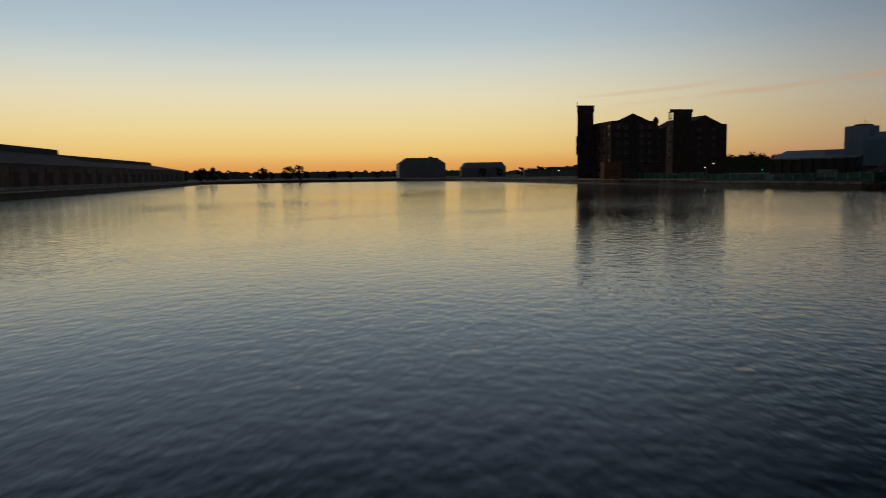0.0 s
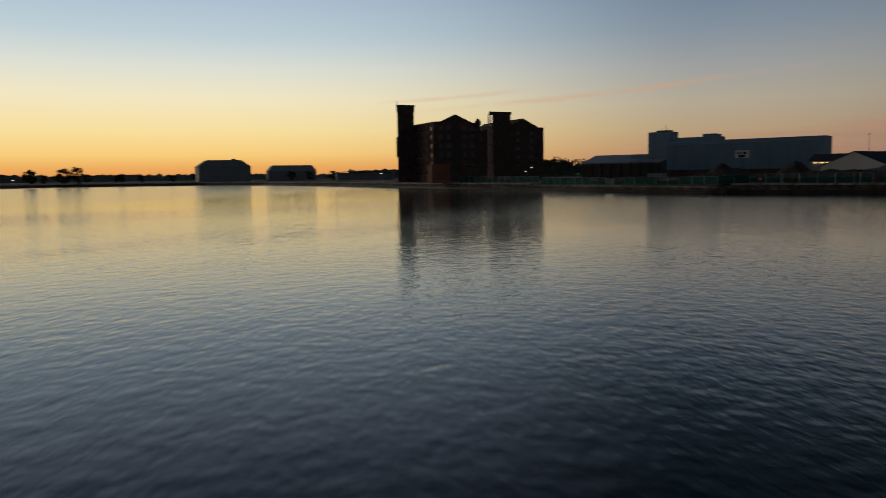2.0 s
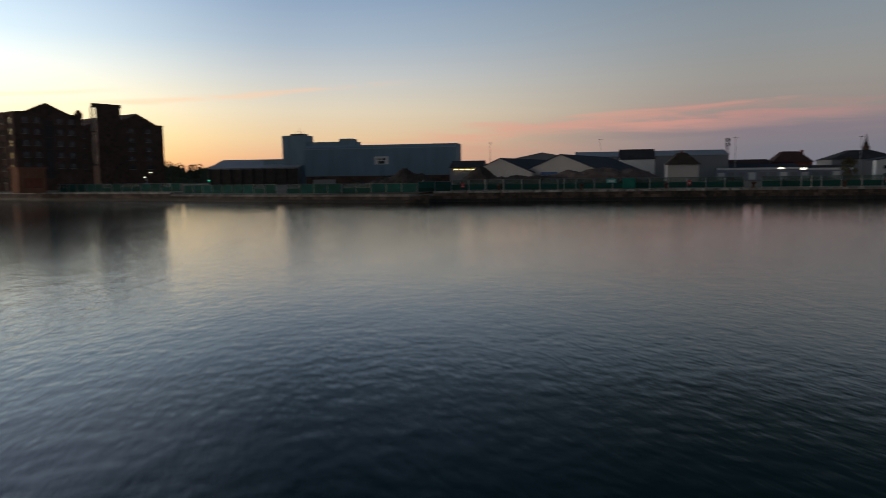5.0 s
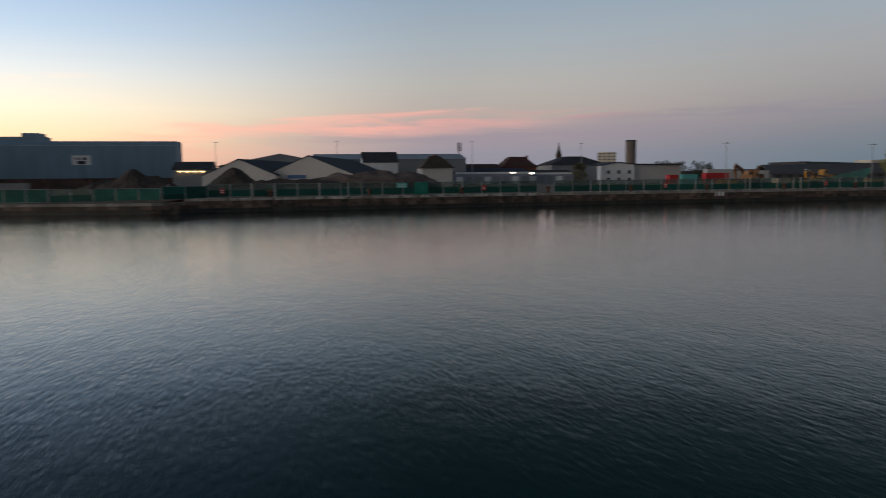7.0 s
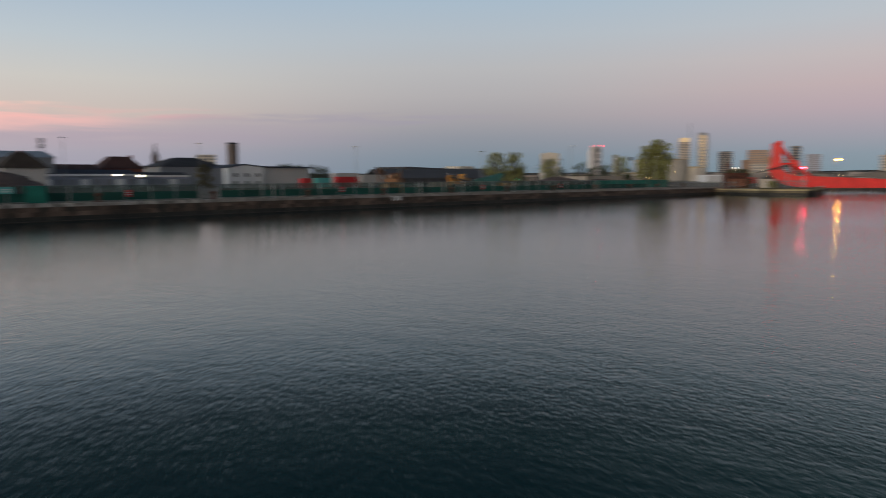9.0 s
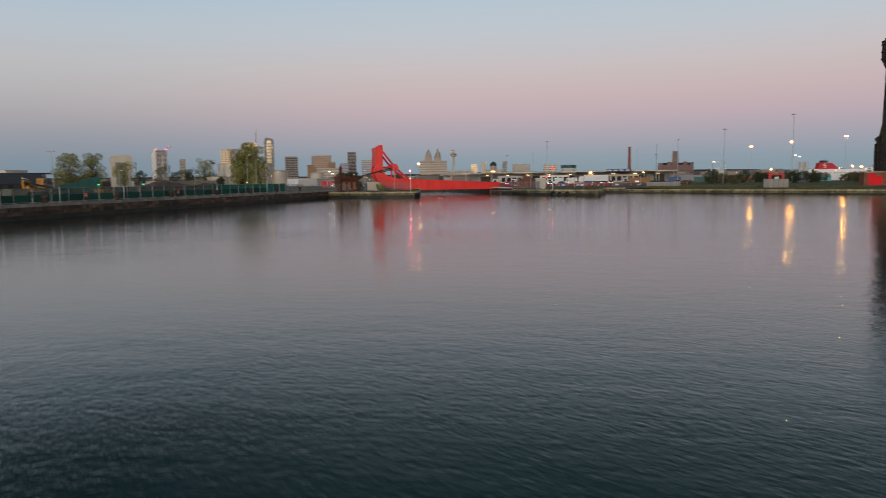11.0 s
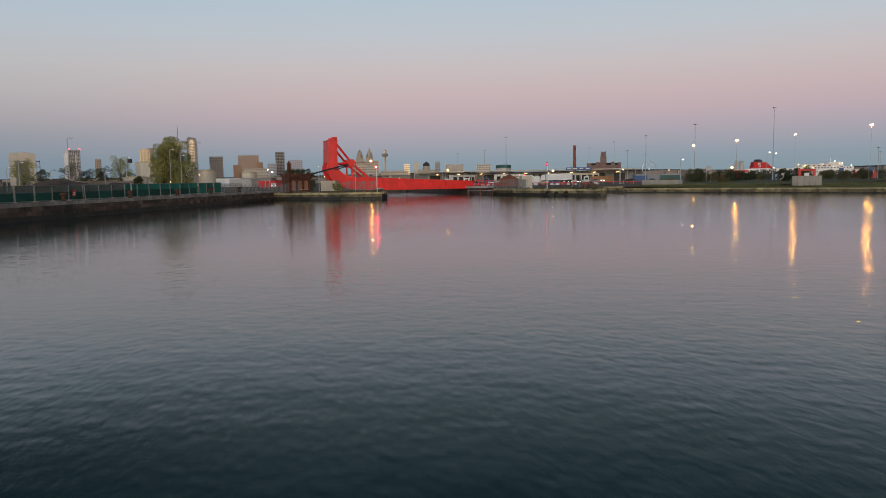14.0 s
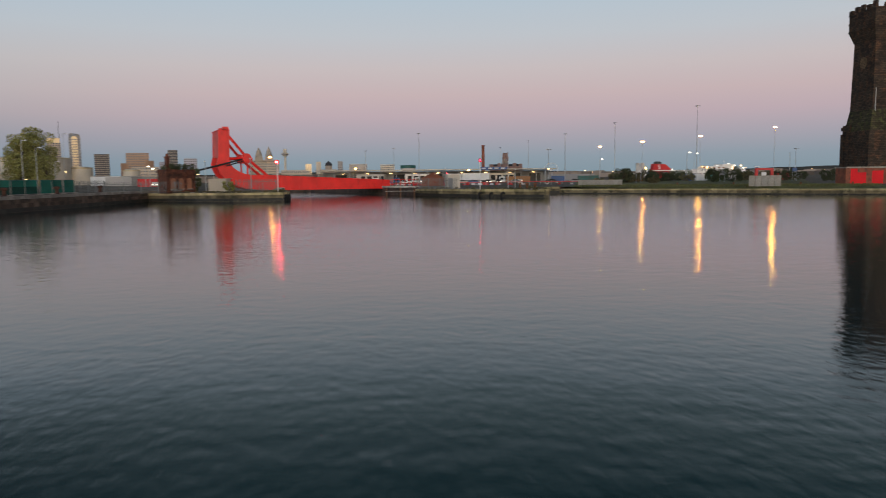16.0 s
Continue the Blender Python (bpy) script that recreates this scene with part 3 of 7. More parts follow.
def inward(a, b):
    """The unit step along an edge of the basin and the unit normal to the water."""
    d = (Vector(b) - Vector(a)).normalized()
    return d, Vector((-d.y, d.x))


def wall_run(bm, line, top, depth=0.0):
    """The upright face of a quay along a line, standing a hand's width into the water side."""
    for a, b in zip(line, line[1:]):
        d, n = inward(a, b)
        p, q = Vector(a) - d * 0.02, Vector(b) + d * 0.02
        outline = [p - n * 0.6, q - n * 0.6, q + n * (0.02 + depth), p + n * (0.02 + depth)]
        extrude(bm, [(v.x, v.y) for v in outline], -2.6, top, "z")
    return bm


def block_at(bm, p, d, n, length, out, back, z0, z1, gap=0.025):
    a, b = p + d * gap, p + d * (length - gap)
    outline = [a - n * back, b - n * back, b + n * out, a + n * out]
    return extrude(bm, [(v.x, v.y) for v in outline], z0, z1, "z")


def quay(name, line, label, face, cap, step=1.25, course=0.52, stones=True, cap_high=0.36, top=GZ, single=0):
    """A quay wall: backing, courses of stone and a coping."""
    ob = solid(name, wall_run(blank(), line, top - 0.1), face, label, "quay wall", kind="structure")
    rows, feet, caps = blank(), blank(), blank()
    for leg, (a, b) in enumerate(zip(line, line[1:])):
        d, n = inward(a, b)
        size = (Vector(b) - Vector(a)).length
        count = max(1, round(size / step))
        if leg < single:
            stone = mesh_of("coping_stone", box(blank(), 0.025, size / count - 0.025, -0.11, 0.95, -cap_high, 0.03), cap)
            for k in range(count):
                at = Vector(a) + d * (k * size / count)
                ob_k = part("coping_stone", stone, None, ob)
                ob_k.matrix_basis = Matrix.Translation((at.x, at.y + random.uniform(-0.02, 0.02), top + random.uniform(-0.012, 0.012))) @ Matrix(((d.x, -n.x, 0, 0), (d.y, -n.y, 0, 0), (0, 0, 1, 0), (0, 0, 0, 1)))
        for k in range(0 if leg < single else count):
            lift = random.uniform(-0.012, 0.012)
            block_at(caps, Vector(a) + d * (k * size / count), d, n, size / count, 0.10 + random.uniform(0, 0.03), 0.95, top - cap_high, top + 0.03 + lift)
        if stones:
            z, row = top - cap_high - 0.02, 0
            while z > -0.3:
                shift = 0.5 * (row % 2)
                for k in range(count + 1):
                    s0, s1 = max(0.0, (k - shift) * size / count), min(size, (k + 1 - shift) * size / count)
                    if s1 - s0 > 0.1:
                        block_at(rows if z > 0.62 else feet, Vector(a) + d * s0, d, n, s1 - s0, 0.05 + random.uniform(0.0, 0.05), 0.0, z - course + 0.02, z)
                z, row = z - course, row + 1
    part("coping", caps, cap, ob)["kind"] = "stuff"
    if stones:
        part("stone_courses", rows, face, ob)["kind"] = "stuff"
        part("wet_courses", feet, WET_STONE, ob, "dark weed-covered stones at the waterline")["kind"] = "stuff"
    else:
        rows.free()
        feet.free()
    return ob


random.seed(11)
quay("quay_wall_north", NORTH_QUAY[:3], "weathered sandstone dock wall with paler coping", STONE, COPING, single=1)
quay("quay_wall_northwest", NORTH_QUAY[2:6], "low dark sandstone dock wall beyond the steps", STONE, COPING, step=1.6, top=LOW)
quay("quay_wall_mills", NORTH_QUAY[5:], "dark sandstone dock wall below the grain mills", STONE, COPING, step=2.2)
quay("quay_wall_west", WEST_QUAY, "far dock wall at the basin's west end", STONE, COPING, step=4.0, stones=False)
quay("quay_wall_south", SOUTH_QUAY, "dark dock wall in front of the transit sheds", STONE, COPING, step=3.0, stones=False)
quay("quay_wall_east", GREEN_QUAY, "low mossy dock wall with a pale ledge", MOSSY, MOSSY_CAP, step=1.8, top=BANK, cap_high=0.28)
quay("south_pier_wall", SOUTH_PIER, "mossy concrete pier wall beside the lock", MOSSY, MOSSY_CAP, step=1.6, top=LOW)
quay("north_pier_wall", NORTH_PIER, "mossy concrete pier wall under the bridge", MOSSY, MOSSY_CAP, step=1.6, top=LOW)
quay("lock_wall", LOCK, "dark stone walls of the lock passage", STONE, COPING, step=3.0, stones=False)


# ---- the two grain mills, set along the slanting quay ----
MILL = pose(-183.0, 28.0, GZ, 0, 0, 156.92) @ Matrix.Diagonal((1.0, 1.0, 1.02, 1.0))   # local x runs west along the quay, local y runs to the water


def facade_windows(parent, places, width, high, side, sill=CONCRETE):
    """Window frames, panes and sills at places (x, y, z); side: the outward direction as '+x', '-x', '+y' or '-y'."""
    frame_bm, pane_bm, sill_bm = blank(), blank(), blank()
    h, w = high / 2, width / 2
    for a, b, c, d in ((-w, w, h - 0.12, h), (-w, w, -h, -h + 0.12), (-w, -w + 0.1, -h, h), (w - 0.1, w, -h, h), (-0.05, 0.05, -h, h), (-w, w, -0.04, 0.04)):
        box(frame_bm, a, b, -0.02, 0.07, c, d)
    box(pane_bm, -w, w, -0.02, 0.03, -h, h)
    box(sill_bm, -w - 0.12, w + 0.12, -0.02, 0.2, -h - 0.22, -h)
    meshes = mesh_of("window_frame", frame_bm, DARK_STEEL), mesh_of("pane", pane_bm, WINDOW), mesh_of("sill", sill_bm, sill)
    turn = {"+y": 0, "-x": 90, "-y": 180, "+x": 270}[side]
    for x, y, z in places:
        win = part("window", meshes[0], None, parent)
        win.matrix_basis = pose(x, y, z, 0, 0, turn)
        part("pane", meshes[1], None, win)
        part("sill", meshes[2], None, win)


def mill_one():
    t = thing("grain_mill", "tall dark-brick grain mill with a gabled front and corner tower", "mill", MILL)
    bm = blank()
    # main block under a flat roof, with a gabled front wall at x = 56.6
    box(bm, 57.6, 92.0, -42.6, -20.4, 0, 24.7)
    part("wall", bm, BRICK_MILL, t)
    gable = extrude(blank(), [(-20.4, 0), (-42.6, 0), (-42.6, 24.9), (-38.6, 24.9), (-30.4, 28.2), (-23.6, 25.2), (-20.4, 25.0)], 56.6, 57.6, "x")
    part("gable_front", gable, BRICK_MILL, t)
    part("parapet_coping", box(blank(), 57.6, 92.0, -20.6, -20.1, 24.7, 25.0), CONCRETE, t)
    ridge_bm = extrude(blank(), [(-36.6, 24.7), (-24.6, 24.7), (-30.4, 27.2)], 57.6, 64.0, "x")
    part("roof", ridge_bm, SLATE, t, "short slate roof behind the gable")
    for z in (5.6, 9.4, 13.2, 17.0, 20.8, 24.2):
        bm = box(blank(), 56.45, 92.0, -20.35, -20.22, z, z + 0.35)
        box(bm, 56.42, 56.62, -42.6, -20.25, z, z + 0.3)
        part("string_course", bm, BRICK_MILL, t, "projecting brick band")
    bm = blank()
    for x in (57.4, 62.6, 67.8, 73.0, 78.2):
        box(bm, x - 0.5, x + 0.5, -20.4, -20.02, 0, 24.2)
    part("pilaster", bm, BRICK_MILL, t)
    bm = blank()
    box(bm, 56.4, 58.4, -42.8, -40.8, 24.0, 25.6)
    lathe(bm, [(0.9, 25.6), (1.0, 25.9), (0.6, 26.5), (0.1, 26.8)], 10, 57.4, -41.8)
    part("turret", bm, BRICK_MILL, t)
    rows = [8.0, 11.6, 15.3, 19.0, 22.6]
    facade_windows(t, [(56.6, -y, z) for z in rows for y in (23.4, 27.2, 34.6, 38.6)], 1.9, 1.7, "-x")
    facade_windows(t, [(x, -20.4, z) for z in (3.6, 7.4, 11.2, 15.0, 18.8, 22.4) for x in (60.0, 65.2, 70.4, 75.6)], 1.7, 1.9, "+y")
    bm = blank()
    box(bm, 56.5, 56.62, -32.2, -29.6, 4.0, 22.5)
    part("hoist_doors", bm, DARK_STEEL, t, "column of boarded loading doors")
    # stair tower at the far end
    bm = blank()
    extrude(bm, [(79.0, -20.6), (79.0, -12.5), (84.0, -14.5), (84.0, -22.0)], 0, 30.8, "z")
    extrude(bm, [(78.8, -20.8), (78.8, -12.2), (84.2, -14.3), (84.2, -22.2)], 30.8, 33.2, "z")
    part("tower", bm, BRICK_MILL, t)
    part("parapet", extrude(blank(), [(78.6, -21.0), (78.6, -12.0), (84.4, -14.1), (84.4, -22.4)], 33.2, 33.7, "z"), BRICK_MILL, t)
    part("mast", tube(blank(), (79.4, -12.6, 33.7), (79.4, -12.6, 35.4), 0.12, n=6), DARK_STEEL, t)
    for z0, z1, n in ((9.0, 19.6, 5), (20.2, 29.6, 4)):
        w = part("stair_window", box(blank(), 84.0, 84.16, -19.6, -16.4, z0, z1), DARK_STEEL, t, "tall stair window up the tower")
        for k in range(n):
            part("pane", box(blank(), 84.16, 84.22, -19.4, -16.6, z0 + k * (z1 - z0) / n + 0.15, z0 + (k + 1) * (z1 - z0) / n - 0.15), WINDOW, w)
    part("oriel", extrude(blank(), [(79.0, -12.5), (79.0, -11.9), (81.4, -12.8), (81.4, -13.46)], 11.0, 19.6, "z"), BRICK_MILL, t, "shallow brick shaft up the tower side")
    # low link to the second mill
    bm = blank()
    extrude(bm, [(-42.6, 0), (-53.6, 0), (-53.6, 23.6), (-50.0, 22.2), (-42.6, 20.3)], 70.0, 76.0, "x")
    part("link", bm, BRICK_MILL, t)
    facade_windows(t, [(70.0, -y, z) for z in (8.0, 11.6, 15.3, 19.0) for y in (46.0, 50.0)], 1.6, 1.5, "-x")
    return t


def mill_two():
    t = thing("grain_mill", "second dark-brick grain mill with a gable and flat-topped tower", "mill", MILL)
    bm = blank()
    extrude(bm, [(-74.5, 0), (-96.2, 0), (-96.2, 25.4), (-93.6, 25.6), (-84.0, 30.0), (-79.0, 27.4), (-74.5, 27.0)], 88.0, 128.0, "x")
    part("wall", bm, BRICK_MILL, t)
    for z in (5.0, 25.4):
        part("string_course", box(blank(), 87.85, 88.02, -96.3, -76.4, z, z + 0.35), BRICK_MILL, t)
    bm = blank()
    extrude(bm, [(87.5, -76.4), (87.5, -66.2), (92.0, -68.6), (92.0, -78.0)], 0, 31.6, "z")
    extrude(bm, [(87.2, -76.8), (87.2, -64.2), (92.2, -66.8), (92.2, -78.2)], 31.6, 32.8, "z")
    part("tower", bm, BRICK_MILL, t)
    for z0, z1, n in ((9.4, 21.0, 3), (22.2, 31.4, 3)):
        w = part("glazed_stair", box(blank(), 88.3, 89.0, -66.2, -64.2, z0 - 0.5, z0), DARK_STEEL, t, "glazed stair shaft up the tower")
        for k in range(n):
            part("pane", box(blank(), 88.5, 88.58, -66.2, -64.3, z0 + k * (z1 - z0) / n + 0.1, z0 + (k + 1) * (z1 - z0) / n - 0.1), CLEAR_GLASS, w)
            part("transom", box(blank(), 88.4, 88.7, -66.2, -64.2, z0 + (k + 1) * (z1 - z0) / n - 0.1, z0 + (k + 1) * (z1 - z0) / n + 0.1), DARK_STEEL, w)
        part("edge_post", box(blank(), 88.4, 88.7, -64.35, -64.2, z0, z1), DARK_STEEL, w)
    facade_windows(t, [(88.0, -y, z) for z in (8.2, 11.8, 15.6, 19.3, 23.0) for y in (81.0, 89.0)], 2.3, 1.5, "-x")
    bm = blank()
    box(bm, 87.7, 88.0, -89.4, -88.6, 6.0, 6.2)
    part("wall_lamp", bm, LAMP_WHITE, t, "small white wall lamp")
    return t


mill_one()
mill_two()
t = thing("pump_house", "plain red-brick box building on the quay edge", "pump house", MILL)
part("wall", box(blank(), 0.0, 3.6, 0.3, 7.0, 0, 5.9), BRICK_ORANGE, t)
part("roof", box(blank(), -0.3, 3.9, 0.0, 7.3, 5.9, 6.3), BRICK_ORANGE, t)
bm = blank()
box(bm, -0.06, 0.0, 1.2, 5.6, 1.2, 3.6)
part("panel", bm, BRICK_RED, t, "bricked-up opening")


# ---- sheds and buildings behind the north quay ----
def gabled_shed(name, label, x0, x1, y0, y1, eave, ridge, wall, roof, along="y", category="shed", group="", over=0.4, turn=0.0):
    """A pitched-roof building; along: the axis of its ridge. Heights are above the quay."""
    w, d = (x1 - x0) / 2, (y1 - y0) / 2
    t = thing(name, label, category, pose((x0 + x1) / 2, y0, GZ, 0, 0, turn) @ Matrix.Translation((0, d, 0)), group)
    if along == "y":
        shape, a, b, half = [(-w, 0), (w, 0), (w, eave), (0, ridge), (-w, eave)], -d, d, w
    else:
        shape, a, b, half = [(-d, 0), (d, 0), (d, eave), (0, ridge), (-d, eave)], -w, w, d
    axis = along
    part("wall", extrude(blank(), shape, a, b, axis), wall, t)
    for s in (-1, 1):
        slope = (ridge - eave) / half
        out = half + over
        plate = [(s * 0.0, ridge + 0.04), (s * out, eave - slope * over + 0.04), (s * out, eave - slope * over + 0.22), (s * 0.0, ridge + 0.24)]
        part("roof", extrude(blank(), plate, a - over * 0.6, b + over * 0.6, axis), roof, t)
    return t


def blue_warehouse():
    t = thing("warehouse", "long blue-grey clad warehouse above a brick plinth", "warehouse", pose(0, 0, GZ))
    part("plinth", box(blank(), -176, -105, 186.3, 201, 0, 3.9), BRICK_MILL, t)
    # cladding with a rounded eave and end
    prof = [(186.0, 3.8), (186.0, 16.2), (186.5, 17.2), (187.6, 17.9), (194.0, 18.1), (201.0, 17.9), (201.0, 3.8)]
    part("cladding", extrude(blank(), prof, -176.0, -104.8, "x"), BLUE_CLAD, t)
    bm = blank()
    for k in range(12):
        x = -175.5 + 70.6 * k / 11.5
        box(bm, x - 0.06, x + 0.06, 185.95, 186.02, 3.9, 16.2)
    part("seams", bm, BLUE_CLAD, t)
    part("gutter", box(blank(), -176.2, -104.6, 185.8, 186.1, 16.1, 16.4), LIGHT_ROOF, t)
    bm = blank()
    box(bm, -142.4, -135.8, 185.8, 186.0, 8.9, 12.5)
    panel = part("sign", bm, WHITE, t, "white company sign board")
    bm = blank()
    for x0, x1, z0, z1 in ((-140.6, -137.6, 9.2, 10.4), (-141.4, -140.9, 10.8, 11.7), (-140.2, -139.4, 10.8, 11.7), (-138.6, -137.2, 10.8, 11.7)):
        box(bm, x0, x1, 185.75, 185.82, z0, z1)
    part("lettering", bm, DARK_STEEL, panel)
    bm = blank()
    box(bm, -206, -176.2, 206, 236, 0, 12.5)
    part("silo_block", bm, BLUE_CLAD, t, "tall blue-grey silo block")
    bm = blank()
    box(bm, -195.0, -182.5, 204.5, 214, 0, 24.1)
    box(bm, -182.5, -157.5, 205, 214, 0, 20.6)
    box(bm, -165.6, -159.4, 204.8, 214, 20.6, 22.0)
    part("upper_block", bm, BLUE_CLAD, t)
    bm = blank()
    box(bm, -191.0, -184.0, 205.5, 211, 24.1, 24.9)
    tube(bm, (-187, 208, 24.9), (-187, 208, 28.4), 0.12, 0.05)
    for dx in (-2, -1.0, 1.2, 2.2):
        tube(bm, (-187 + dx, 207, 24.9), (-187 + dx, 207, 26.2), 0.06)
    part("roof_plant", bm, DARK_STEEL, t, "roof rail and thin aerials")


blue_warehouse()
# low open sheds west of it
t = gabled_shed("low_shed", "low open-sided shed with a pale sheet roof", -233, -185, 200, 232, 8.4, 12.8, GREY_CLAD, LIGHT_ROOF, "x")
bm = blank()
for k in range(9):
    box(bm, -23.6 + 5.8 * k, -23.1 + 5.8 * k, -16.35, -16.0, 0, 8.4)
for z in (3.4, 5.8):
    box(bm, -23.8, 23.8, -16.3, -16.05, z, z + 0.25)
part("frame", bm, DARK_STEEL, t)
# the bays are not open: a dark sheet draws the shade inside them
part("bay_shade", box(blank(), -23.8, 23.8, -16.04, -15.9, 0.1, 7.8), DARK_STEEL, t, "dark sheet for the shade inside the open bays")

# twin pale gables with solar-dark roofs
gabled_shed("gabled_shed", "pale gabled shed with a dark blue roof", -87.4, -64.8, 108, 158, 3.9, 8.6, PALE_CLAD, NAVY_ROOF, group="gabled sheds by the heaps", turn=-18)
t = gabled_shed("gabled_shed", "pale gabled shed with a dark blue roof and blue banner", -69.0, -43.0, 104, 160, 4.1, 9.4, PALE_CLAD, NAVY_ROOF, group="gabled sheds by the heaps", turn=-18)
part("banner", box(blank(), -6.6, -0.8, -28.2, -28.05, 2.9, 3.9), BLUE_PLAIN, t, "pale blue banner on the gable wall")
gabled_shed("gabled_shed", "wide low shed with a pale grey roof", -87, -43, 162, 190, 7.6, 11.9, GREY_CLAD, GREY_CLAD)
gabled_shed("white_house", "white-walled house with a black slate roof", -34.2, -20.8, 166, 176, 9.0, 12.7, WHITE, SLATE, "x")
gabled_shed("long_shed", "long grey shed with a pale shallow roof", -52, 10, 182, 206, 10.4, 12.7, GREY_CLAD, LIGHT_ROOF, "x")


def hip_house(name, label, x0, x1, y0, y1, eave, ridge, wall, roof, flat=0.15):
    t = thing(name, label, "house", pose((x0 + x1) / 2, (y0 + y1) / 2, GZ))
    w, d = (x1 - x0) / 2, (y1 - y0) / 2
    part("wall", box(blank(), -w, w, -d, d, 0, eave), wall, t)
    bm = blank()
    low = [bm.verts.new(p) for p in ((-w - .6, -d - .6, eave), (w + .6, -d - .6, eave), (w + .6, d + .6, eave), (-w - .6, d + .6, eave))]
    top = [bm.verts.new(p) for p in ((-w * flat, -d * flat, ridge), (w * flat, -d * flat, ridge), (w * flat, d * flat, ridge), (-w * flat, d * flat, ridge))]
    bm.faces.new(low[::-1])
    bm.faces.new(top)
    for k in range(4):
        bm.faces.new((low[k], low[(k + 1) % 4], top[(k + 1) % 4], top[k]))
    part("roof", bm, roof, t)
    return t


t = hip_house("pavilion", "small house with a steep thatch-brown hipped roof", -23.0, -13.8, 100, 109, 5.6, 9.3, PALE_CLAD, THATCH, 0.3)
part("chimney_stack", box(blank(), -0.4, 0.5, -1.0, 0.0, 7.4, 9.7), BRICK_RED, t)
hip_house("dark_hall", "low hall with a dark hipped roof", 58, 86, 210, 232, 8.2, 12.3, GREY_CLAD, SLATE, 0.3)
RED_TILE = surface("dark_red_tiles", (0.075, 0.035, 0.032), 0.9, vary=0.2, scale=1.0, bump=0.2)
t = hip_house("red_house", "dark red hipped house behind the trade units", 32.5, 48.5, 204, 216, 7.2, 12.0, BRICK_RED, RED_TILE, 0.42)
part("chimney_stack", box(blank(), 4.6, 5.6, -0.6, 0.6, 9.0, 12.6), BRICK_RED, t)
gabled_shed("low_hall", "low hall with a dull red tiled roof", 3, 31.5, 205, 217, 6.6, 8.6, BRICK_RED, RED_TILE, "x")
gabled_shed("trade_unit", "blue and white low trade unit", 5, 37, 180, 196, 4.4, 6.3, DULL_BLUE, NAVY_ROOF, "x", group="trade units")
gabled_shed("trade_unit", "white low trade unit with lit sign", 38, 58, 184, 196, 4.0, 5.4, DULL_BLUE, SLATE, "x", group="trade units")

for x0, x1, y, z in ((5, 37, 179.5, 4.3), (38, 58, 183.5, 3.9)):
    t = thing("fascia", "white fascia board along the trade units", "fascia", pose(0, 0, GZ), "fascia boards of the trade units")
    part("board", box(blank(), x0, x1, y - 0.1, y + 0.06, z - 0.2, z + 0.6), WHITE, t)
    for k in range(int((x1 - x0) / 4)):
        part("shutter", box(blank(), x0 + 4 * k + 0.5, x0 + 4 * k + 3.2, y + 0.3, y + 0.42, 0, 3.0), GREY_CLAD if k % 3 else WHITE, t)
# two-storey site office
t = thing("site_office", "white and lilac-grey two-storey prefabricated site office", "office", pose(0, 0, GZ))
extr = extrude(blank(), [(46.2, 0), (59.0, 0), (59.0, 6.7), (52.2, 7.4), (46.2, 6.3)], 128, 131, "y")
part("front", extr, WHITE, t)
part("wing", box(blank(), 59.0, 77.6, 129, 141, 0, 6.6), PALE_CLAD, t)
part("roof", extrude(blank(), [(46.0, 6.35), (52.2, 7.45), (59.0, 6.75), (78.0, 6.62), (78.0, 6.95), (59.0, 7.05), (52.2, 7.75), (46.0, 6.65)], 127.6, 141.5, "y"), NAVY_ROOF, t)
facade_windows(t, [(x, 128.0, z) for z in (1.6, 4.2) for x in (49.0, 53.0, 57.0)], 1.1, 1.0, "-y")
t = thing("long_shed", "long low shed with a dark slate-grey roof and dark doorways", "shed", pose(171, 206, GZ, 0, 0, -14.7))
part("wall", box(blank(), 0, 67, 0, 26, 0, 3.0), DARK_CLAD, t)
part("roof", extrude(blank(), [(-0.6, 2.8), (13, 7.4), (26.6, 2.8), (26.6, 3.1), (13, 7.8), (-0.6, 3.1)], -0.6, 67.6, "x"), DARK_CLAD, t)
for k in range(12):
    part("doorway", box(blank(), 2.2 + 5.4 * k, 4.6 + 5.4 * k, -0.06, 0.0, 0, 2.5), DARK_STEEL, t)
t = thing("far_shed", "far works hall with grey walls and low dark roofs", "shed", pose(0, 0, GZ))
part("hall", box(blank(), 203, 268, 222, 250, 0, 7.8), GREY_CLAD, t, "grey clad hall")
part("roof", extrude(blank(), [(201, 9.4), (238, 8.4), (270, 8.8), (270, 7.9), (202, 7.9)], 221, 251, "y"), DARK_CLAD, t, "dark shallow roof")
part("plant_room", box(blank(), 244, 258, 224, 236, 8.4, 10.0), CREAM, t, "cream rooftop plant room")


# ---- fence, bollards and signs along the north quay ----
def along(line, offset, step):
    """Places every step along a quay line, offset inland, with the turn of the line."""
    out = []
    for a, b in zip(line, line[1:]):
        d, n = inward(a, b)
        size = (Vector(b) - Vector(a)).length
        for k in range(int(size / step)):
            p = Vector(a) + d * (k * step) - n * offset
            out.append((p.x, p.y, math.degrees(math.atan2(d.y, d.x))))
    return out


DULL_ZINC = surface("dull_zinc_tube", (0.24, 0.25, 0.25), 0.6, metal=0.2, vary=0.15, scale=3.0, bump=0.03)


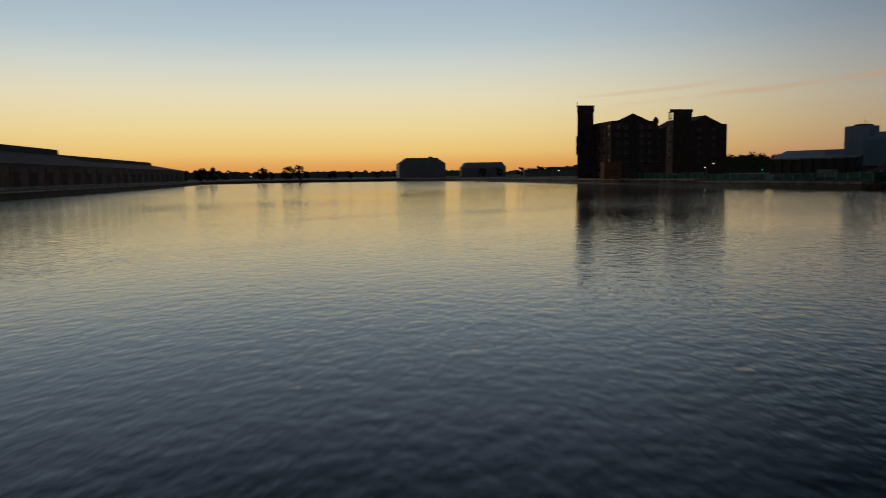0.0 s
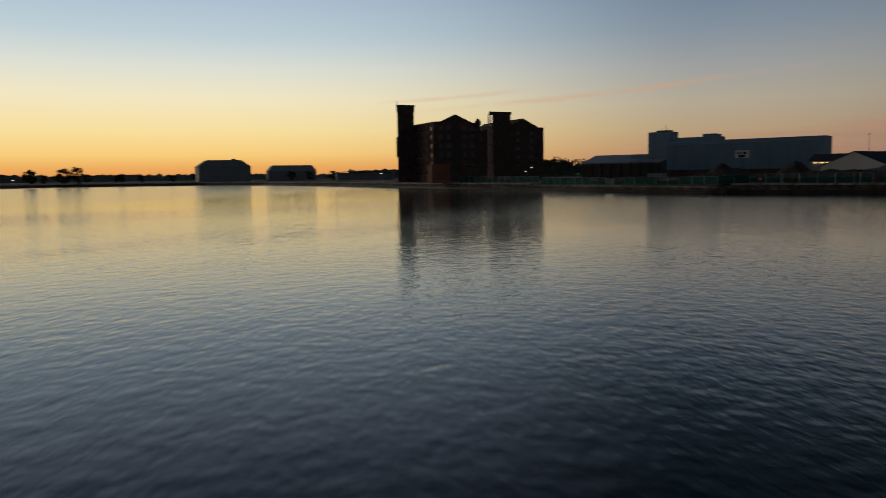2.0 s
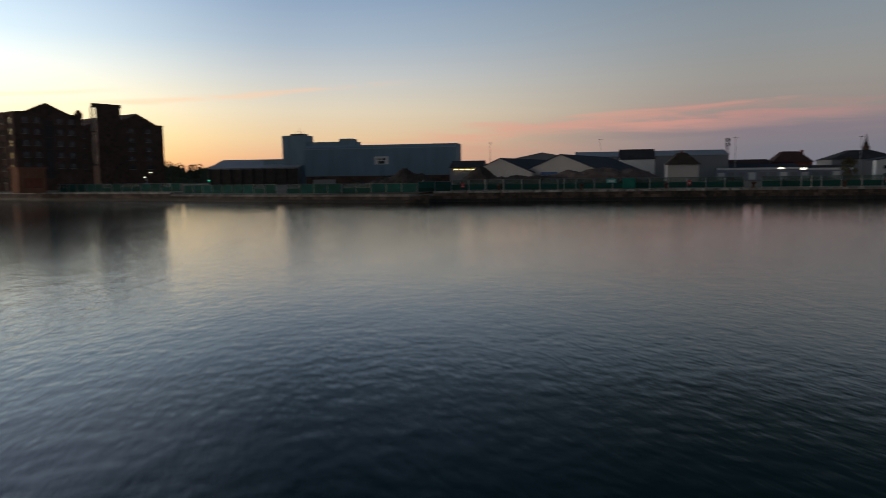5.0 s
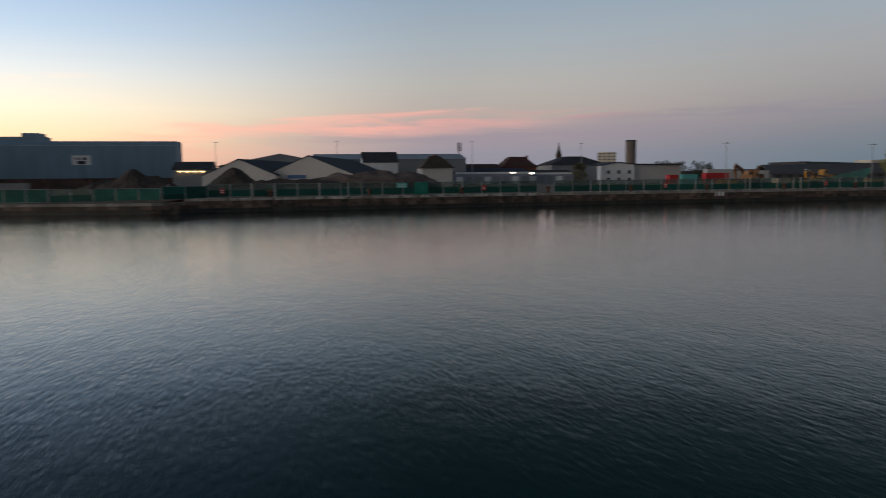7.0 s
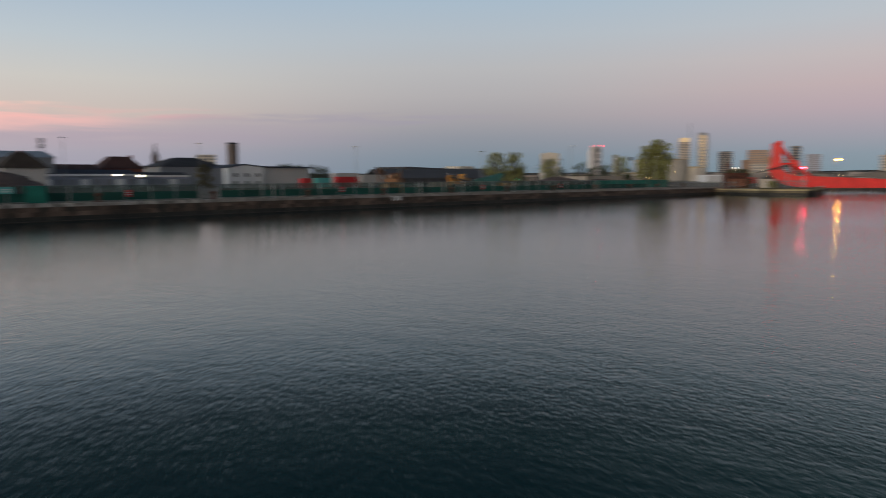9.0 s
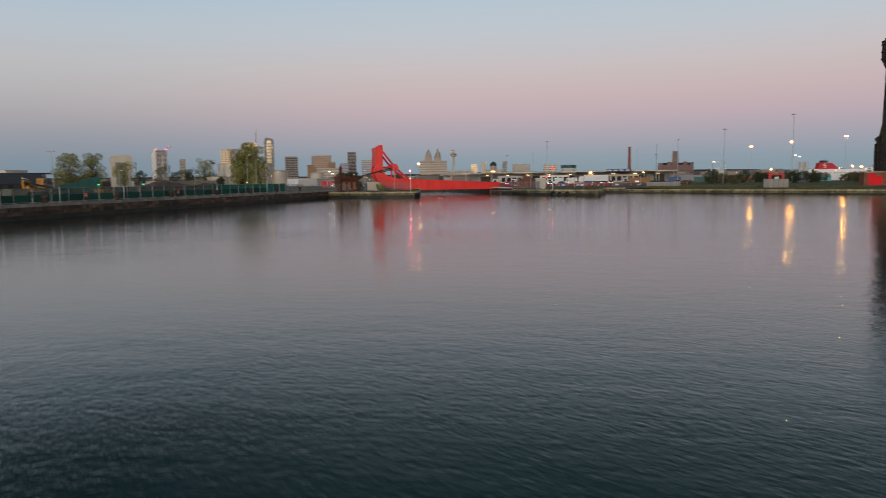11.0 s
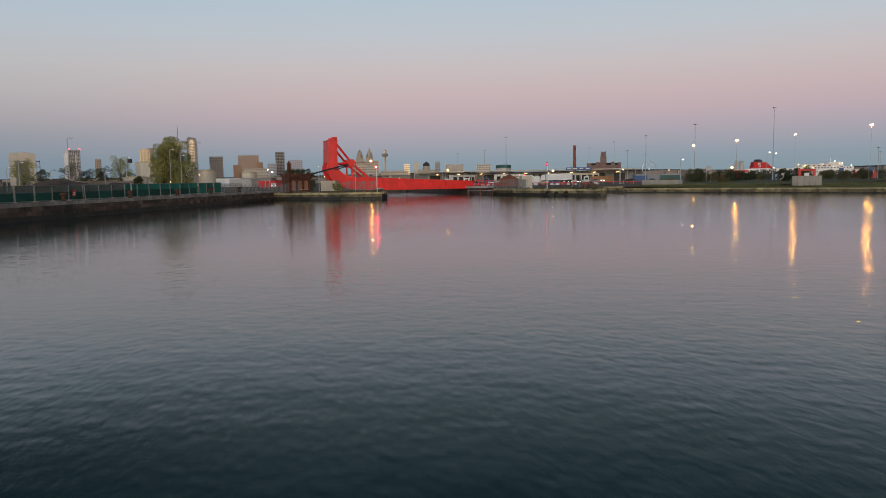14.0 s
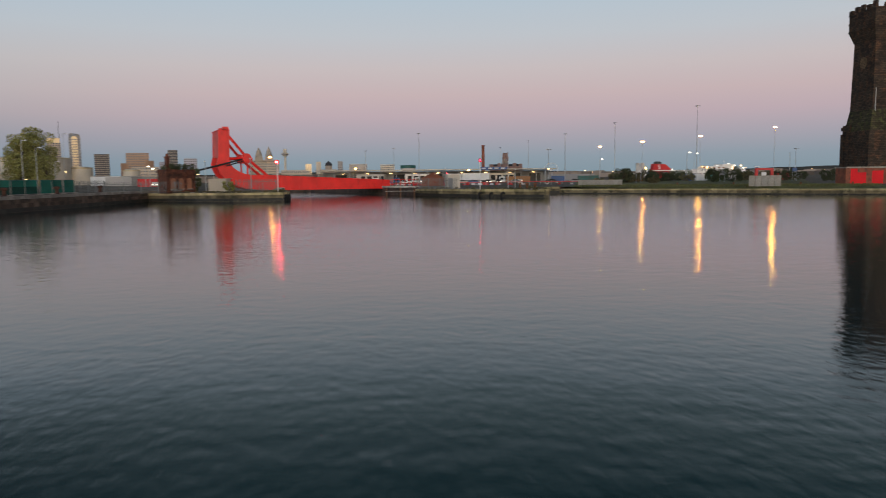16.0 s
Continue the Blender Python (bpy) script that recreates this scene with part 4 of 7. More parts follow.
def site_fence(name, label, places, base=GZ):
    """Wire panels in tube frames, 3.3 m long, with netting and concrete feet."""
    t = thing(name, label, "fence", pose(0, 0, base))
    bm = blank()
    for x in (0.04, 3.26):
        tube(bm, (x, 0, 0.05), (x, 0, 2.06), 0.05, n=6)
    for z in (0.14, 2.02):
        tube(bm, (0.04, 0, z), (3.26, 0, z), 0.03, n=6)
    frame_me = mesh_of("panel", bm, DULL_ZINC)
    foot_me = mesh_of("foot", box(blank(), -0.11, 0.11, -0.35, 0.35, 0.0, 0.13), CONCRETE)
    nets = {}
    for key, z0, z1, mat in (("low", 0.12, 1.14, NET_DARK), ("high", 1.14, 2.0, NET_PALE), ("teal", 0.12, 2.0, NET_TEAL), ("teal_high", 1.14, 2.0, NET_TEAL), ("mid", 0.12, 2.0, NET_MID), ("mid_high", 0.9, 2.0, NET_MID), ("short", 0.12, 0.9, NET_DARK)):
        nets[key] = mesh_of("netting", box(blank(), 0.07, 3.23, -0.04, -0.022, z0, z1), mat)
    for x, y, turn in places:
        pick = ("low", "high") if -72 < x < 73 else ("teal",) if x > 98 else ("low", "teal_high") if x > 0 else random.choice((("mid",), ("mid",), ("short", "mid_high"), ("low", "high")))
        panel = part("panel", frame_me, None, t)
        panel.matrix_basis = pose(x, y + random.uniform(-0.12, 0.12), 0.005, random.uniform(-2.5, 2.5), 0, turn + random.uniform(-1.8, 1.8))
        for key in pick:
            part("netting", nets[key], None, panel)
        for fx in (0.04, 3.26):
            part("foot", foot_me, None, panel).location = (fx, 0, 0)


random.seed(5)
site_fence("construction_fence", "steel mesh fence with two-tone green netting along the quay", [p for p in along(NORTH_QUAY[:3], 3.1, 3.32) if p[0] < 108])
site_fence("construction_fence", "steel mesh fence with patchy green netting beyond the steps", along(NORTH_QUAY[3:6], 3.2, 3.32), LOW + 0.03)
site_fence("construction_fence", "two leaning netted fence panels above the steps", [(-73.1, 0.3, 203.5), (-76.1, -1.0, 203.5)], 1.7)
site_fence("construction_fence", "steel mesh fence with dull green netting before the grain mills", along(NORTH_QUAY[5:7], 3.2, 3.32))


def bollard():
    t = thing("bollard", "rusty cast-iron mooring bollard on the quay edge", "bollard", group="bollards on the north quay")
    part("post", lathe(blank(), [(0.34, 0), (0.34, 0.1), (0.25, 0.16), (0.23, 0.62), (0.3, 0.72)], 14), IRON, t)
    part("cap", lathe(blank(), [(0.3, 0.72), (0.42, 0.8), (0.43, 0.95), (0.34, 1.05), (0.1, 1.09)], 14), IRON, t)
    return t


post = bollard()
spots = [10.5, 26.0, 41.0, 55.5, 70.6, 84.6, 97.0, 110.0, -4.0, -19.0, -34.0, -49.0, -64.0]
for k, x in enumerate(spots):
    y = 3.0 + (x - 125.5) * (2.0 / 145.5) if x > -20 else 1.0 + (x + 20) * (4.0 / 56)
    m = pose(x, y + 1.35, GZ + 0.02, 0, 0, 37 * k)
    if k:
        copy_thing(post, m)
    else:
        post.matrix_basis = m


def gate_post(x, y):
    t = thing("gate_post", "pale steel gate post in the fence", "gate post", pose(x, y, GZ), "gate posts in the fence")
    part("upright", box(blank(), -0.06, 0.06, -0.06, 0.06, 0, 2.06), PALE_CLAD, t)
    part("cap", box(blank(), -0.09, 0.09, -0.09, 0.09, 2.06, 2.11), PALE_CLAD, t)
    part("base", box(blank(), -0.2, 0.2, -0.2, 0.2, 0.0, 0.05), STEEL, t)


for x in (44.6, 30.5, 20.0, 73.4, -9.0, -52.2, -56.6, -63.4, -66.8, -78.5):
    gate_post(x, (3.0 + (x - 125.5) * (2.0 / 145.5) if x > -20 else 1.0 + (x + 20) * (4.0 / 56)) + 2.8)


def fence_sign(x, colour, label, w=0.9, h=0.7, z=0.9):
    y = (3.0 + (x - 125.5) * (2.0 / 145.5) if x > -20 else 1.0 + (x + 20) * (4.0 / 56)) + 2.95
    t = thing("fence_sign", label, "sign", pose(x, y, GZ + z), "signs hung on the fence")
    part("board", box(blank(), -w / 2, w / 2, -0.03, 0.0, 0, h), colour, t)
    bm = blank()
    for k in range(2):
        box(bm, -w * 0.35, w * 0.35, -0.036, -0.028, h * (0.25 + 0.3 * k), h * (0.38 + 0.3 * k))
    part("lettering", bm, WHITE, t)


CYAN = surface("pale_cyan_board", (0.10, 0.42, 0.40), 0.5, vary=0.1, scale=2.0, bump=0.02)
fence_sign(-43.6, CYAN, "pale cyan site notice on the fence", 1.7, 0.75, 1.15)
for x in (-29.8, -71.0, 36.0, 3.4, 60.0):
    fence_sign(x, RED_PLAIN, "small red warning notice on the fence", 0.6, 0.85, 0.55)
solid("gate_leaf", box(blank(), -41.6, -39.4, 2.2, 2.32, GZ + 0.05, GZ + 2.0), NET_TEAL, "teal-netted gate leaf in the quay fence", "gate")

# landing steps in the notch of the quay
t = thing("quay_steps", "worn stone landing steps beside a broken quay end", "steps", pose(0, 0, 0))
for k in range(7):
    part("step", box(blank(), -80.6 + 0.55 * k, -79.9 + 0.55 * k, -6.4, -3.6, -1.0, 0.2 + 0.2 * k), STONE, t)


# ---- spoil heaps and machines in the yard ----
def heap(x, y, rx, ry, h, seed, label, ridge=0.0, soil=SOIL):
    bm = blank()
    rings, n = 22, 64
    grid = []
    for i in range(rings + 1):
        f = i / rings
        row = []
        for k in range(n):
            a = 2 * math.pi * k / n
            wob = 1 + 0.16 * noise.noise((1.3 * math.cos(a) + seed, 1.3 * math.sin(a), seed))
            px, py = rx * f * wob * math.cos(a), ry * f * wob * math.sin(a)
            top = h * max(0.0, 1 - f ** (1.25 + ridge)) * (1 + 0.22 * noise.noise((px * 0.35 + seed, py * 0.35, 0))) + 0.3 * noise.noise((px * 1.1, py * 1.1, seed)) + 0.14 * noise.noise((px * 2.9, py * 2.9, seed))
            row.append(bm.verts.new((px, py, max(-0.05, top * (1 if f < 1 else 0)))))
        grid.append(row)
    for i in range(rings):
        for k in range(n):
            if i == 0:
                continue
            bm.faces.new((grid[i][k], grid[i + 1][k], grid[i + 1][(k + 1) % n], grid[i][(k + 1) % n]))
    bm.faces.new(grid[1])
    return solid("soil_mound", bm, soil, label, "soil heap", pose(x, y, GZ), "spoil heaps in the yard")


heap(-87.5, 25, 9.5, 6, 4.5, 1, "tall conical heap of dark dug soil")
heap(-71.2, 26, 6.5, 6, 4.9, 7, "rounded heap of dark dug soil")
heap(-45.0, 30, 16.0, 7, 3.7, 3, "long flat-topped heap of dry reddish soil", 2.6, RED_SOIL)
heap(-61.0, 24, 13.0, 5, 2.5, 12, "low flat heap of brown soil", 2.2)
heap(-94.0, 28, 8.0, 6, 2.6, 9, "low spread heap of broken soil")
heap(84.0, 24, 14.0, 6, 2.7, 5, "long low heap of reddish soil", 0.8, RED_SOIL)
heap(112.0, 30, 16.0, 6, 2.0, 6, "long low heap of reddish soil", 1.2, RED_SOIL)


def excavator(m, paint, label, boom, stick, bucket_turn):
    """A tracked excavator facing local +x. boom and stick: (length, angle) in metres and degrees."""
    t = thing("excavator", label, "excavator", m, "machines in the yard")
    for y in (-1.35, 1.35):
        tr = part("track", extrude(blank(), [(-2.0, 0.25), (-1.7, 0.0), (1.7, 0.0), (2.0, 0.25), (2.0, 0.6), (1.7, 0.9), (-1.7, 0.9), (-2.0, 0.6)], y - 0.3, y + 0.3, "y"), RUBBER, t)
        bm = blank()
        for k in range(5):
            tube(bm, (-1.5 + 0.75 * k, y - 0.34, 0.42), (-1.5 + 0.75 * k, y + 0.34, 0.42), 0.24, n=10)
        part("roller", bm, DARK_STEEL, tr)
    part("body", extrude(blank(), [(-2.3, 1.05), (1.2, 1.05), (1.2, 1.9), (-0.4, 2.2), (-2.3, 2.2), (-2.55, 1.6)], -1.3, 1.3, "y"), paint, t)
    cab = part("cab", extrude(blank(), [(-0.2, 1.9), (1.35, 1.9), (1.35, 2.6), (1.0, 3.1), (-0.2, 3.1)], 0.25, 1.3, "y"), paint, t)
    part("window", extrude(blank(), [(-0.05, 2.35), (1.2, 2.35), (1.25, 2.6), (0.95, 3.0), (-0.05, 3.0)], 0.22, 1.33, "y"), WINDOW, cab)
    p0 = (1.0, 1.6)
    a = radians(boom[1])
    mid = (p0[0] + boom[0] * 0.5 * math.cos(a + 0.22), p0[1] + boom[0] * 0.5 * math.sin(a + 0.22))
    tip = (p0[0] + boom[0] * math.cos(a), p0[1] + boom[0] * math.sin(a))
    part("boom", extrude(blank(), [(p0[0], p0[1] - 0.25), (mid[0] + 0.1, mid[1] - 0.35), (tip[0], tip[1] - 0.2), (tip[0], tip[1] + 0.2), (mid[0] - 0.1, mid[1] + 0.35), (p0[0], p0[1] + 0.25)], -0.6, -0.2, "y"), paint, t)
    s = radians(stick[1])
    end = (tip[0] + stick[0] * math.cos(s), tip[1] + stick[0] * math.sin(s))
    nx, nz = -math.sin(s) * 0.22, math.cos(s) * 0.22
    part("stick", extrude(blank(), [(tip[0] + nx, tip[1] + nz), (tip[0] - nx, tip[1] - nz), (end[0] - nx * 0.6, end[1] - nz * 0.6), (end[0] + nx * 0.6, end[1] + nz * 0.6)], -0.58, -0.22, "y"), paint, t)
    b = radians(bucket_turn)
    def turned(q):
        return (end[0] + q[0] * math.cos(b) - q[1] * math.sin(b), end[1] + q[0] * math.sin(b) + q[1] * math.cos(b))
    part("bucket", extrude(blank(), [turned(q) for q in ((0.1, 0.1), (-0.5, -0.4), (-0.6, -1.0), (-0.1, -1.35), (0.6, -1.2), (0.3, -0.7))], -0.95, 0.15, "y"), DARK_STEEL, t)
    bm = blank()
    tube(bm, (1.1, -0.4, 1.3), (mid[0] * 0.9, -0.4, mid[1] * 0.88), 0.1, n=6)
    tube(bm, (mid[0], -0.4, mid[1] + 0.4), (tip[0] + 0.3 * math.cos(s + 3.14), -0.4, tip[1] + 0.5), 0.09, n=6)
    part("ram", bm, STEEL, t, "steel hydraulic rams")


excavator(pose(56.5, 57, GZ, 0, 0, 200) @ Matrix.Scale(1.3, 4), RUST, "rust-brown tracked excavator with a raised boom", (4.2, 34), (3.0, -98), 10)
excavator(pose(51.5, 50, GZ, 0, 0, 35) @ Matrix.Scale(1.15, 4), ORANGE, "dusty orange excavator with its arm tucked down", (3.4, 44), (2.8, -95), -10)
excavator(pose(59.0, 34.5, GZ, 0, 0, 205) @ Matrix.Scale(1.2, 4), YELLOW, "yellow-orange excavator with a lowered boom", (4.2, 14), (2.2, -110), 0)


def screener(x, y, turn, size=1.0):
    t = thing("screening_plant", "teal mobile screening plant with folded conveyors", "screener", pose(x, y, GZ, 0, 0, turn) @ Matrix.Scale(size, 4), "machines in the yard")
    for yy in (-1.1, 1.1):
        part("track", extrude(blank(), [(-2.6, 0.3), (-2.2, 0), (2.2, 0), (2.6, 0.3), (2.2, 0.8), (-2.2, 0.8)], yy - 0.25, yy + 0.25, "y"), RUBBER, t)
    part("chassis", box(blank(), -3.4, 3.4, -1.0, 1.0, 0.85, 1.5), TEAL, t)
    part("hopper", extrude(blank(), [(0.6, 1.6), (3.6, 1.7), (5.2, 4.2), (4.4, 4.6), (0.4, 3.6)], -1.4, 1.4, "y"), TEAL, t)
    part("screen_box", extrude(blank(), [(-3.4, 1.6), (0.4, 2.2), (0.4, 3.5), (-3.4, 2.7)], -1.2, 1.2, "y"), TEAL, t)
    part("conveyor", extrude(blank(), [(-2.8, 1.5), (-9.5, 3.3), (-9.6, 3.7), (-2.8, 2.0)], -0.5, 0.5, "y"), DARK_STEEL, t, "black rubber conveyor")
    part("conveyor", extrude(blank(), [(-3.2, 1.1), (-8.0, 2.2), (-8.0, 2.5), (-3.2, 1.5)], -2.4, -1.5, "y"), DARK_STEEL, t, "black rubber conveyor")
    bm = blank()
    for xx in (-6.5, -4.2):
        tube(bm, (xx, 0, 0.9), (xx - 0.4, 0, 2.4), 0.08, n=6)
    part("strut", bm, TEAL, t)


screener(60.0, 27.0, -40, 0.85)
# stacked site stores beside the office
def crate_box(name, label, x, y, w, d, h, paint, z=0.0, group="site boxes"):
    t = thing(name, label, "container", pose(x, y, GZ + z), group)
    part("shell", box(blank(), -w / 2, w / 2, -d / 2, d / 2, 0, h), paint, t)
    bm = blank()
    for k in range(int(w / 0.5)):
        xx = -w / 2 + 0.25 + 0.5 * k
        box(bm, xx - 0.1, xx + 0.1, -d / 2 - 0.05, -d / 2, 0.15, h - 0.15)
    part("corrugation", bm, paint, t)
    part("roof_rail", box(blank(), -w / 2 - 0.03, w / 2 + 0.03, -d / 2 - 0.06, -d / 2 + 0.1, h - 0.1, h + 0.04), paint, t)


crate_box("container", "long red steel container", 78.5, 108, 8.5, 2.5, 3.4, RED_PLAIN, 0.0)
crate_box("container", "pale blue steel container", 66.0, 104, 5.5, 2.5, 3.0, CYAN)
crate_box("container", "faded red steel container", 61.5, 106, 3.4, 2.5, 2.9, RED_PLAIN)
crate_box("site_cabin", "grey steel site cabin with flat roof", 92.0, 128, 10, 3.0, 4.8, PALE_CLAD)
crate_box("site_cabin", "long grey steel site cabin", 104.0, 126, 13, 3.0, 4.2, PALE_CLAD)
crate_box("skip", "yellow skip behind the fence", 62.0, 22, 3.6, 2.0, 1.5, YELLOW, group="skips in the yard")
crate_box("skip", "yellow skip behind the fence", 23.0, 16, 3.4, 2.0, 1.6, YELLOW, group="skips in the yard")
crate_box("generator", "pale yellow generator box", 36.5, 18, 3.0, 1.8, 1.9, CREAM)
screener(-98.0, 36, 12, 0.62)
crate_box("site_cabin", "low grey site cabin behind the fence", -113.0, 40, 5, 2.4, 2.4, GREY_CLAD)
t = thing("painted_mark", "faded white painted marks on the quay wall", "marking", pose(11.2, 1.26, 0, 0, 0, 0.8))
for x0, x1 in ((0.0, 0.25), (0.55, 1.0), (1.2, 1.7)):
    part("bar", box(blank(), x0, x1, -0.02, 0.02, 1.05, 1.75), WHITE, t)


# ---- trees ----
def leaf_cloud(centres, radii, count, size, seed, flat=0.85):
    """Many small leaf cards in uneven clumps: vertices and faces."""
    r = np.random.RandomState(seed)
    which = r.choice(len(centres), count, p=np.array(radii) ** 2 / np.sum(np.array(radii) ** 2))
    c, rad = np.array(centres)[which], np.array(radii)[which]
    d = r.normal(size=(count, 3))
    d /= np.linalg.norm(d, axis=1)[:, None]
    p = c + d * (rad * r.uniform(0.35, 1.0, count) ** 0.5)[:, None] * np.array((1, 1, flat))
    a, b = r.normal(size=(count, 3)), r.normal(size=(count, 3))
    a /= np.linalg.norm(a, axis=1)[:, None]
    b -= a * np.sum(a * b, axis=1)[:, None]
    b /= np.linalg.norm(b, axis=1)[:, None]
    s = (size * r.uniform(0.5, 1.4, count))[:, None]
    quad = np.stack([p - a * s - b * s * 0.5, p + a * s - b * s * 0.5, p + a * s * 0.7 + b * s * 0.6, p - a * s * 0.7 + b * s * 0.6], 1).reshape(-1, 3)
    return quad, np.arange(count * 4).reshape(-1, 4)


def cloud_mesh(name, quad, faces, material):
    me = bpy.data.meshes.new(name)
    me.from_pydata(quad.tolist(), [], faces.tolist())
    me.materials.append(material)
    return me


def tree(name, label, x, y, h, spread, seed, leaf=None, count=1800, size=0.28, low=0.25, base=None, lobes=11, category="tree", group=""):
    leaf = leaf or LEAF
    r = random.Random(seed)
    t = thing(name, label, category, pose(x, y, GZ if base is None else base), group)
    bm = blank()
    top = h * 0.72
    lean = (r.uniform(-0.3, 0.3), r.uniform(-0.3, 0.3))
    knots = [Vector((lean[0] * f * f, lean[1] * f * f, top * f)) for f in (0, 0.2, 0.45, 0.7, 1.0)]
    rad = 0.022 * h + 0.05
    for k in range(4):
        tube(bm, knots[k], knots[k + 1], rad * (1 - 0.22 * k), rad * (0.78 - 0.22 * k), 7)
    centres, radii = [(*(knots[4][:2]), h - 0.16 * h)], [0.16 * h]
    for k in range(lobes):
        f = low + (0.92 - low) * (k + r.random()) / lobes
        a = 2.4 * k + r.uniform(-0.5, 0.5)
        reach = spread * (0.95 - 0.55 * abs(f - 0.5)) * r.uniform(0.5, 1.0)
        tip = Vector((reach * math.cos(a), reach * math.sin(a), h * f + 0.12 * h * r.random()))
        root = knots[0].lerp(knots[4], max(0.12, min(0.95, f - 0.12)))
        bend = root.lerp(tip, 0.55) + Vector((0, 0, 0.05 * h))
        tube(bm, root, bend, rad * 0.42, rad * 0.26, 5)
        tube(bm, bend, tip, rad * 0.26, rad * 0.08, 5)
        centres.append(tuple(tip))
        radii.append((0.5 * h + 0.9 * spread) * r.uniform(0.12, 0.21))
    part("trunk", bm, BARK, t)
    part("crown", cloud_mesh("crown", *leaf_cloud(centres, radii, count, size, seed), leaf), None, t)
    return t


tree("tree", "large ragged willow in yellow-green spring leaf", 244.6, 90.2, 18.6, 5.6, 1, count=19000, size=0.17, lobes=36, low=0.03)
tree("tree", "tall companion willow in sparse spring leaf", 217.4, 79.4, 15.4, 4.4, 2, count=13000, size=0.16, lobes=28, low=0.03)
tree("tree", "low spreading willow beside the tall ones", 200, 62, 9.0, 3.8, 9, count=6500, size=0.11, lobes=20, low=0.02)
tree("tree", "broad willow in yellow-green spring leaf", 136.7, 94.5, 12.0, 4.0, 3, count=11000, size=0.11, lobes=26, low=0.03)
tree("tree", "broad willow in yellow-green spring leaf", 141.5, 89.5, 12.0, 3.6, 4, count=10000, size=0.11, lobes=24, low=0.03)
tree("tree", "dull green upright sallow before the site office", 37, 125, 6.9, 2.3, 15, SCRUB, 3200, 0.14, 0.04, lobes=16)
tree("tree", "round birch with thin new leaf", 325, 163, 15.4, 4.8, 5, count=7500, size=0.13, lobes=24, low=0.05)
tree("tree", "wispy yellow-green sallow before the silo", 291, 192, 14.0, 5.6, 7, count=9000, size=0.13, lobes=28, low=0.02)
for k, (x, y, h) in enumerate(((288, 149, 10.0), (255, 143, 10.5), (247, 150, 8.5), (262, 140, 8.0), (296, 155, 7.5), (236, 168, 9.0), (228, 174, 8.5), (176, 120, 6.5), (188, 128, 7.0), (340, 168, 8.0), (246, 96, 5.0), (222, 92, 4.5), (118, 210, 8.5), (126, 214, 9.5), (134, 212, 9.0), (142, 216, 8.5), (91, 168, 9.0))):
    tree("tree", "dark bushy roadside tree", x, y, h, h * 0.42, 20 + k, LEAF_DARK, 2600, 0.15, 0.06, lobes=14, group="roadside trees")
# bushes on the green bank and behind it
for k, (x, y, w, h, dark) in enumerate(((228, -107, 3.4, 4.6, 1), (246, -114, 4.6, 3.4, 0), (236, -110, 2.6, 3.0, 0), (292, -134, 2.4, 4.0, 1), (300, -145, 2.4, 4.0, 1), (222, -133.5, 2.8, 3.9, 1), (221, -139, 3.4, 4.2, 1),
                                    (252, -163, 3.6, 3.0, 0), (251, -170, 2.6, 3.4, 1), (262, -150, 3.0, 3.2, 1), (219, -97, 2.4, 1.4, 0), (275, -121, 3.0, 3.0, 0), (240, -178, 3.2, 3.4, 1), (232, -185, 2.6, 3.2, 1), (330, -160, 4.0, 4.4, 1), (262, -112, 3.4, 2.8, 0), (256, -122, 4.2, 3.8, 1), (268, -131, 3.6, 3.4, 1), (272, -142, 3.2, 2.6, 0), (284, -139, 3.0, 3.0, 1), (286, -157, 4.0, 3.6, 1), (276, -166, 3.4, 2.8, 0), (292, -172, 3.8, 3.4, 1), (304, -176, 3.4, 3.0, 0), (300, -188, 4.2, 3.6, 1), (288, -192, 3.6, 3.2, 1), (216, -113, 2.0, 1.6, 0), (312, -152, 3.6, 3.4, 1))):
    tree("bush", "rounded dark evergreen bush on the bank" if dark else "bare brownish scrub on the bank", x, y, h, w, 60 + k, LEAF_DARK if dark else SCRUB, 2600, 0.14, 0.04, base=LOW, lobes=18, category="bush", group="bushes on the bank")


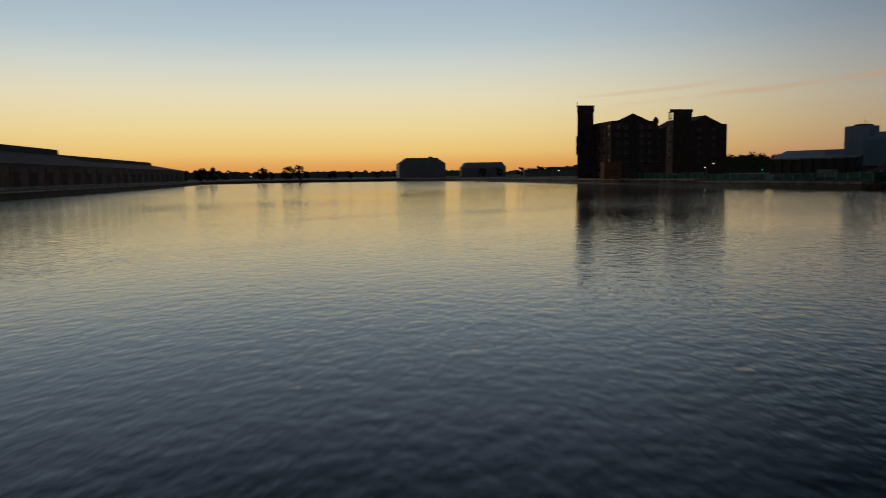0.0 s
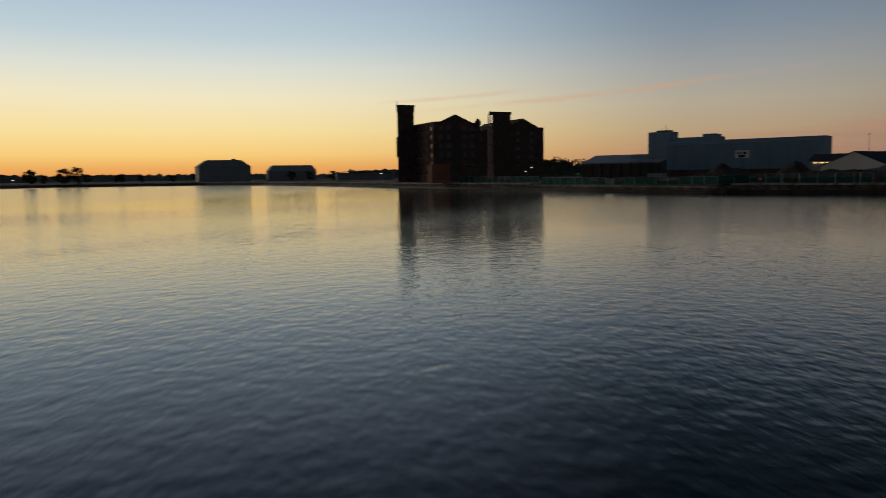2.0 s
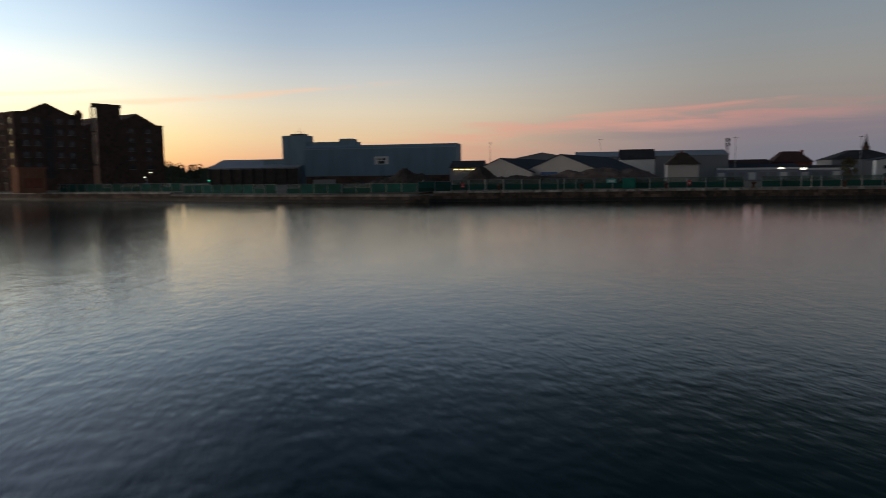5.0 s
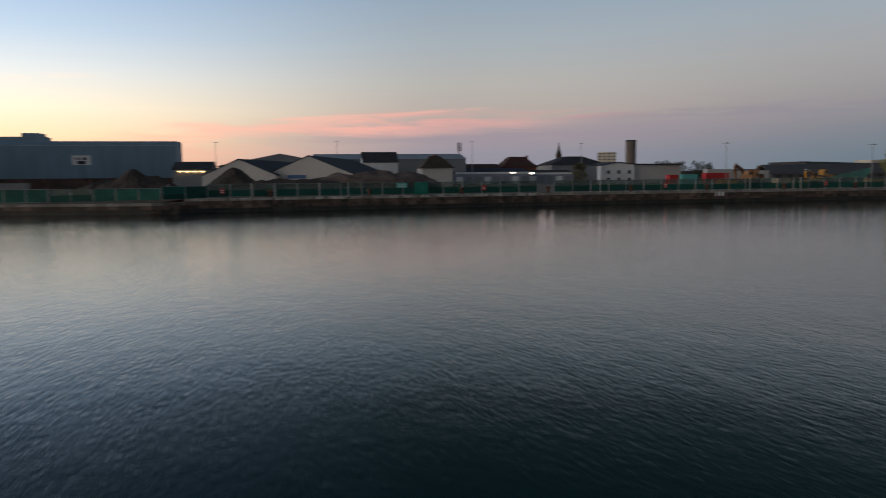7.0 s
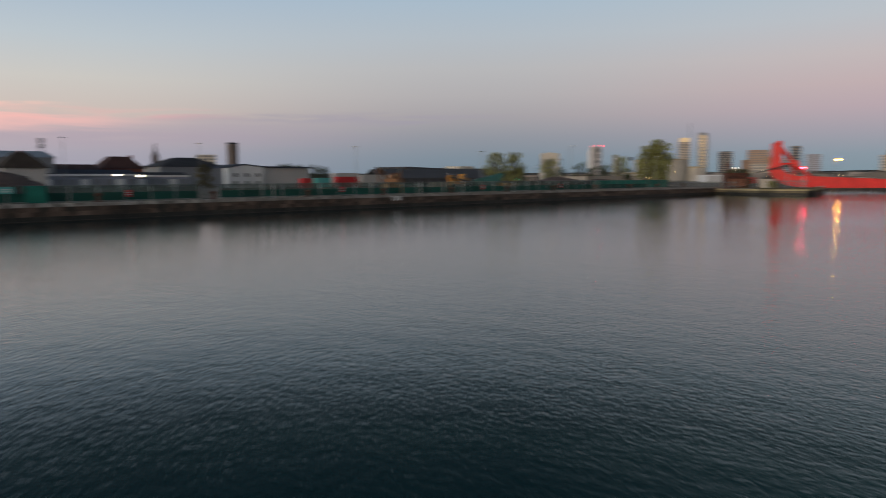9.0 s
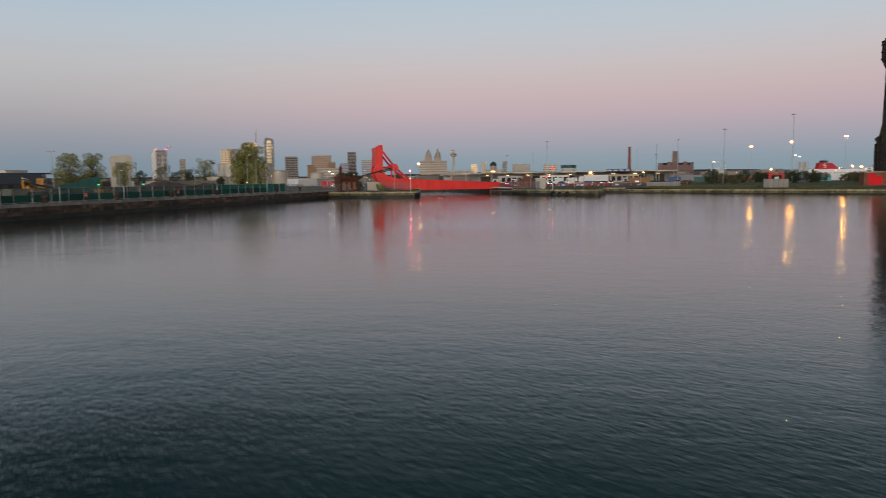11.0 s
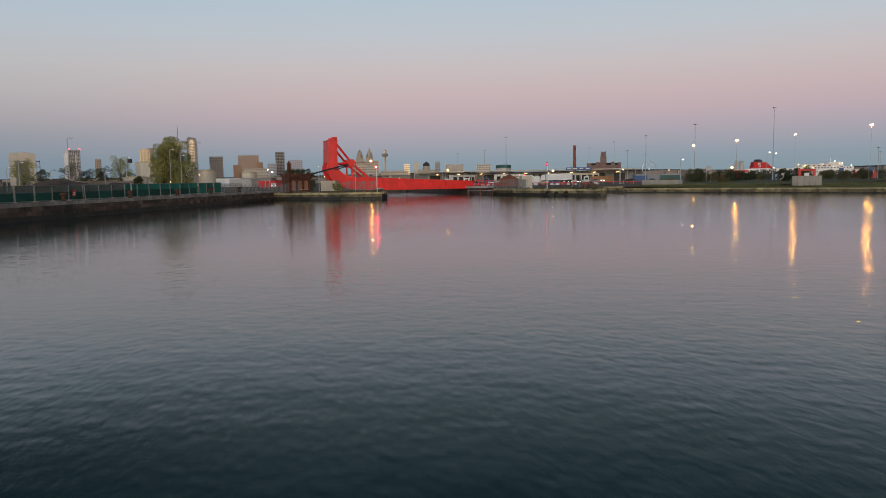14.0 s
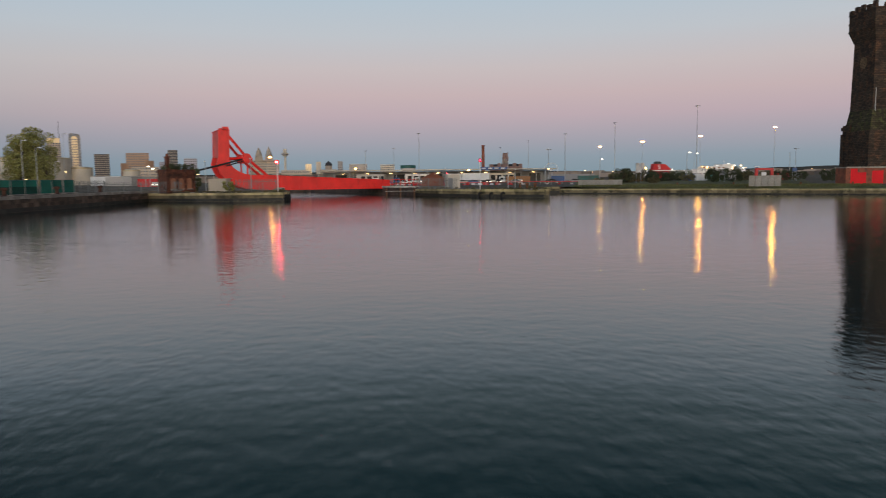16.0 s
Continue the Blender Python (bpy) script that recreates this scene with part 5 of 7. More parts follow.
# ---- bascule bridge ----
def bascule_bridge():
    t = thing("bascule_bridge", "bright red steel bascule bridge with an upright counterweight leg", "bridge", pose(147.0, -3.1, 0, 0, 0, 27.0))
    far = 6.7
    outer = [(-0.2, 13.9), (-0.05, 8.6)] + [(0.35 - 9.0 * (1 - math.cos(radians(9 * k))) * 0.95, 7.2 - 5.6 * math.sin(radians(9 * k))) for k in range(11)]
    inner = [(-2.45, 14.3), (-2.3, 8.4)] + [(-2.3 - 5.6 * (1 - math.cos(radians(9 * k))), 7.9 - 3.25 * math.sin(radians(9 * k))) for k in range(1, 11)]
    outline = outer + [(-38.4, 1.5), (-38.4, 3.25)] + inner[::-1]
    for x in (0.0, far):
        g = part("girder", extrude(blank(), outline, x, x + 0.8, "x"), RED_STEEL, t)
        for k in range(15):
            y = -9.2 - 1.95 * k
            top = 4.65 - (abs(y) - 7.9) * (1.4 / 30.5)
            part("stiffener", box(blank(), x - 0.12, x + 0.02, y - 0.05, y + 0.05, 1.7, top - 0.1), RED_STEEL, g)
        bm = blank()
        extrude(bm, [(-7.9, 4.62), (-38.5, 3.2), (-38.5, 3.38), (-7.9, 4.8)], x - 0.22, x + 1.0, "x")
        extrude(bm, [(-8.0, 1.42), (-38.5, 1.38), (-38.5, 1.56), (-8.0, 1.6)], x - 0.22, x + 1.0, "x")
        part("flange", bm, RED_STEEL, g)
        for (y0, z0), (y1, z1), r in (((-2.3, 12.9), (-5.7, 8.6), 0.3), ((-6.2, 8.0), (-10.1, 4.6), 0.3), ((-2.2, 8.15), (-5.4, 8.3), 0.27), ((-6.0, 7.9), (-6.0, 4.6), 0.2)):
            part("backstay", tube(blank(), (x + 0.4, y0, z0), (x + 0.4, y1, z1), r, n=8), RED_STEEL, g, "tubular red backstay")
        part("gusset", extrude(blank(), [(-4.9, 8.1), (-5.4, 7.3), (-6.6, 7.3), (-7.1, 8.1), (-6.4, 9.2), (-5.3, 9.3)], x - 0.05, x + 0.85, "x"), RED_STEEL, g, "riveted gusset box")
    bm = blank()
    box(bm, 0.8, far, -2.2, -0.2, 8.5, 13.8)
    part("counterweight", bm, RED_PALE, t, "pale red counterweight box between the legs")
    bm = blank()
    box(bm, 0.0, far + 0.8, -2.5, -0.1, 13.85, 14.05)
    box(bm, 1.6, 2.6, -1.6, -0.6, 14.05, 14.5)
    box(bm, -0.1, 0.9, -2.3, -1.1, 14.2, 14.75)
    part("head_fitting", bm, RED_STEEL, t)
    part("deck", box(blank(), 0.8, far, -38.0, -6.0, 1.9, 2.25), DARK_STEEL, t)
    for k in range(11):
        part("cross_beam", box(blank(), 0.8, far, -8.0 - 2.9 * k, -7.7 - 2.9 * k, 1.45, 1.9), RED_STEEL, t)
    bm = blank()
    tube(bm, (-0.6, 4.6, 5.6), (-0.5, -4.8, 8.0), 0.2, n=6)
    tube(bm, (-0.5, -1.4, 6.6), (-0.5, -4.9, 7.6), 0.13, n=6)
    part("actuator_arm", bm, DARK_STEEL, t, "black operating strut through the leg")
    # railing and red frames at the free end
    for k in range(7):
        part("rail_post", box(blank(), -0.1, 0.0, -38.9 - 1.1 * k, -38.8 - 1.1 * k, 1.6, 3.5), RED_STEEL, t)
    for z in (2.3, 3.4):
        part("handrail", box(blank(), -0.1, 0.0, -45.6, -38.6, z, z + 0.09), RED_STEEL, t)
    return t


bascule_bridge()


# ---- piers by the bridge ----
HUT_BRICK = surface("sooty_red_brick", (0.19, 0.07, 0.045), 0.9, vary=0.35, scale=2.4, bump=0.3, dirt=(0.06, 0.04, 0.032), streak=0.6)
coursed(HUT_BRICK, 0.45, 0.15, (0.75, 0.72, 0.7), (1.25, 1.15, 1.1))


def brick_hut():
    t = thing("brick_hut", "derelict red-brick hut with bricked-up windows and weeds on top", "hut", pose(122.97, -1.51, LOW, 0, 0, -36.0))
    part("wall", box(blank(), 0, 5.6, 0, 2.8, 0, 3.7), HUT_BRICK, t)
    part("plinth", box(blank(), -0.1, 5.7, -0.1, 2.9, 0, 0.45), HUT_BRICK, t)
    part("cornice", box(blank(), -0.2, 5.8, -0.2, 3.0, 3.7, 3.88), HUT_BRICK, t)
    part("parapet", box(blank(), -0.08, 5.68, -0.08, 2.88, 3.88, 4.2), HUT_BRICK, t)
    bm = blank()
    box(bm, 0.75, 1.35, 1.1, 1.7, 4.2, 6.3)
    box(bm, 0.65, 1.45, 1.0, 1.8, 6.3, 6.5)
    tube(bm, (1.05, 1.4, 6.5), (1.05, 1.4, 7.0), 0.24, 0.2, 8)
    part("chimney", bm, HUT_BRICK, t)
    for x in (0.7, 2.3, 3.9):
        arch = [(x, 0.8), (x + 1.0, 0.8), (x + 1.0, 2.3)] + [(x + 0.5 + 0.5 * math.cos(a), 2.3 + 0.4 * math.sin(a)) for a in (0.5, 1.05, 1.57, 2.09, 2.64)] + [(x, 2.3)]
        w = part("blocked_window", extrude(blank(), arch, -0.04, 0.0, "y"), BRICK_ORANGE, t, "arched opening filled with paler brick")
        part("sill", box(blank(), x - 0.1, x + 1.1, -0.12, 0.0, 0.65, 0.8), CONCRETE, w)
    for x in (0.06, 2.0, 3.6, 5.3):
        part("pilaster", box(blank(), x, x + 0.26, -0.1, 0.0, 0.45, 3.7), HUT_BRICK, t)
    pts = [(0.5 + 0.46 * k, 1.4 + 0.9 * math.sin(2.1 * k), 4.3 + 0.25 * (k % 3)) for k in range(12)]
    part("weeds", cloud_mesh("weeds", *leaf_cloud(pts, [0.6] * 12, 2600, 0.08, 3, 0.8), LEAF_DARK), None, t, "tufts of weeds growing on the roof")


brick_hut()
t = thing("kiosk", "pale concrete control kiosk beside the bridge", "kiosk", pose(133.0, -8.8, LOW))
part("wall", box(blank(), 0, 2.8, 0, 3.4, 0, 2.4), CREAM, t)
part("roof", box(blank(), -0.15, 2.95, -0.15, 3.55, 2.4, 2.55), CREAM, t)
tree("bush", "straggling scrub beside the kiosk", 131, -9.9, 2.0, 1.3, 91, LEAF, 500, 0.15, 0.1, base=LOW, lobes=7, category="bush")


tree("bush", "ivy-like scrub against the hut's end wall", 128.4, -4.4, 4.4, 1.0, 93, LEAF_DARK, 900, 0.16, 0.05, base=LOW, lobes=9, category="bush")


def palisade(name, label, a, b, h, mat=STEEL, step=0.28, base=LOW):
    """A fence of pointed pales between two points."""
    a, b = Vector(a), Vector(b)
    d = (b - a).normalized()
    t = thing(name, label, "fence", pose(a.x, a.y, base, 0, 0, math.degrees(math.atan2(d.y, d.x))))
    size = (b - a).length
    pale = mesh_of("pale", extrude(blank(), [(-0.035, 0.05), (0.035, 0.05), (0.035, h - 0.12), (0.0, h), (-0.035, h - 0.12)], -0.012, 0.012, "y"), mat)
    for k in range(int(size / step)):
        p = part("pale", pale, None, t)
        p.location = (step * (k + 0.5), -0.03, 0)
    for z in (0.5, h - 0.5):
        part("rail", box(blank(), 0, size, 0.0, 0.05, z - 0.03, z + 0.03), mat, t)
    for k in range(int(size / 2.8) + 1):
        part("post", box(blank(), 2.8 * k - 0.05, 2.8 * k + 0.05, 0.05, 0.15, 0, h - 0.15), mat, t)


PALE_STEEL = surface("weathered_zinc", (0.20, 0.21, 0.21), 0.6, metal=0.3, vary=0.2, scale=2.0)
palisade("palisade_fence", "grey steel palisade fence on the pier", (131.5, -11.0), (129.0, -19.6), 2.4, PALE_STEEL)
palisade("palisade_fence", "grey steel palisade fence before the hut", (118.0, 7.0), (124.6, -3.6), 2.2, PALE_STEEL)
palisade("palisade_fence", "grey steel palisade fence by the quay end", (106.0, 6.6), (117.6, 6.8), 1.9, PALE_STEEL, base=GZ)
palisade("palisade_fence", "grey steel palisade fence on the south pier", (139.5, -44.6), (133.4, -52.6), 2.3, PALE_STEEL)


def signal(x, y, h, lamp, label, base=LOW):
    t = thing("signal_post", label, "signal", pose(x, y, base), "dock signals on the piers")
    part("post", tube(blank(), (0, 0, 0), (0, 0, h), 0.09, 0.07, 8), WHITE, t)
    part("hood", lathe(blank(), [(0.2, h - 0.1), (0.24, h), (0.24, h + 0.5), (0.14, h + 0.6)], 12), RED_PLAIN, t)
    part("lens", tube(blank(), (-0.3, 0, h + 0.25), (-0.22, 0, h + 0.25), 0.16, n=12), lamp, t, "glowing signal lens")


signal(121.6, -21.2, 5.0, LAMP_RED, "white post with a glowing red dock signal")
signal(130.2, -56.6, 5.1, LAMP_RED_DIM, "white post with a glowing red dock signal")


def pier_post(x, y, h, base=LOW, label="white lamp post on the pier"):
    t = thing("lamp_post", label, "lamp post", pose(x, y, base), "small posts on the piers")
    part("pole", tube(blank(), (0, 0, 0), (0, 0, h), 0.08, 0.06, 8), GREY_POLE, t)
    part("head", box(blank(), -0.35, 0.1, -0.1, 0.1, h, h + 0.16), WHITE, t)


for x, y, h in ((128.0, -6.6, 5.6), (127.5, -15.0, 6.0), (137.0, -50.2, 4.0), (133.0, -62.0, 5.0), (140.0, -64.0, 3.6)):
    pier_post(x, y, h)


def tyre(x, y, z, turn):
    r = thing("tyre_fender", "old black tyre hung as a fender", "tyre", pose(x, y, z, 90, 0, turn), "tyre fenders on the piers")
    bm = blank()
    n, m = 18, 8
    rings = [[bm.verts.new(((0.5 + 0.2 * math.cos(b)) * math.cos(a), (0.5 + 0.2 * math.cos(b)) * math.sin(a), 0.16 * math.sin(b))) for b in [2 * math.pi * j / m for j in range(m)]] for a in [2 * math.pi * i / n for i in range(n)]]
    for i in range(n):
        for j in range(m):
            bm.faces.new((rings[i][j], rings[(i + 1) % n][j], rings[(i + 1) % n][(j + 1) % m], rings[i][(j + 1) % m]))
    part("casing", bm, RUBBER, r)
    part("rope", tube(blank(), (0.0, 0.55, 0.0), (0.0, 1.2, -0.05), 0.025, n=5), RUST, r)


for x, y, z, a in ((121.6, -22.45, 0.5, 5), (122.9, -22.55, 0.4, 5), (124.0, -22.65, 0.45, 5), (126.8, -60.6, 0.38, 122), (129.3, -56.7, 0.35, 122), (128.1, -58.6, 0.3, 122)):
    tyre(x, y, z, a)

t = thing("pier_cabin", "white pier cabin with a flat roof", "cabin", pose(146.8, -53.2, LOW, 0, 0, 12))
part("wall", box(blank(), 0, 3.0, 0, 2.6, 0, 2.9), CREAM, t)
part("roof", box(blank(), -0.15, 3.15, -0.15, 2.75, 2.9, 3.05), WHITE, t)
part("door", box(blank(), -0.04, 0.0, 1.6, 2.5, 0, 2.1), GREY_CLAD, t)
t = gabled_shed("brick_store", "low red-brick store with a pitched roof", 150.0, 156.0, -49.8, -45.2, 1.5, 2.7, BRICK_RED, BRICK_RED, "x", category="store")
for k in range(3):
    solid("mooring_post", lathe(blank(), [(0.3, 0), (0.24, 0.1), (0.24, 0.8), (0.36, 0.9), (0.3, 1.1)], 12), RUST, "short rusty mooring post on the pier", "bollard", pose(128.5 + 5.5 * k, -66.5 + 0.8 * k, LOW), "mooring posts on the pier")
# rubble and weeds along the pier edges
def pier_litter(line, seed, count):
    r = np.random.RandomState(seed)
    stones, tufts = blank(), []
    for k in range(count):
        a, b = line[k % (len(line) - 1)], line[k % (len(line) - 1) + 1]
        f, back = r.uniform(0.05, 0.95), r.uniform(0.3, 3.2)
        p = Vector(a).lerp(Vector(b), f) - inward(a, b)[1] * back
        size = r.uniform(0.08, 0.32)
        if k % 3:
            tufts.append((p.x, p.y, LOW + 0.12))
        else:
            tube(stones, (p.x - size, p.y, LOW + 0.02), (p.x + size, p.y + r.uniform(-0.2, 0.2), LOW + 0.02 + size * 0.5), size * 0.7, size * 0.4, 6)
    solid("rubble", stones, CONCRETE, "loose broken stones along the pier edge", "rubble", kind="stuff")
    tagged(new("weeds", cloud_mesh("weeds", *leaf_cloud(tufts, [0.4] * len(tufts), 60 * len(tufts), 0.07, seed, 0.7), SCRUB)), "straggling dry weeds along the pier edge", "weeds", kind="stuff")


pier_litter(NORTH_PIER, 5, 150)
pier_litter(SOUTH_PIER[1:], 6, 150)

# timber landing below the bridge
t = thing("timber_landing", "weathered timber landing stage in the lock mouth", "landing", pose(0, 0, 0))
for k in range(7):
    part("plank", box(blank(), 143.2, 146.2, -44.0 + 0.9 * k, -43.3 + 0.9 * k, 1.0, 1.1), CONCRETE, t)
for y in (-43.8, -41.0, -38.2):
    part("pile", tube(blank(), (143.4, y, -2), (143.4, y, 1.7), 0.16, n=8), RUST, t)
part("handrail", box(blank(), 143.2, 143.3, -44.0, -38.0, 1.9, 2.0), STEEL, t)


# ---- grassy bank ----
bm = blank()
lawn = [(121.5, -130.5), (124.8, -126.2), (143.6, -98.8), (156.4, -79.5), (165.0, -80.0), (300.0, -105.0), (300.0, -200.0), (160.0, -133.0), (140.0, -131.0)]
extrude(bm, lawn, LOW - 0.2, LOW + 0.012, "z")
solid("lawn", bm, GRASS, "rough worn grass on the dock bank", "grass", kind="structure")
bm = blank()
for (a, b) in zip(GREEN_QUAY[1:], GREEN_QUAY[2:]):
    d, n = inward(a, b)
    rows = []
    steps = max(2, int((Vector(b) - Vector(a)).length / 1.5))
    for k in range(steps + 1):
        p = Vector(a).lerp(Vector(b), k / steps)
        row = []
        for j, (back, z) in enumerate(((0.9, BANK + 0.02), (1.8, 1.14), (3.0, 1.34), (4.4, LOW + 0.03), (6.0, LOW + 0.02))):
            q = p - n * (back + 0.25 * noise.noise((p.x * 0.4, p.y * 0.4, j)))
            row.append(bm.verts.new((q.x, q.y, z + (0.06 * noise.noise((p.x * 0.7, p.y * 0.7, j + 3.0)) if 0 < j < 4 else 0))))
        rows.append(row)
    for r0, r1 in zip(rows, rows[1:]):
        for j in range(4):
            bm.faces.new((r0[j], r1[j], r1[j + 1], r0[j + 1]))
solid("grass_bank", bm, GRASS, "sloping rough grass edge above the dock wall", "grass", kind="structure")
rnd = np.random.RandomState(4)
count = 9000
gx = rnd.uniform(0, 1, count)
edge = np.stack([121.0 + gx * 33.0, -124.0 + gx * 48.0], 1)
inl = np.abs(rnd.normal(0, 1.0, count)) * 9.0
inl = inl + 1.2
p = np.stack([edge[:, 0] + 0.83 * inl, edge[:, 1] - 0.56 * inl, BANK + np.clip((inl - 0.9) / 3.4, 0, 1) * (LOW - BANK)], 1)
a = rnd.uniform(0, 6.28, count)
w = np.stack([np.cos(a), np.sin(a), 0 * a], 1) * 0.10
up = np.stack([rnd.normal(0, 0.06, count), rnd.normal(0, 0.06, count), rnd.uniform(0.12, 0.38, count)], 1)
quad = np.stack([p - w, p + w, p + w * 0.3 + up, p - w * 0.3 + up], 1).reshape(-1, 3)
tagged(new("grass_tufts", cloud_mesh("grass_tufts", quad, np.arange(count * 4).reshape(-1, 4), GRASS)), "tufts of rough grass along the bank edge", "grass", kind="stuff")


def block_wall(a, b, h, count, label):
    """A row of upright precast slabs."""
    a, b = Vector(a), Vector(b)
    d = (b - a).normalized()
    t = thing("slab_wall", label, "wall", pose(a.x, a.y, LOW, 0, 0, math.degrees(math.atan2(d.y, d.x))), "slab walls on the bank")
    step = (b - a).length / count
    slab = mesh_of("slab", box(blank(), 0.02, step - 0.02, -0.12, 0.12, 0, h), CONCRETE)
    for k in range(count):
        s = part("slab", slab, None, t)
        s.location = (k * step, random.uniform(-0.03, 0.03), random.uniform(-0.02, 0.02))


block_wall((164.7, -81.0), (159.9, -90.1), 1.4, 10, "row of pale precast concrete slabs")
block_wall((133.0, -107.3), (131.6, -112.7), 2.0, 5, "short screen of pale concrete slabs")
t = thing("portal_frame", "red-painted steel portal behind the slabs", "frame", pose(133.6, -111.8, LOW))
for y in (0.0, 2.9):
    part("leg", box(blank(), -0.2, 0.2, y - 0.25, y + 0.25, 0, 3.0), RED_PLAIN, t)
part("beam", box(blank(), -0.22, 0.22, -0.25, 3.15, 3.0, 3.4), RED_PLAIN, t)
part("plate", box(blank(), 0.0, 0.06, 1.0, 1.9, 1.9, 2.6), WHITE, t)
for k, (x, y) in enumerate(((142.0, -108.0), (150.0, -118.0), (136.0, -118.5), (146.0, -98.0), (128.0, -124.0))):
    solid("bank_marker", lathe(blank(), [(0.16, 0), (0.16, 0.5), (0.2, 0.55), (0.1, 0.75)], 10), RUST, "small rusty iron marker on the grass", "marker", pose(x, y, LOW), "iron markers on the bank")


# ---- vehicles ----
def wheel_mesh(r, w):
    return mesh_of("wheel", tube(blank(), (0, -w / 2, 0), (0, w / 2, 0), r, n=14), RUBBER)


WHEEL, BIG_WHEEL = wheel_mesh(0.32, 0.22), wheel_mesh(0.5, 0.3)
RIM = mesh_of("rim", tube(blank(), (0, -0.13, 0), (0, 0.13, 0), 0.19, n=10), STEEL)


def car(x, y, turn, paint, label, base=LOW):
    t = thing("car", label, "car", pose(x, y, base, 0, 0, turn), "vehicles by the terminal")
    part("body", extrude(blank(), [(-2.1, 0.3), (2.1, 0.3), (2.15, 0.7), (1.2, 0.9), (0.5, 1.42), (-1.1, 1.45), (-1.9, 0.95), (-2.15, 0.85)], -0.85, 0.85, "y"), paint, t)
    part("window", extrude(blank(), [(1.05, 0.93), (0.48, 1.36), (-1.05, 1.39), (-1.7, 0.97)], -0.87, 0.87, "y"), WINDOW, t)
    for xx in (-1.35, 1.35):
        for yy in (-0.8, 0.8):
            w = part("wheel", WHEEL, None, t)
            w.location = (xx, yy, 0.32)
            part("rim", RIM, None, w)
    part("headlight", box(blank(), 2.08, 2.16, -0.75, -0.4, 0.6, 0.75), LAMP_WHITE if turn > 100 else WHITE, t)
    part("headlight", box(blank(), 2.08, 2.16, 0.4, 0.75, 0.6, 0.75), LAMP_WHITE if turn > 100 else WHITE, t)


def lorry(x, y, turn, paint, cabin, label, base=LOW):
    t = thing("lorry", label, "lorry", pose(x, y, base, 0, 0, turn), "vehicles by the terminal")
    part("trailer", box(blank(), -6.5, 5.0, -1.25, 1.25, 1.15, 4.1), paint, t)
    part("chassis", box(blank(), -6.3, 7.4, -0.5, 0.5, 0.75, 1.1), DARK_STEEL, t)
    cab = part("cab", extrude(blank(), [(5.4, 0.6), (7.6, 0.6), (7.6, 2.0), (7.35, 3.3), (6.6, 3.75), (5.4, 3.75)], -1.2, 1.2, "y"), cabin, t)
    part("windscreen", extrude(blank(), [(7.62, 2.05), (7.4, 3.2), (7.3, 3.2), (7.5, 2.05)], -1.05, 1.05, "y"), WINDOW, cab)
    for xx in (-5.2, -4.0, 3.2, 6.6):
        for yy in (-1.05, 1.05):
            w = part("wheel", BIG_WHEEL, None, t)
            w.location = (xx, yy, 0.5)
            part("rim", RIM, None, w)
    bm = blank()
    for k in range(3):
        box(bm, -6.58, -6.5, -0.8, 0.8 - 0.3 * k, 3.2 - 0.5 * k, 3.45 - 0.5 * k)
    part("lettering", bm, WHITE, t)


lorry(293.0, -137.0, 12, RED_PLAIN, BLUE_PLAIN, "red box lorry with pale lettering and a blue cab")
lorry(302.0, -62.0, 80, WHITE, WHITE, "white box lorry at the terminal gate")
paints = (WHITE, RED_PLAIN, GREY_CLAD, BLUE_PLAIN, DARK_STEEL, CREAM)
names = ("white", "red", "grey", "blue", "black", "cream")
random.seed(21)
for k in range(20):
    x, y = 248 + random.uniform(0, 70), 2 - 5.2 * k + random.uniform(-1, 1)
    c = random.randrange(6)
    car(x, y, random.choice((90, 270, 265, 180)), paints[c], names[c] + " car parked by the ferry terminal")
for k in range(5):
    car(206 + 6 * k, 34 - 9 * k, 200, paints[(2 * k) % 6], names[(2 * k) % 6] + " car on the bridge approach road", GZ)


# ---- plastic road barriers ----
def barrier(x, y, turn, colour, base):
    t = thing("road_barrier", ("red" if colour is RED_PLAIN else "white") + " plastic water-filled road barrier", "barrier", pose(x, y, base, 0, 0, turn), "road barriers before the terminal")
    part("shell", extrude(blank(), [(-0.28, 0), (0.28, 0), (0.24, 0.2), (0.1, 0.32), (0.08, 0.62), (-0.08, 0.62), (-0.1, 0.32), (-0.24, 0.2)], -0.6, 0.6, "x"), colour, t)


random.seed(8)
for k in range(23):
    if random.random() < 0.78:
        barrier(214.0 + random.uniform(-2.5, 2.5) - 0.12 * k, -34.0 - 1.75 * k, 90 + random.uniform(-60, 60), WHITE if random.random() < 0.55 else RED_PLAIN, LOW)
t = thing("guard_rail", "long low red guard rail before the terminal road", "railing", pose(0, 0, LOW - 0.02))
part("rail", box(blank(), 204, 204.08, -96, -34, 0.8, 0.95), RED_PLAIN, t)
for k in range(21):
    part("post", box(blank(), 204.15, 204.3, -96 + 3.1 * k, -95.85 + 3.1 * k, 0, 1.1), GREY_POLE, t)

for k in range(0, 34, 2):
    tone = RED_PLAIN if k % 4 else PALE_CLAD
    t = thing("traffic_barrier", "red plastic road barrier" if k % 4 else "white plastic road barrier", "barrier", pose(209.0 + random.uniform(-0.3, 0.3), -94.0 + 1.75 * k, LOW - 0.01, 0, 0, 90 + random.uniform(-8, 8)), "road barriers by the terminal")
    part("body", extrude(blank(), [(-0.2, 0), (0.2, 0), (0.08, 0.2), (0.05, 0.42), (-0.05, 0.42), (-0.08, 0.2)], -0.36, 0.36, "x"), tone, t)
    part("foot", box(blank(), -0.34, -0.2, -0.24, 0.24, 0.0, 0.07), RUBBER, t)


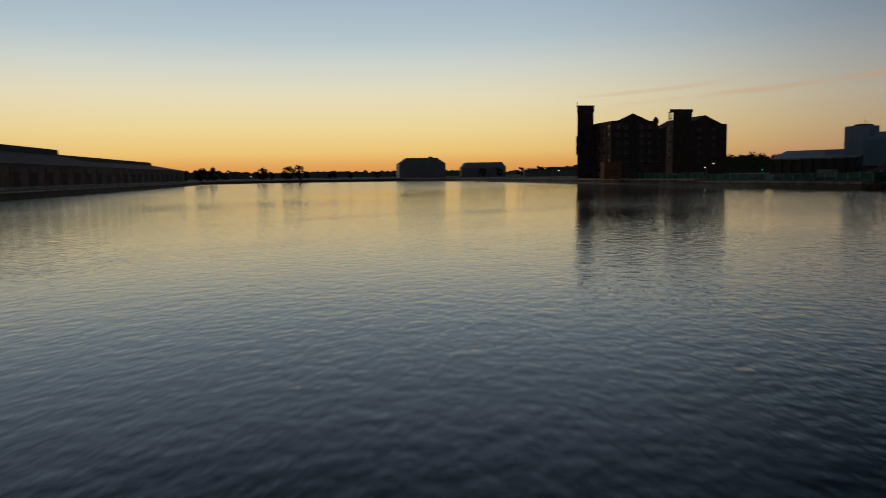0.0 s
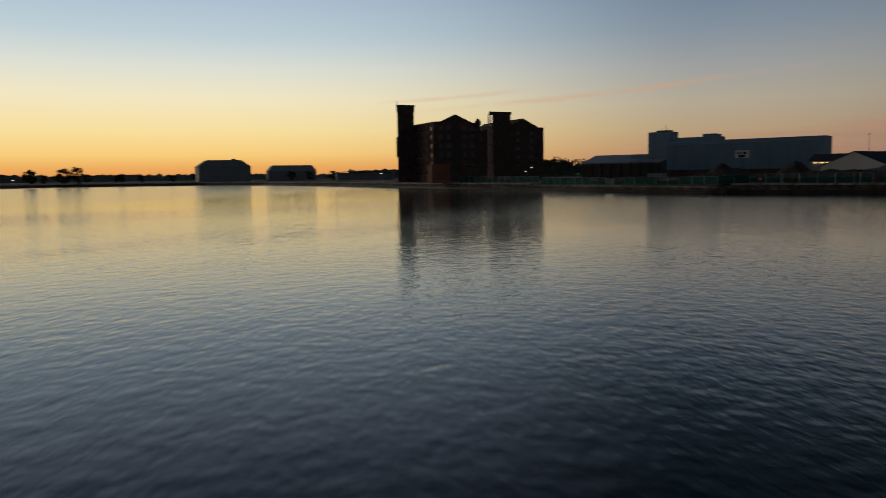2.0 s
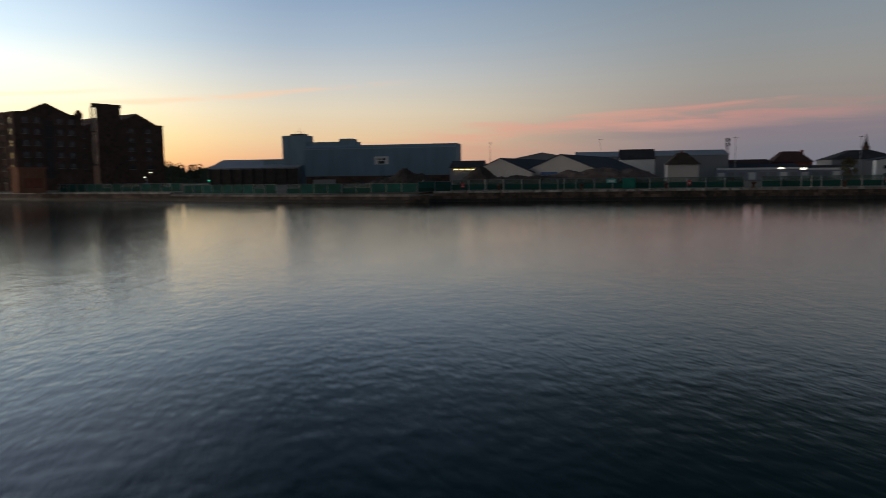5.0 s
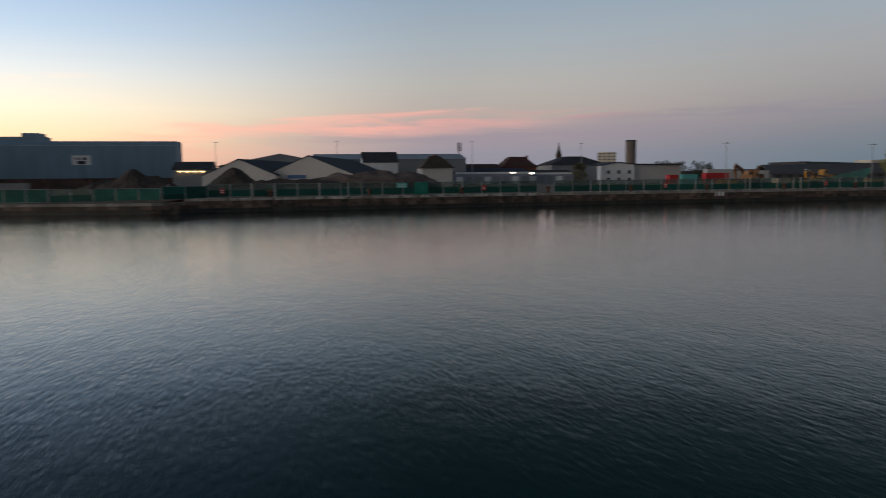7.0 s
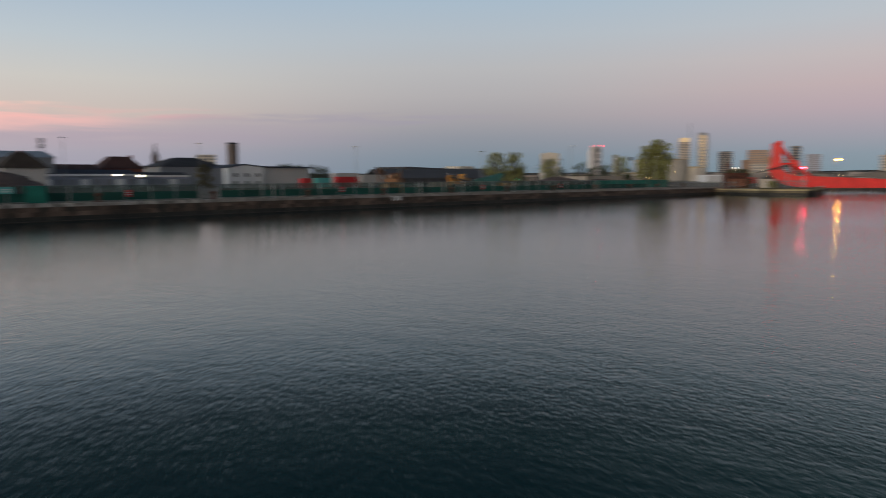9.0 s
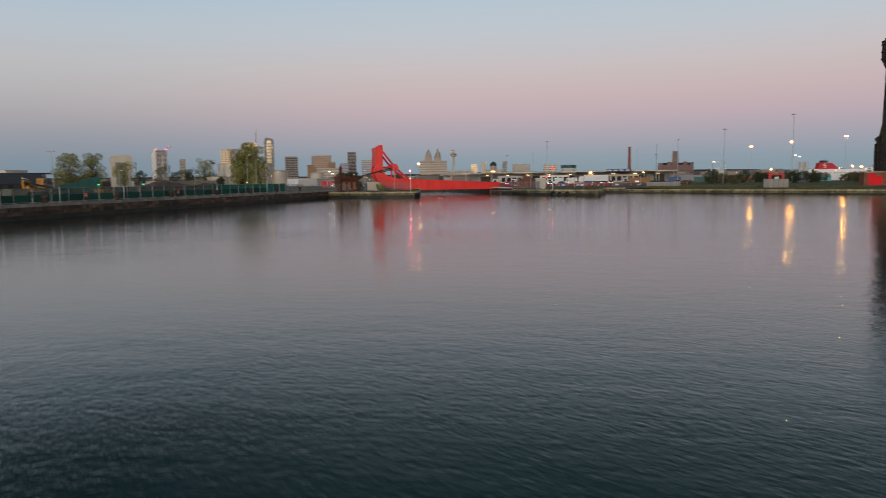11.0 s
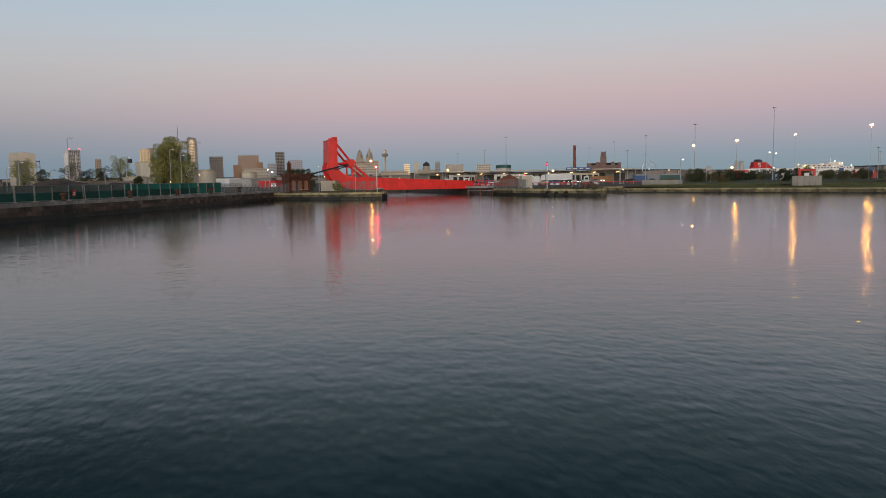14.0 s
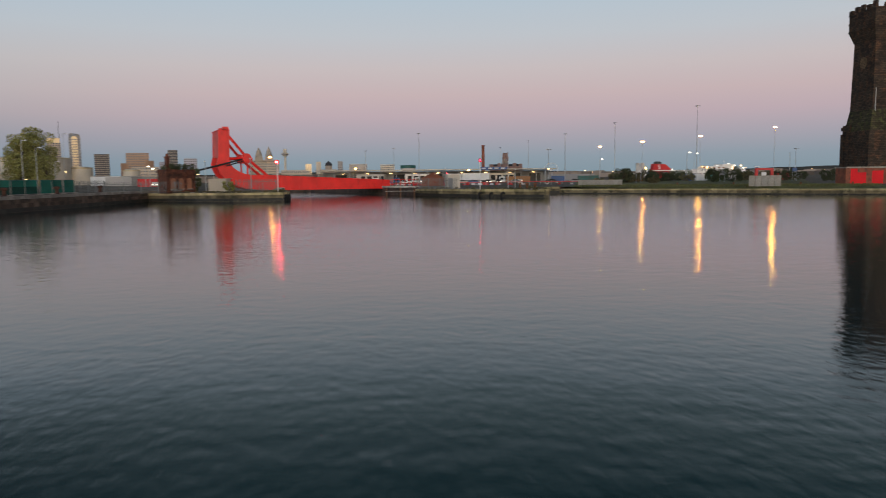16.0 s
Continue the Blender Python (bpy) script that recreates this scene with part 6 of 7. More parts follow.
# ---- ferry terminal ----
def terminal():
    t = thing("ferry_terminal", "long low pale ferry terminal with a flat canopy", "terminal", pose(0, 0, LOW))
    part("canopy", box(blank(), 350, 372, -104, 14, 6.0, 6.45), CREAM, t)
    for k in range(16):
        part("column", tube(blank(), (351, 12 - 7.6 * k, 0), (351, 12 - 7.6 * k, 6.0), 0.16, n=8), GREY_POLE, t)
    part("wall", box(blank(), 364, 386, -102, 12, 0, 5.6), GREY_CLAD, t)
    part("fascia", box(blank(), 348.6, 349.4, -80, -67, 6.0, 7.3), BLUE_PLAIN, t, "deep blue fascia with white lettering")
    bm = blank()
    for k in range(4):
        box(bm, 348.5, 348.6, -78.8 + 3.1 * k, -76.9 + 3.1 * k, 6.4, 6.95)
    part("lettering", bm, WHITE, t)
    # glazed halls, and dark plates that stand for shade in the open bays
    for y0, y1, paint in ((-84, -66, CREAM), (-46, -30, WHITE), (-20, -6, PALE_CLAD)):
        hall = part("hall", box(blank(), 354, 363, y0, y1, 0, 4.4), paint, t)
        for k in range(int((y1 - y0) / 3)):
            part("window", box(blank(), 353.9, 354, y0 + 3 * k + 0.4, y0 + 3 * k + 2.6, 1.0, 3.4), WINDOW, hall)
    for k in range(11):
        y = -98 + 9.8 * k
        part("doorway", box(blank(), 363.8, 364, y, y + 5.6, 0, 4.2), DARK_STEEL, t, "loading doorway drawn as a dark plate for its inner shade")
    bm = blank()
    for k in range(9):
        box(bm, 363.6, 363.8, -95 + 12 * k, -93.6 + 12 * k, 4.7, 4.84)
    part("strip_light", bm, LAMP_WARM, t, "lit strip lights under the canopy")
    for k in range(9):
        booth = part("booth", box(blank(), 340, 342.2, -88 + 10 * k, -85.6 + 10 * k, 0, 2.6), WHITE if k % 3 else BLUE_PLAIN, t, "small check-in booth")
        part("booth_window", box(blank(), 339.94, 340, -87.6 + 10 * k, -86.0 + 10 * k, 1.1, 2.1), WINDOW, booth)


terminal()
crate_box("road_hut", "white gatehouse with a lit window", 300, -45, 5, 4, 3.0, WHITE, LOW - GZ, "gatehouses")
crate_box("road_hut", "white gatehouse with a lit window", 290, -52, 4, 4, 3.0, WHITE, LOW - GZ, "gatehouses")
crate_box("warehouse", "dark grey clad terminal warehouse", 430, -122, 40, 26, 3.6, GREY_CLAD, LOW - GZ, "terminal sheds")
crate_box("container", "blue steel shipping container at the terminal", 318, -100, 2.5, 6, 2.6, BLUE_PLAIN, LOW - GZ, "terminal containers")
for x, y, w, d, h, paint, label in ((319.6, -197.8, 2.5, 9, 2.9, RED_PLAIN, "red steel shipping container at the terminal"), (293.0, -149.5, 2.5, 4, 2.5, BLUE_PLAIN, "blue steel shipping container at the terminal"),
                                     (297.0, -155.5, 2.5, 5, 2.4, WHITE, "white steel shipping container at the terminal"), (300.0, -163.0, 2.5, 5, 2.4, CYAN, "pale blue steel shipping container at the terminal"),
                                     (326.0, -206.0, 2.5, 8, 2.6, GREY_CLAD, "grey steel shipping container at the terminal"), (316.0, -132.0, 2.5, 10, 2.6, ORANGE, "rust-orange steel shipping container at the terminal"),
                                     (336.0, -84.0, 2.5, 11, 2.6, ORANGE, "rust-orange steel shipping container at the terminal"), (330.0, -178.0, 2.5, 12, 2.8, WHITE, "white steel shipping container at the terminal")):
    crate_box("container", label, x, y, w, d, h, paint, LOW - GZ, "terminal containers")
t = thing("totem_sign", "tall blue totem sign with a white head", "sign", pose(307.7, -183.3, LOW))
part("panel", box(blank(), -0.15, 0.15, -0.9, 0.9, 0.2, 4.6), BLUE_PLAIN, t)
part("head", box(blank(), -0.17, 0.17, -0.92, 0.92, 4.6, 5.8), WHITE, t, "white sign head")
part("plinth", box(blank(), -0.35, 0.35, -1.1, 1.1, 0.0, 0.2), CONCRETE, t)
part("lettering", box(blank(), -0.19, -0.17, -0.6, 0.6, 5.0, 5.4), BLUE_PLAIN, t)
crate_box("container", "green steel shipping container at the terminal", 322, -114, 2.5, 9, 2.6, TEAL, LOW - GZ, "terminal containers")


# ---- lamps ----
def high_mast(x, y, top, lit, label, base=LOW):
    t = thing("high_mast_lamp", label, "lamp mast", pose(x, y, base), "high-mast lamps round the dock")
    h = top - base
    part("mast", tube(blank(), (0, 0, 0), (0, 0, h), 0.15, 0.07, 10), GREY_POLE, t)
    part("crown_ring", lathe(blank(), [(0.5, h - 0.08), (0.55, h), (0.5, h + 0.1)], 12), GREY_POLE, t)
    if lit:
        for k in range(4):
            a = math.pi / 4 + k * math.pi / 2
            part("lantern", lathe(blank(), [(0.28, h - 0.8), (0.5, h - 0.5), (0.36, h - 0.1)], 10, 0.55 * math.cos(a), 0.55 * math.sin(a)), LAMP_ORANGE, t, "lit orange sodium lantern")
    else:
        for k in range(3):
            a = k * 2 * math.pi / 3
            part("lantern", box(blank(), 0.9 * math.cos(a) - 0.22, 0.9 * math.cos(a) + 0.22, 0.9 * math.sin(a) - 0.22, 0.9 * math.sin(a) + 0.22, h - 0.22, h - 0.08), GREY_POLE, t)


for x, y, z in ((675, -194, 31.5), (596, -212, 31.9), (506, -228, 31.1), (430, -245.5, 32.0)):
    high_mast(x, y, z, True, "tall mast with glowing orange sodium lanterns")
for x, y, z in ((260, -141, 28.5), (302, -39, 22.3), (391, -22, 19.8), (472, -86, 23.2), (391, -95, 23.2), (271, -89, 14.0), (300, -100, 21.4), (297, -120, 25.5), (370, -9, 18.0), (277, -185, 13.5), (341, -213, 13.7)):
    high_mast(x, y, z, False, "tall slim unlit lamp mast")
for x, y, z in ((-41, 217, 21.5), (-93, 216, 20.9), (12, 179, 19.3), (54, 165, 17.9), (81, 106, 15.3), (114, 80, 13.7)):
    high_mast(x, y, z, False, "tall slim unlit lamp mast", GZ)


def street_lamp(x, y, top, lamp, label, base=LOW, arm=1.0):
    t = thing("street_lamp", label, "street lamp", pose(x, y, base), "street lamps")
    h = top - base
    part("pole", tube(blank(), (0, 0, 0), (0, 0, h), 0.12, 0.08, 8), GREY_POLE, t)
    part("arm", tube(blank(), (0, 0, h), (0, -arm, h + 0.12), 0.06, n=6), GREY_POLE, t)
    part("lantern", lathe(blank(), [(0.12, h - 0.05), (0.32, h + 0.02), (0.28, h + 0.2), (0.1, h + 0.26)], 10, 0, -arm), lamp, t)


for x, y, z, lamp, label in ((225, 6, 10.6, LAMP_ORANGE, "street lamp glowing orange"), (300, -11.5, 7.8, LAMP_ORANGE, "street lamp glowing orange"), (303, -59, 6.7, LAMP_ORANGE, "street lamp glowing orange"),
                             (381, -155, 7.6, LAMP_ORANGE, "street lamp glowing orange"), (280, -147, 12.0, LAMP_WHITE, "street lamp glowing white"), (290, -147.5, 12.8, LAMP_WHITE, "street lamp glowing white"),
                             (307, -116, 10.8, LAMP_WHITE, "street lamp glowing white"), (221, -81, 6.0, LAMP_WARM, "small post lamp glowing warm")):
    street_lamp(x, y, z, lamp, label)
for x, y, z in ((126, 52, 14.6), (225, 70, 18.7), (168, 50, 13.5), (169.5, 47.5, 11.8), (154, 55, 11.0), (131, 72, 8.3), (136, 64, 7.5), (152, 60, 7.0), (186, 52, 9.0), (120, 60, 9.0)):
    street_lamp(x, y, z, WHITE, "grey unlit road lamp post", GZ)
for x, y, z in ((200, 33, 7.0), (214, 40, 8.0), (236, 38, 7.0), (247, 30, 6.5)):
    street_lamp(x, y, z, LAMP_WHITE, "road lamp glowing white", GZ)


def traffic_light(x, y, lamp, label):
    t = thing("traffic_light", label, "traffic light", pose(x, y, LOW), "traffic lights by the bridge road")
    part("pole", tube(blank(), (0, 0, 0), (0, 0, 3.2), 0.07, n=8), GREY_POLE, t)
    part("head", box(blank(), -0.15, 0.15, -0.18, 0.18, 2.5, 3.5), DARK_STEEL, t)
    part("lens", tube(blank(), (-0.2, 0, 3.25 if lamp is LAMP_RED_DIM else 2.75), (-0.14, 0, 3.25 if lamp is LAMP_RED_DIM else 2.75), 0.15, n=10), lamp, t)


traffic_light(176.0, -50.6, LAMP_RED_DIM, "traffic light showing red")
traffic_light(184.0, -53.0, LAMP_GREEN, "traffic light showing green")
traffic_light(131.0, 79.0, LAMP_GREEN, "traffic light showing green")
traffic_light(148.0, 76.0, LAMP_GREEN, "traffic light showing green")


def road_sign(x, y, h, w, board, label, base=LOW):
    t = thing("road_sign", label, "sign", pose(x, y, base), "road signs on the bank")
    for yy in (-w / 2, w / 2):
        part("leg", tube(blank(), (0, yy, 0), (0, yy, h), 0.05, n=6), GREY_POLE, t)
    part("board", box(blank(), -0.1, -0.05, -w / 2 - 0.1, w / 2 + 0.1, h - 1.3, h), board, t)


road_sign(214, -108, 5.2, 1.4, PALE_CLAD, "tall two-legged road sign seen from behind")
road_sign(222, -136, 3.4, 1.6, GREY_CLAD, "grey road sign board on two legs")
road_sign(242, -168, 4.4, 1.4, BLUE_PLAIN, "blue road sign board on two legs")
road_sign(236, -60, 3.0, 2.0, WHITE, "white road sign board on two legs")


# ---- hydraulic tower ----
def hydraulic_tower():
    t = thing("hydraulic_tower", "ruined soot-black battlemented stone hydraulic tower", "tower", pose(158.6, -146.3, LOW, 0, 0, 1.6))
    def taper(bm, w0, w1, z0, z1):
        lo = [bm.verts.new((sx_ * w0, sy_ * w0, z0)) for sx_, sy_ in ((-1, -1), (1, -1), (1, 1), (-1, 1))]
        hi = [bm.verts.new((sx_ * w1, sy_ * w1, z1)) for sx_, sy_ in ((-1, -1), (1, -1), (1, 1), (-1, 1))]
        bm.faces.new(lo[::-1])
        bm.faces.new(hi)
        for k in range(4):
            bm.faces.new((lo[k], lo[(k + 1) % 4], hi[(k + 1) % 4], hi[k]))
    bm = blank()
    taper(bm, 4.45, 3.9, 0, 31.2)
    part("shaft", bm, TOWER_STONE, t)
    bm = blank()
    taper(bm, 3.95, 4.8, 30.8, 33.4)
    taper(bm, 4.8, 4.8, 33.4, 37.4)
    part("crown", bm, TOWER_STONE, t)
    for side in range(4):
        for k in range(1 if side in (1, 3) else 0, 4 if side in (1, 3) else 5):
            c = -4.3 + 2.15 * k
            x0, x1, y0, y1 = {0: (c - .6, c + .6, -4.85, -4.3), 1: (4.3, 4.85, c - .6, c + .6), 2: (c - .6, c + .6, 4.3, 4.85), 3: (-4.85, -4.3, c - .6, c + .6)}[side]
            part("merlon", box(blank(), x0, x1, y0, y1, 37.4, 38.7 - (0.4 if (k + side) % 3 == 0 else 0)), TOWER_STONE, t)
    bm = blank()
    for z in (33.4, 35.2, 37.1):
        taper(bm, 4.92, 4.92, z, z + 0.3)
    part("moulding", bm, TOWER_STONE, t)
    for z in (26.3,):
        for turn in range(4):
            bm = blank()
            c, s = math.cos(turn * math.pi / 2), math.sin(turn * math.pi / 2)
            ring = []
            for q, off in ((3.9, 0), (4.12, 1)):
                ring.append([bm.verts.new((c * (-q) - s * 1.25 * math.cos(a), s * (-q) + c * 1.25 * math.cos(a), z + 1.25 * math.sin(a))) for a in [2 * math.pi * k / 20 for k in range(20)]])
            bm.faces.new(ring[1])
            for k in range(20):
                bm.faces.new((ring[0][k], ring[0][(k + 1) % 20], ring[1][(k + 1) % 20], ring[1][k]))
            bmesh.ops.recalc_face_normals(bm, faces=bm.faces)
            part("roundel", bm, TOWER_PALE, t, "pale round stone roundel")
    # lower stage with corner buttresses
    bm = blank()
    box(bm, -4.9, 4.9, -4.9, 4.9, 0, 11.5)
    for sx_ in (-1, 1):
        for sy_ in (-1, 1):
            taper_at = [(sx_ * 4.8, sy_ * 4.8)]
            for cx, cy in taper_at:
                box(bm, cx - 0.6, cx + 0.6, cy - 0.6, cy + 0.6, 0, 11.0)
    part("lower_stage", bm, TOWER_STONE, t)
    bm = blank()
    lo = [bm.verts.new(p) for p in ((-4.9, -4.9, 11.5), (4.9, -4.9, 11.5), (4.9, 4.9, 11.5), (-4.9, 4.9, 11.5))]
    hi = [bm.verts.new(p) for p in ((-4.2, -4.2, 16.0), (4.2, -4.2, 16.0), (4.2, 4.2, 16.0), (-4.2, 4.2, 16.0))]
    for k in range(4):
        bm.faces.new((lo[k], lo[(k + 1) % 4], hi[(k + 1) % 4], hi[k]))
    part("broach", bm, TOWER_MOSS, t, "mossy sloping stone shoulders")
    # turret at the far corner, slit windows, ledges and a downpipe
    bm = blank()
    box(bm, 2.4, 5.1, 2.4, 5.1, 0, 13.0)
    box(bm, 2.2, 5.35, 2.2, 5.35, 11.8, 12.6)
    part("corner_turret", bm, TOWER_STONE, t)
    # slits are uncut: dark blocks on the stone give the shade within
    for z0, z1, y0, y1 in ((22.6, 24.4, -0.5, 0.5), (34.0, 35.0, -1.9, -0.9), (34.0, 35.0, 0.9, 1.9)):
        part("slit_window", box(blank(), -4.95 if z0 > 30 else -4.15, -3.9, y0, y1, z0, z1), DARK_STEEL, t, "slit window drawn as a dark block for its inner shade")
    part("balcony", box(blank(), -4.6, -3.9, -1.8, 1.8, 22.0, 22.4), TOWER_PALE, t, "pale stone balcony sill")
    part("downpipe", tube(blank(), (-4.3, 3.7, 10.0), (-4.1, 3.5, 20.5), 0.09, n=6), GREY_POLE, t, "pale vertical downpipe")
    for z in (5.0, 9.2):
        part("ledge", box(blank(), -5.1, 5.1, -5.1, 5.1, z, z + 0.3), TOWER_STONE, t)
    return t


hydraulic_tower()


RED_BOARD = surface("bright_red_boards", (0.72, 0.012, 0.02), 0.85, vary=0.12, scale=1.5, bump=0.05)


def engine_house():
    t = thing("engine_house", "low red-brick engine house with red-painted doors", "engine house", pose(0, 0, LOW))
    part("wall", box(blank(), 148.6, 152.6, -172.0, -134.0, 0, 3.3), BRICK_RED, t)
    part("parapet", box(blank(), 148.4, 152.8, -172.2, -133.8, 3.3, 3.6), CONCRETE, t)
    for y0, y1, high in ((-136.4, -135.0, 3.2), (-138.2, -136.42, 2.4), (-141.8, -139.5, 2.75)):
        d = part("door", box(blank(), 148.5, 148.62, y0, y1, 0.05, high), RED_BOARD, t, "bright red boarded doorway")
        for k in range(1, 4):
            y = y0 + (y1 - y0) * k / 4
            part("batten", box(blank(), 148.47, 148.5, y - 0.04, y + 0.04, 0.05, high), RED_BOARD, d)
    part("door", box(blank(), 148.5, 148.62, -149.8, -148.2, 0, 2.6), DARK_STEEL, t, "grey steel door")
    part("notice", box(blank(), 148.5, 148.6, -152.4, -151.6, 2.2, 2.8), WHITE, t)
    bm = blank()
    extrude(bm, [(-158.0, 0), (-178.0, 0), (-178.0, 9.0), (-168.0, 12.0), (-158.0, 9.0)], 153.2, 180.0, "x")
    part("rear_hall", bm, BRICK_MILL, t, "roofless dark-brick hall behind")


engine_house()


# ---- far skyline ----
def tower_block(name, label, x, y, w, d, top, wall, floors=12, columns=5, category="tower block", glass=HAZED_WIN):
    """A far building that faces the docks, with rows of windows set proud on its front."""
    yaw = math.degrees(math.atan2(y + 62.0, x + 42.0)) - 90
    t = thing(name, label, category, pose(x, y, GZ, 0, 0, yaw))
    part("wall", box(blank(), -w / 2, w / 2, 0, d, 0, top - GZ), wall, t)
    if floors:
        bm = blank()
        fh, cw = (top - GZ) / floors, w / columns
        for f in range(1, floors):
            for c in range(columns):
                box(bm, -w / 2 + cw * (c + 0.2), -w / 2 + cw * (c + 0.8), -0.25, 0.0, fh * (f + 0.25), fh * (f + 0.75))
        part("glazing", bm, glass, t)["kind"] = "stuff"
    return t


t = tower_block("silo_tower", "pale concrete grain silo tower with a barrel roof", 349.2, 237.7, 13.2, 13, 21.6, CREAM, 0, 0, "silo")
part("roof", extrude(blank(), [(-6.6, 19.65), (6.6, 19.65), (5.6, 20.3), (0, 20.9), (-5.6, 20.3)], 0, 13, "y"), CREAM, t)
part("front_panel", box(blank(), -3.6, 3.2, -0.2, 0.0, 2.0, 16.0), GREY_CLAD, t, "grey recessed front panel")
for k in range(4):
    part("landing", box(blank(), 6.6, 8.8, 2, 6, 6.0 + 3.2 * k, 6.3 + 3.2 * k), DARK_STEEL, t)
part("stair_post", tube(blank(), (8.6, 2.2, 0), (8.6, 2.2, 16.2), 0.16, n=6), DARK_STEEL, t)
t = tower_block("tower_block", "slim white and dark glass residential tower with red lamps", 2423, 1647, 42, 40, 130, HAZED_WIN, 26, 7, glass=PALE_CLAD)
part("fin", extrude(blank(), [(-32, 0), (-16, 0), (-16, 134), (-24, 128), (-32, 110)], -6, 34, "y"), WHITE, t, "white slanted fin wall")
part("fin", box(blank(), 4, 9, -1.2, 0, 0, 112), PALE_CLAD, t)
for x in (-16, 20):
    part("warning_lamp", box(blank(), x - 2, x + 2, 0, 4, 130, 133.5), LAMP_RED_DIM, t, "red warning lamp")
tower_block("tower_block", "small pale slab tower of flats", 2133, 1362, 19, 20, 84, GREY_STONE, 16, 4)
tower_block("tower_block", "warm pale curved tower", 1254, 689, 17, 20, 68.6, GLOW_GOLD_CLAD, 16, 3)
t = tower_block("tower_block", "tall pale tower, its top coloured for golden light", 1985, 1022, 34, 30, 112, GREY_STONE, 22, 5)
# the top's golden light is in its colour
part("crown", box(blank(), -15, 15, 0, 28, 110, 122), GLOW_GOLD_CLAD, t, "top storeys coloured gold for the western glow")
t = tower_block("tower_block", "tallest grey glass tower, its front coloured as gold-lit", 2320, 1135, 34, 28, 146, GREY_CLAD, 30, 5, glass=HAZED_WIN)
# a strip whose colour stands for the sunset mirrored in the glass
part("glow_front", extrude(blank(), [(-8, 0), (8, 0), (8, 140), (3, 148), (-5, 148), (-8, 142)], -1.2, 0.4, "y"), GLOW_GOLD_CLAD, t, "curved front coloured gold for the western glow")
bm = blank()
for k in range(26):
    box(bm, -8.2, 8.2, -1.5, -1.1, 6 + 5.2 * k, 7.6 + 5.2 * k)
for x in (-4.2, 0.0, 4.2):
    box(bm, x - 0.5, x + 0.5, -1.6, -1.1, 2, 140)
part("mullions", bm, HAZED_WIN, t)["kind"] = "stuff"
part("crown", extrude(blank(), [(-17, 144), (17, 144), (14, 154), (-10, 158), (-15, 154)], 2, 26, "y"), GREY_CLAD, t)
tower_block("tower_block", "dark grey concrete slab tower", 1947, 874, 37, 25, 77.5, DARK_CLAD, 14, 7, glass=GREY_STONE)
tower_block("office_ziggurat", "stepped brown-brick office block", 1707, 676, 50, 40, 69.9, BROWN_STONE, 12, 10)
tower_block("office_block", "pale low office building of stone", 1343, 508, 47, 30, 30, GREY_STONE, 5, 10)
tower_block("tower_block", "blue-grey glass office tower downtown", 2103, 768, 26, 24, 59, DULL_BLUE, 12, 4)
tower_block("tower_block", "speckled grey tower with a stepped top", 2205, 780, 28, 26, 97, DARK_CLAD, 20, 6, glass=GREY_STONE)
tower_block("tower_block", "grey glass office tower", 2033, 666, 35, 25, 66, DULL_BLUE, 12, 6)
tower_block("waterfront_palace", "pale stone waterfront office palace", 1904, 427, 76, 60, 55.5, GREY_STONE, 8, 14)
tower_block("stone_warehouse", "long pale stone museum block", 1424, 246, 56, 30, 22, GREY_STONE, 3, 14)
tower_block("glass_block", "dark glass wedge block", 1744, 161, 43, 30, 38.9, HAZED_WIN, 0)
tower_block("office_block", "cream stepped office block", 1851, 99, 36, 25, 39.6, CREAM, 7, 8)
t = tower_block("cathedral", "dark red sandstone cathedral with a tall square tower", 3147, -309, 143, 60, 52.0, SANDSTONE_FAR, 0, category="cathedral")
for x0, x1, top in ((-70, -52, 58), (-34, -18, 63), (30, 46, 63), (58, 71, 60)):
    part("transept", box(blank(), x0, x1, -3, 60, 0, top), SANDSTONE_FAR, t)
part("nave_roof", extrude(blank(), [(8, 50), (52, 50), (30, 59)], -143 / 2, 143 / 2, "x"), SLATE, t)
part("tower", box(blank(), -15, 11, -6, 21, 0, 88), SANDSTONE_FAR, t)
part("tower_top", extrude(blank(), [(-14, 88), (10, 88), (8.4, 106), (-12.4, 106)], -5, 20, "y"), SANDSTONE_FAR, t)
for x in (-12, 8):
    for y in (-4, 19):
        part("pinnacle", lathe(blank(), [(1.4, 102), (1.4, 107), (0.2, 109)], 8, x, y), SANDSTONE_FAR, t)
for k in range(3):
    part("belfry_window", box(blank(), -11.5 + 7.2 * k, -7.9 + 7.2 * k, -6.3, -6.0, 60, 82), HAZED_WIN, t)
bm = lathe(blank(), [(1.6, 0), (1.15, 28.8), (1.45, 29.0), (1.45, 29.9)], 16)
solid("brick_chimney", bm, BRICK_RED, "tall tapering red-brick chimney", "chimney", pose(635, -83, GZ))


def landmark(x, y):
    return pose(x, y, GZ, 0, 0, math.degrees(math.atan2(y + 62.0, x + 42.0)) - 90)


# twin clock turrets of the waterfront palace
for x, y, top in ((1901, 440, 86.5), (1908, 415, 89.3)):
    t = thing("clock_turret", "domed stone clock turret on the palace roof", "turret", landmark(x, y), "clock turrets of the palace")
    part("base", box(blank(), -10, 10, -8, 8, 50, 62), GREY_STONE, t)
    part("drum", lathe(blank(), [(8.6, 62), (8.6, 69), (6.6, 70), (6.4, 76), (4.6, 78)], 12), GREY_STONE, t)
    part("dome", lathe(blank(), [(4.6, 78), (3.6, 80.5), (1.4, top - 3.5), (1.0, top - 2), (0.3, top)], 10), GREY_STONE, t)
t = thing("beacon_tower", "slender concrete observation tower with a round head", "tower", landmark(2449, 492))
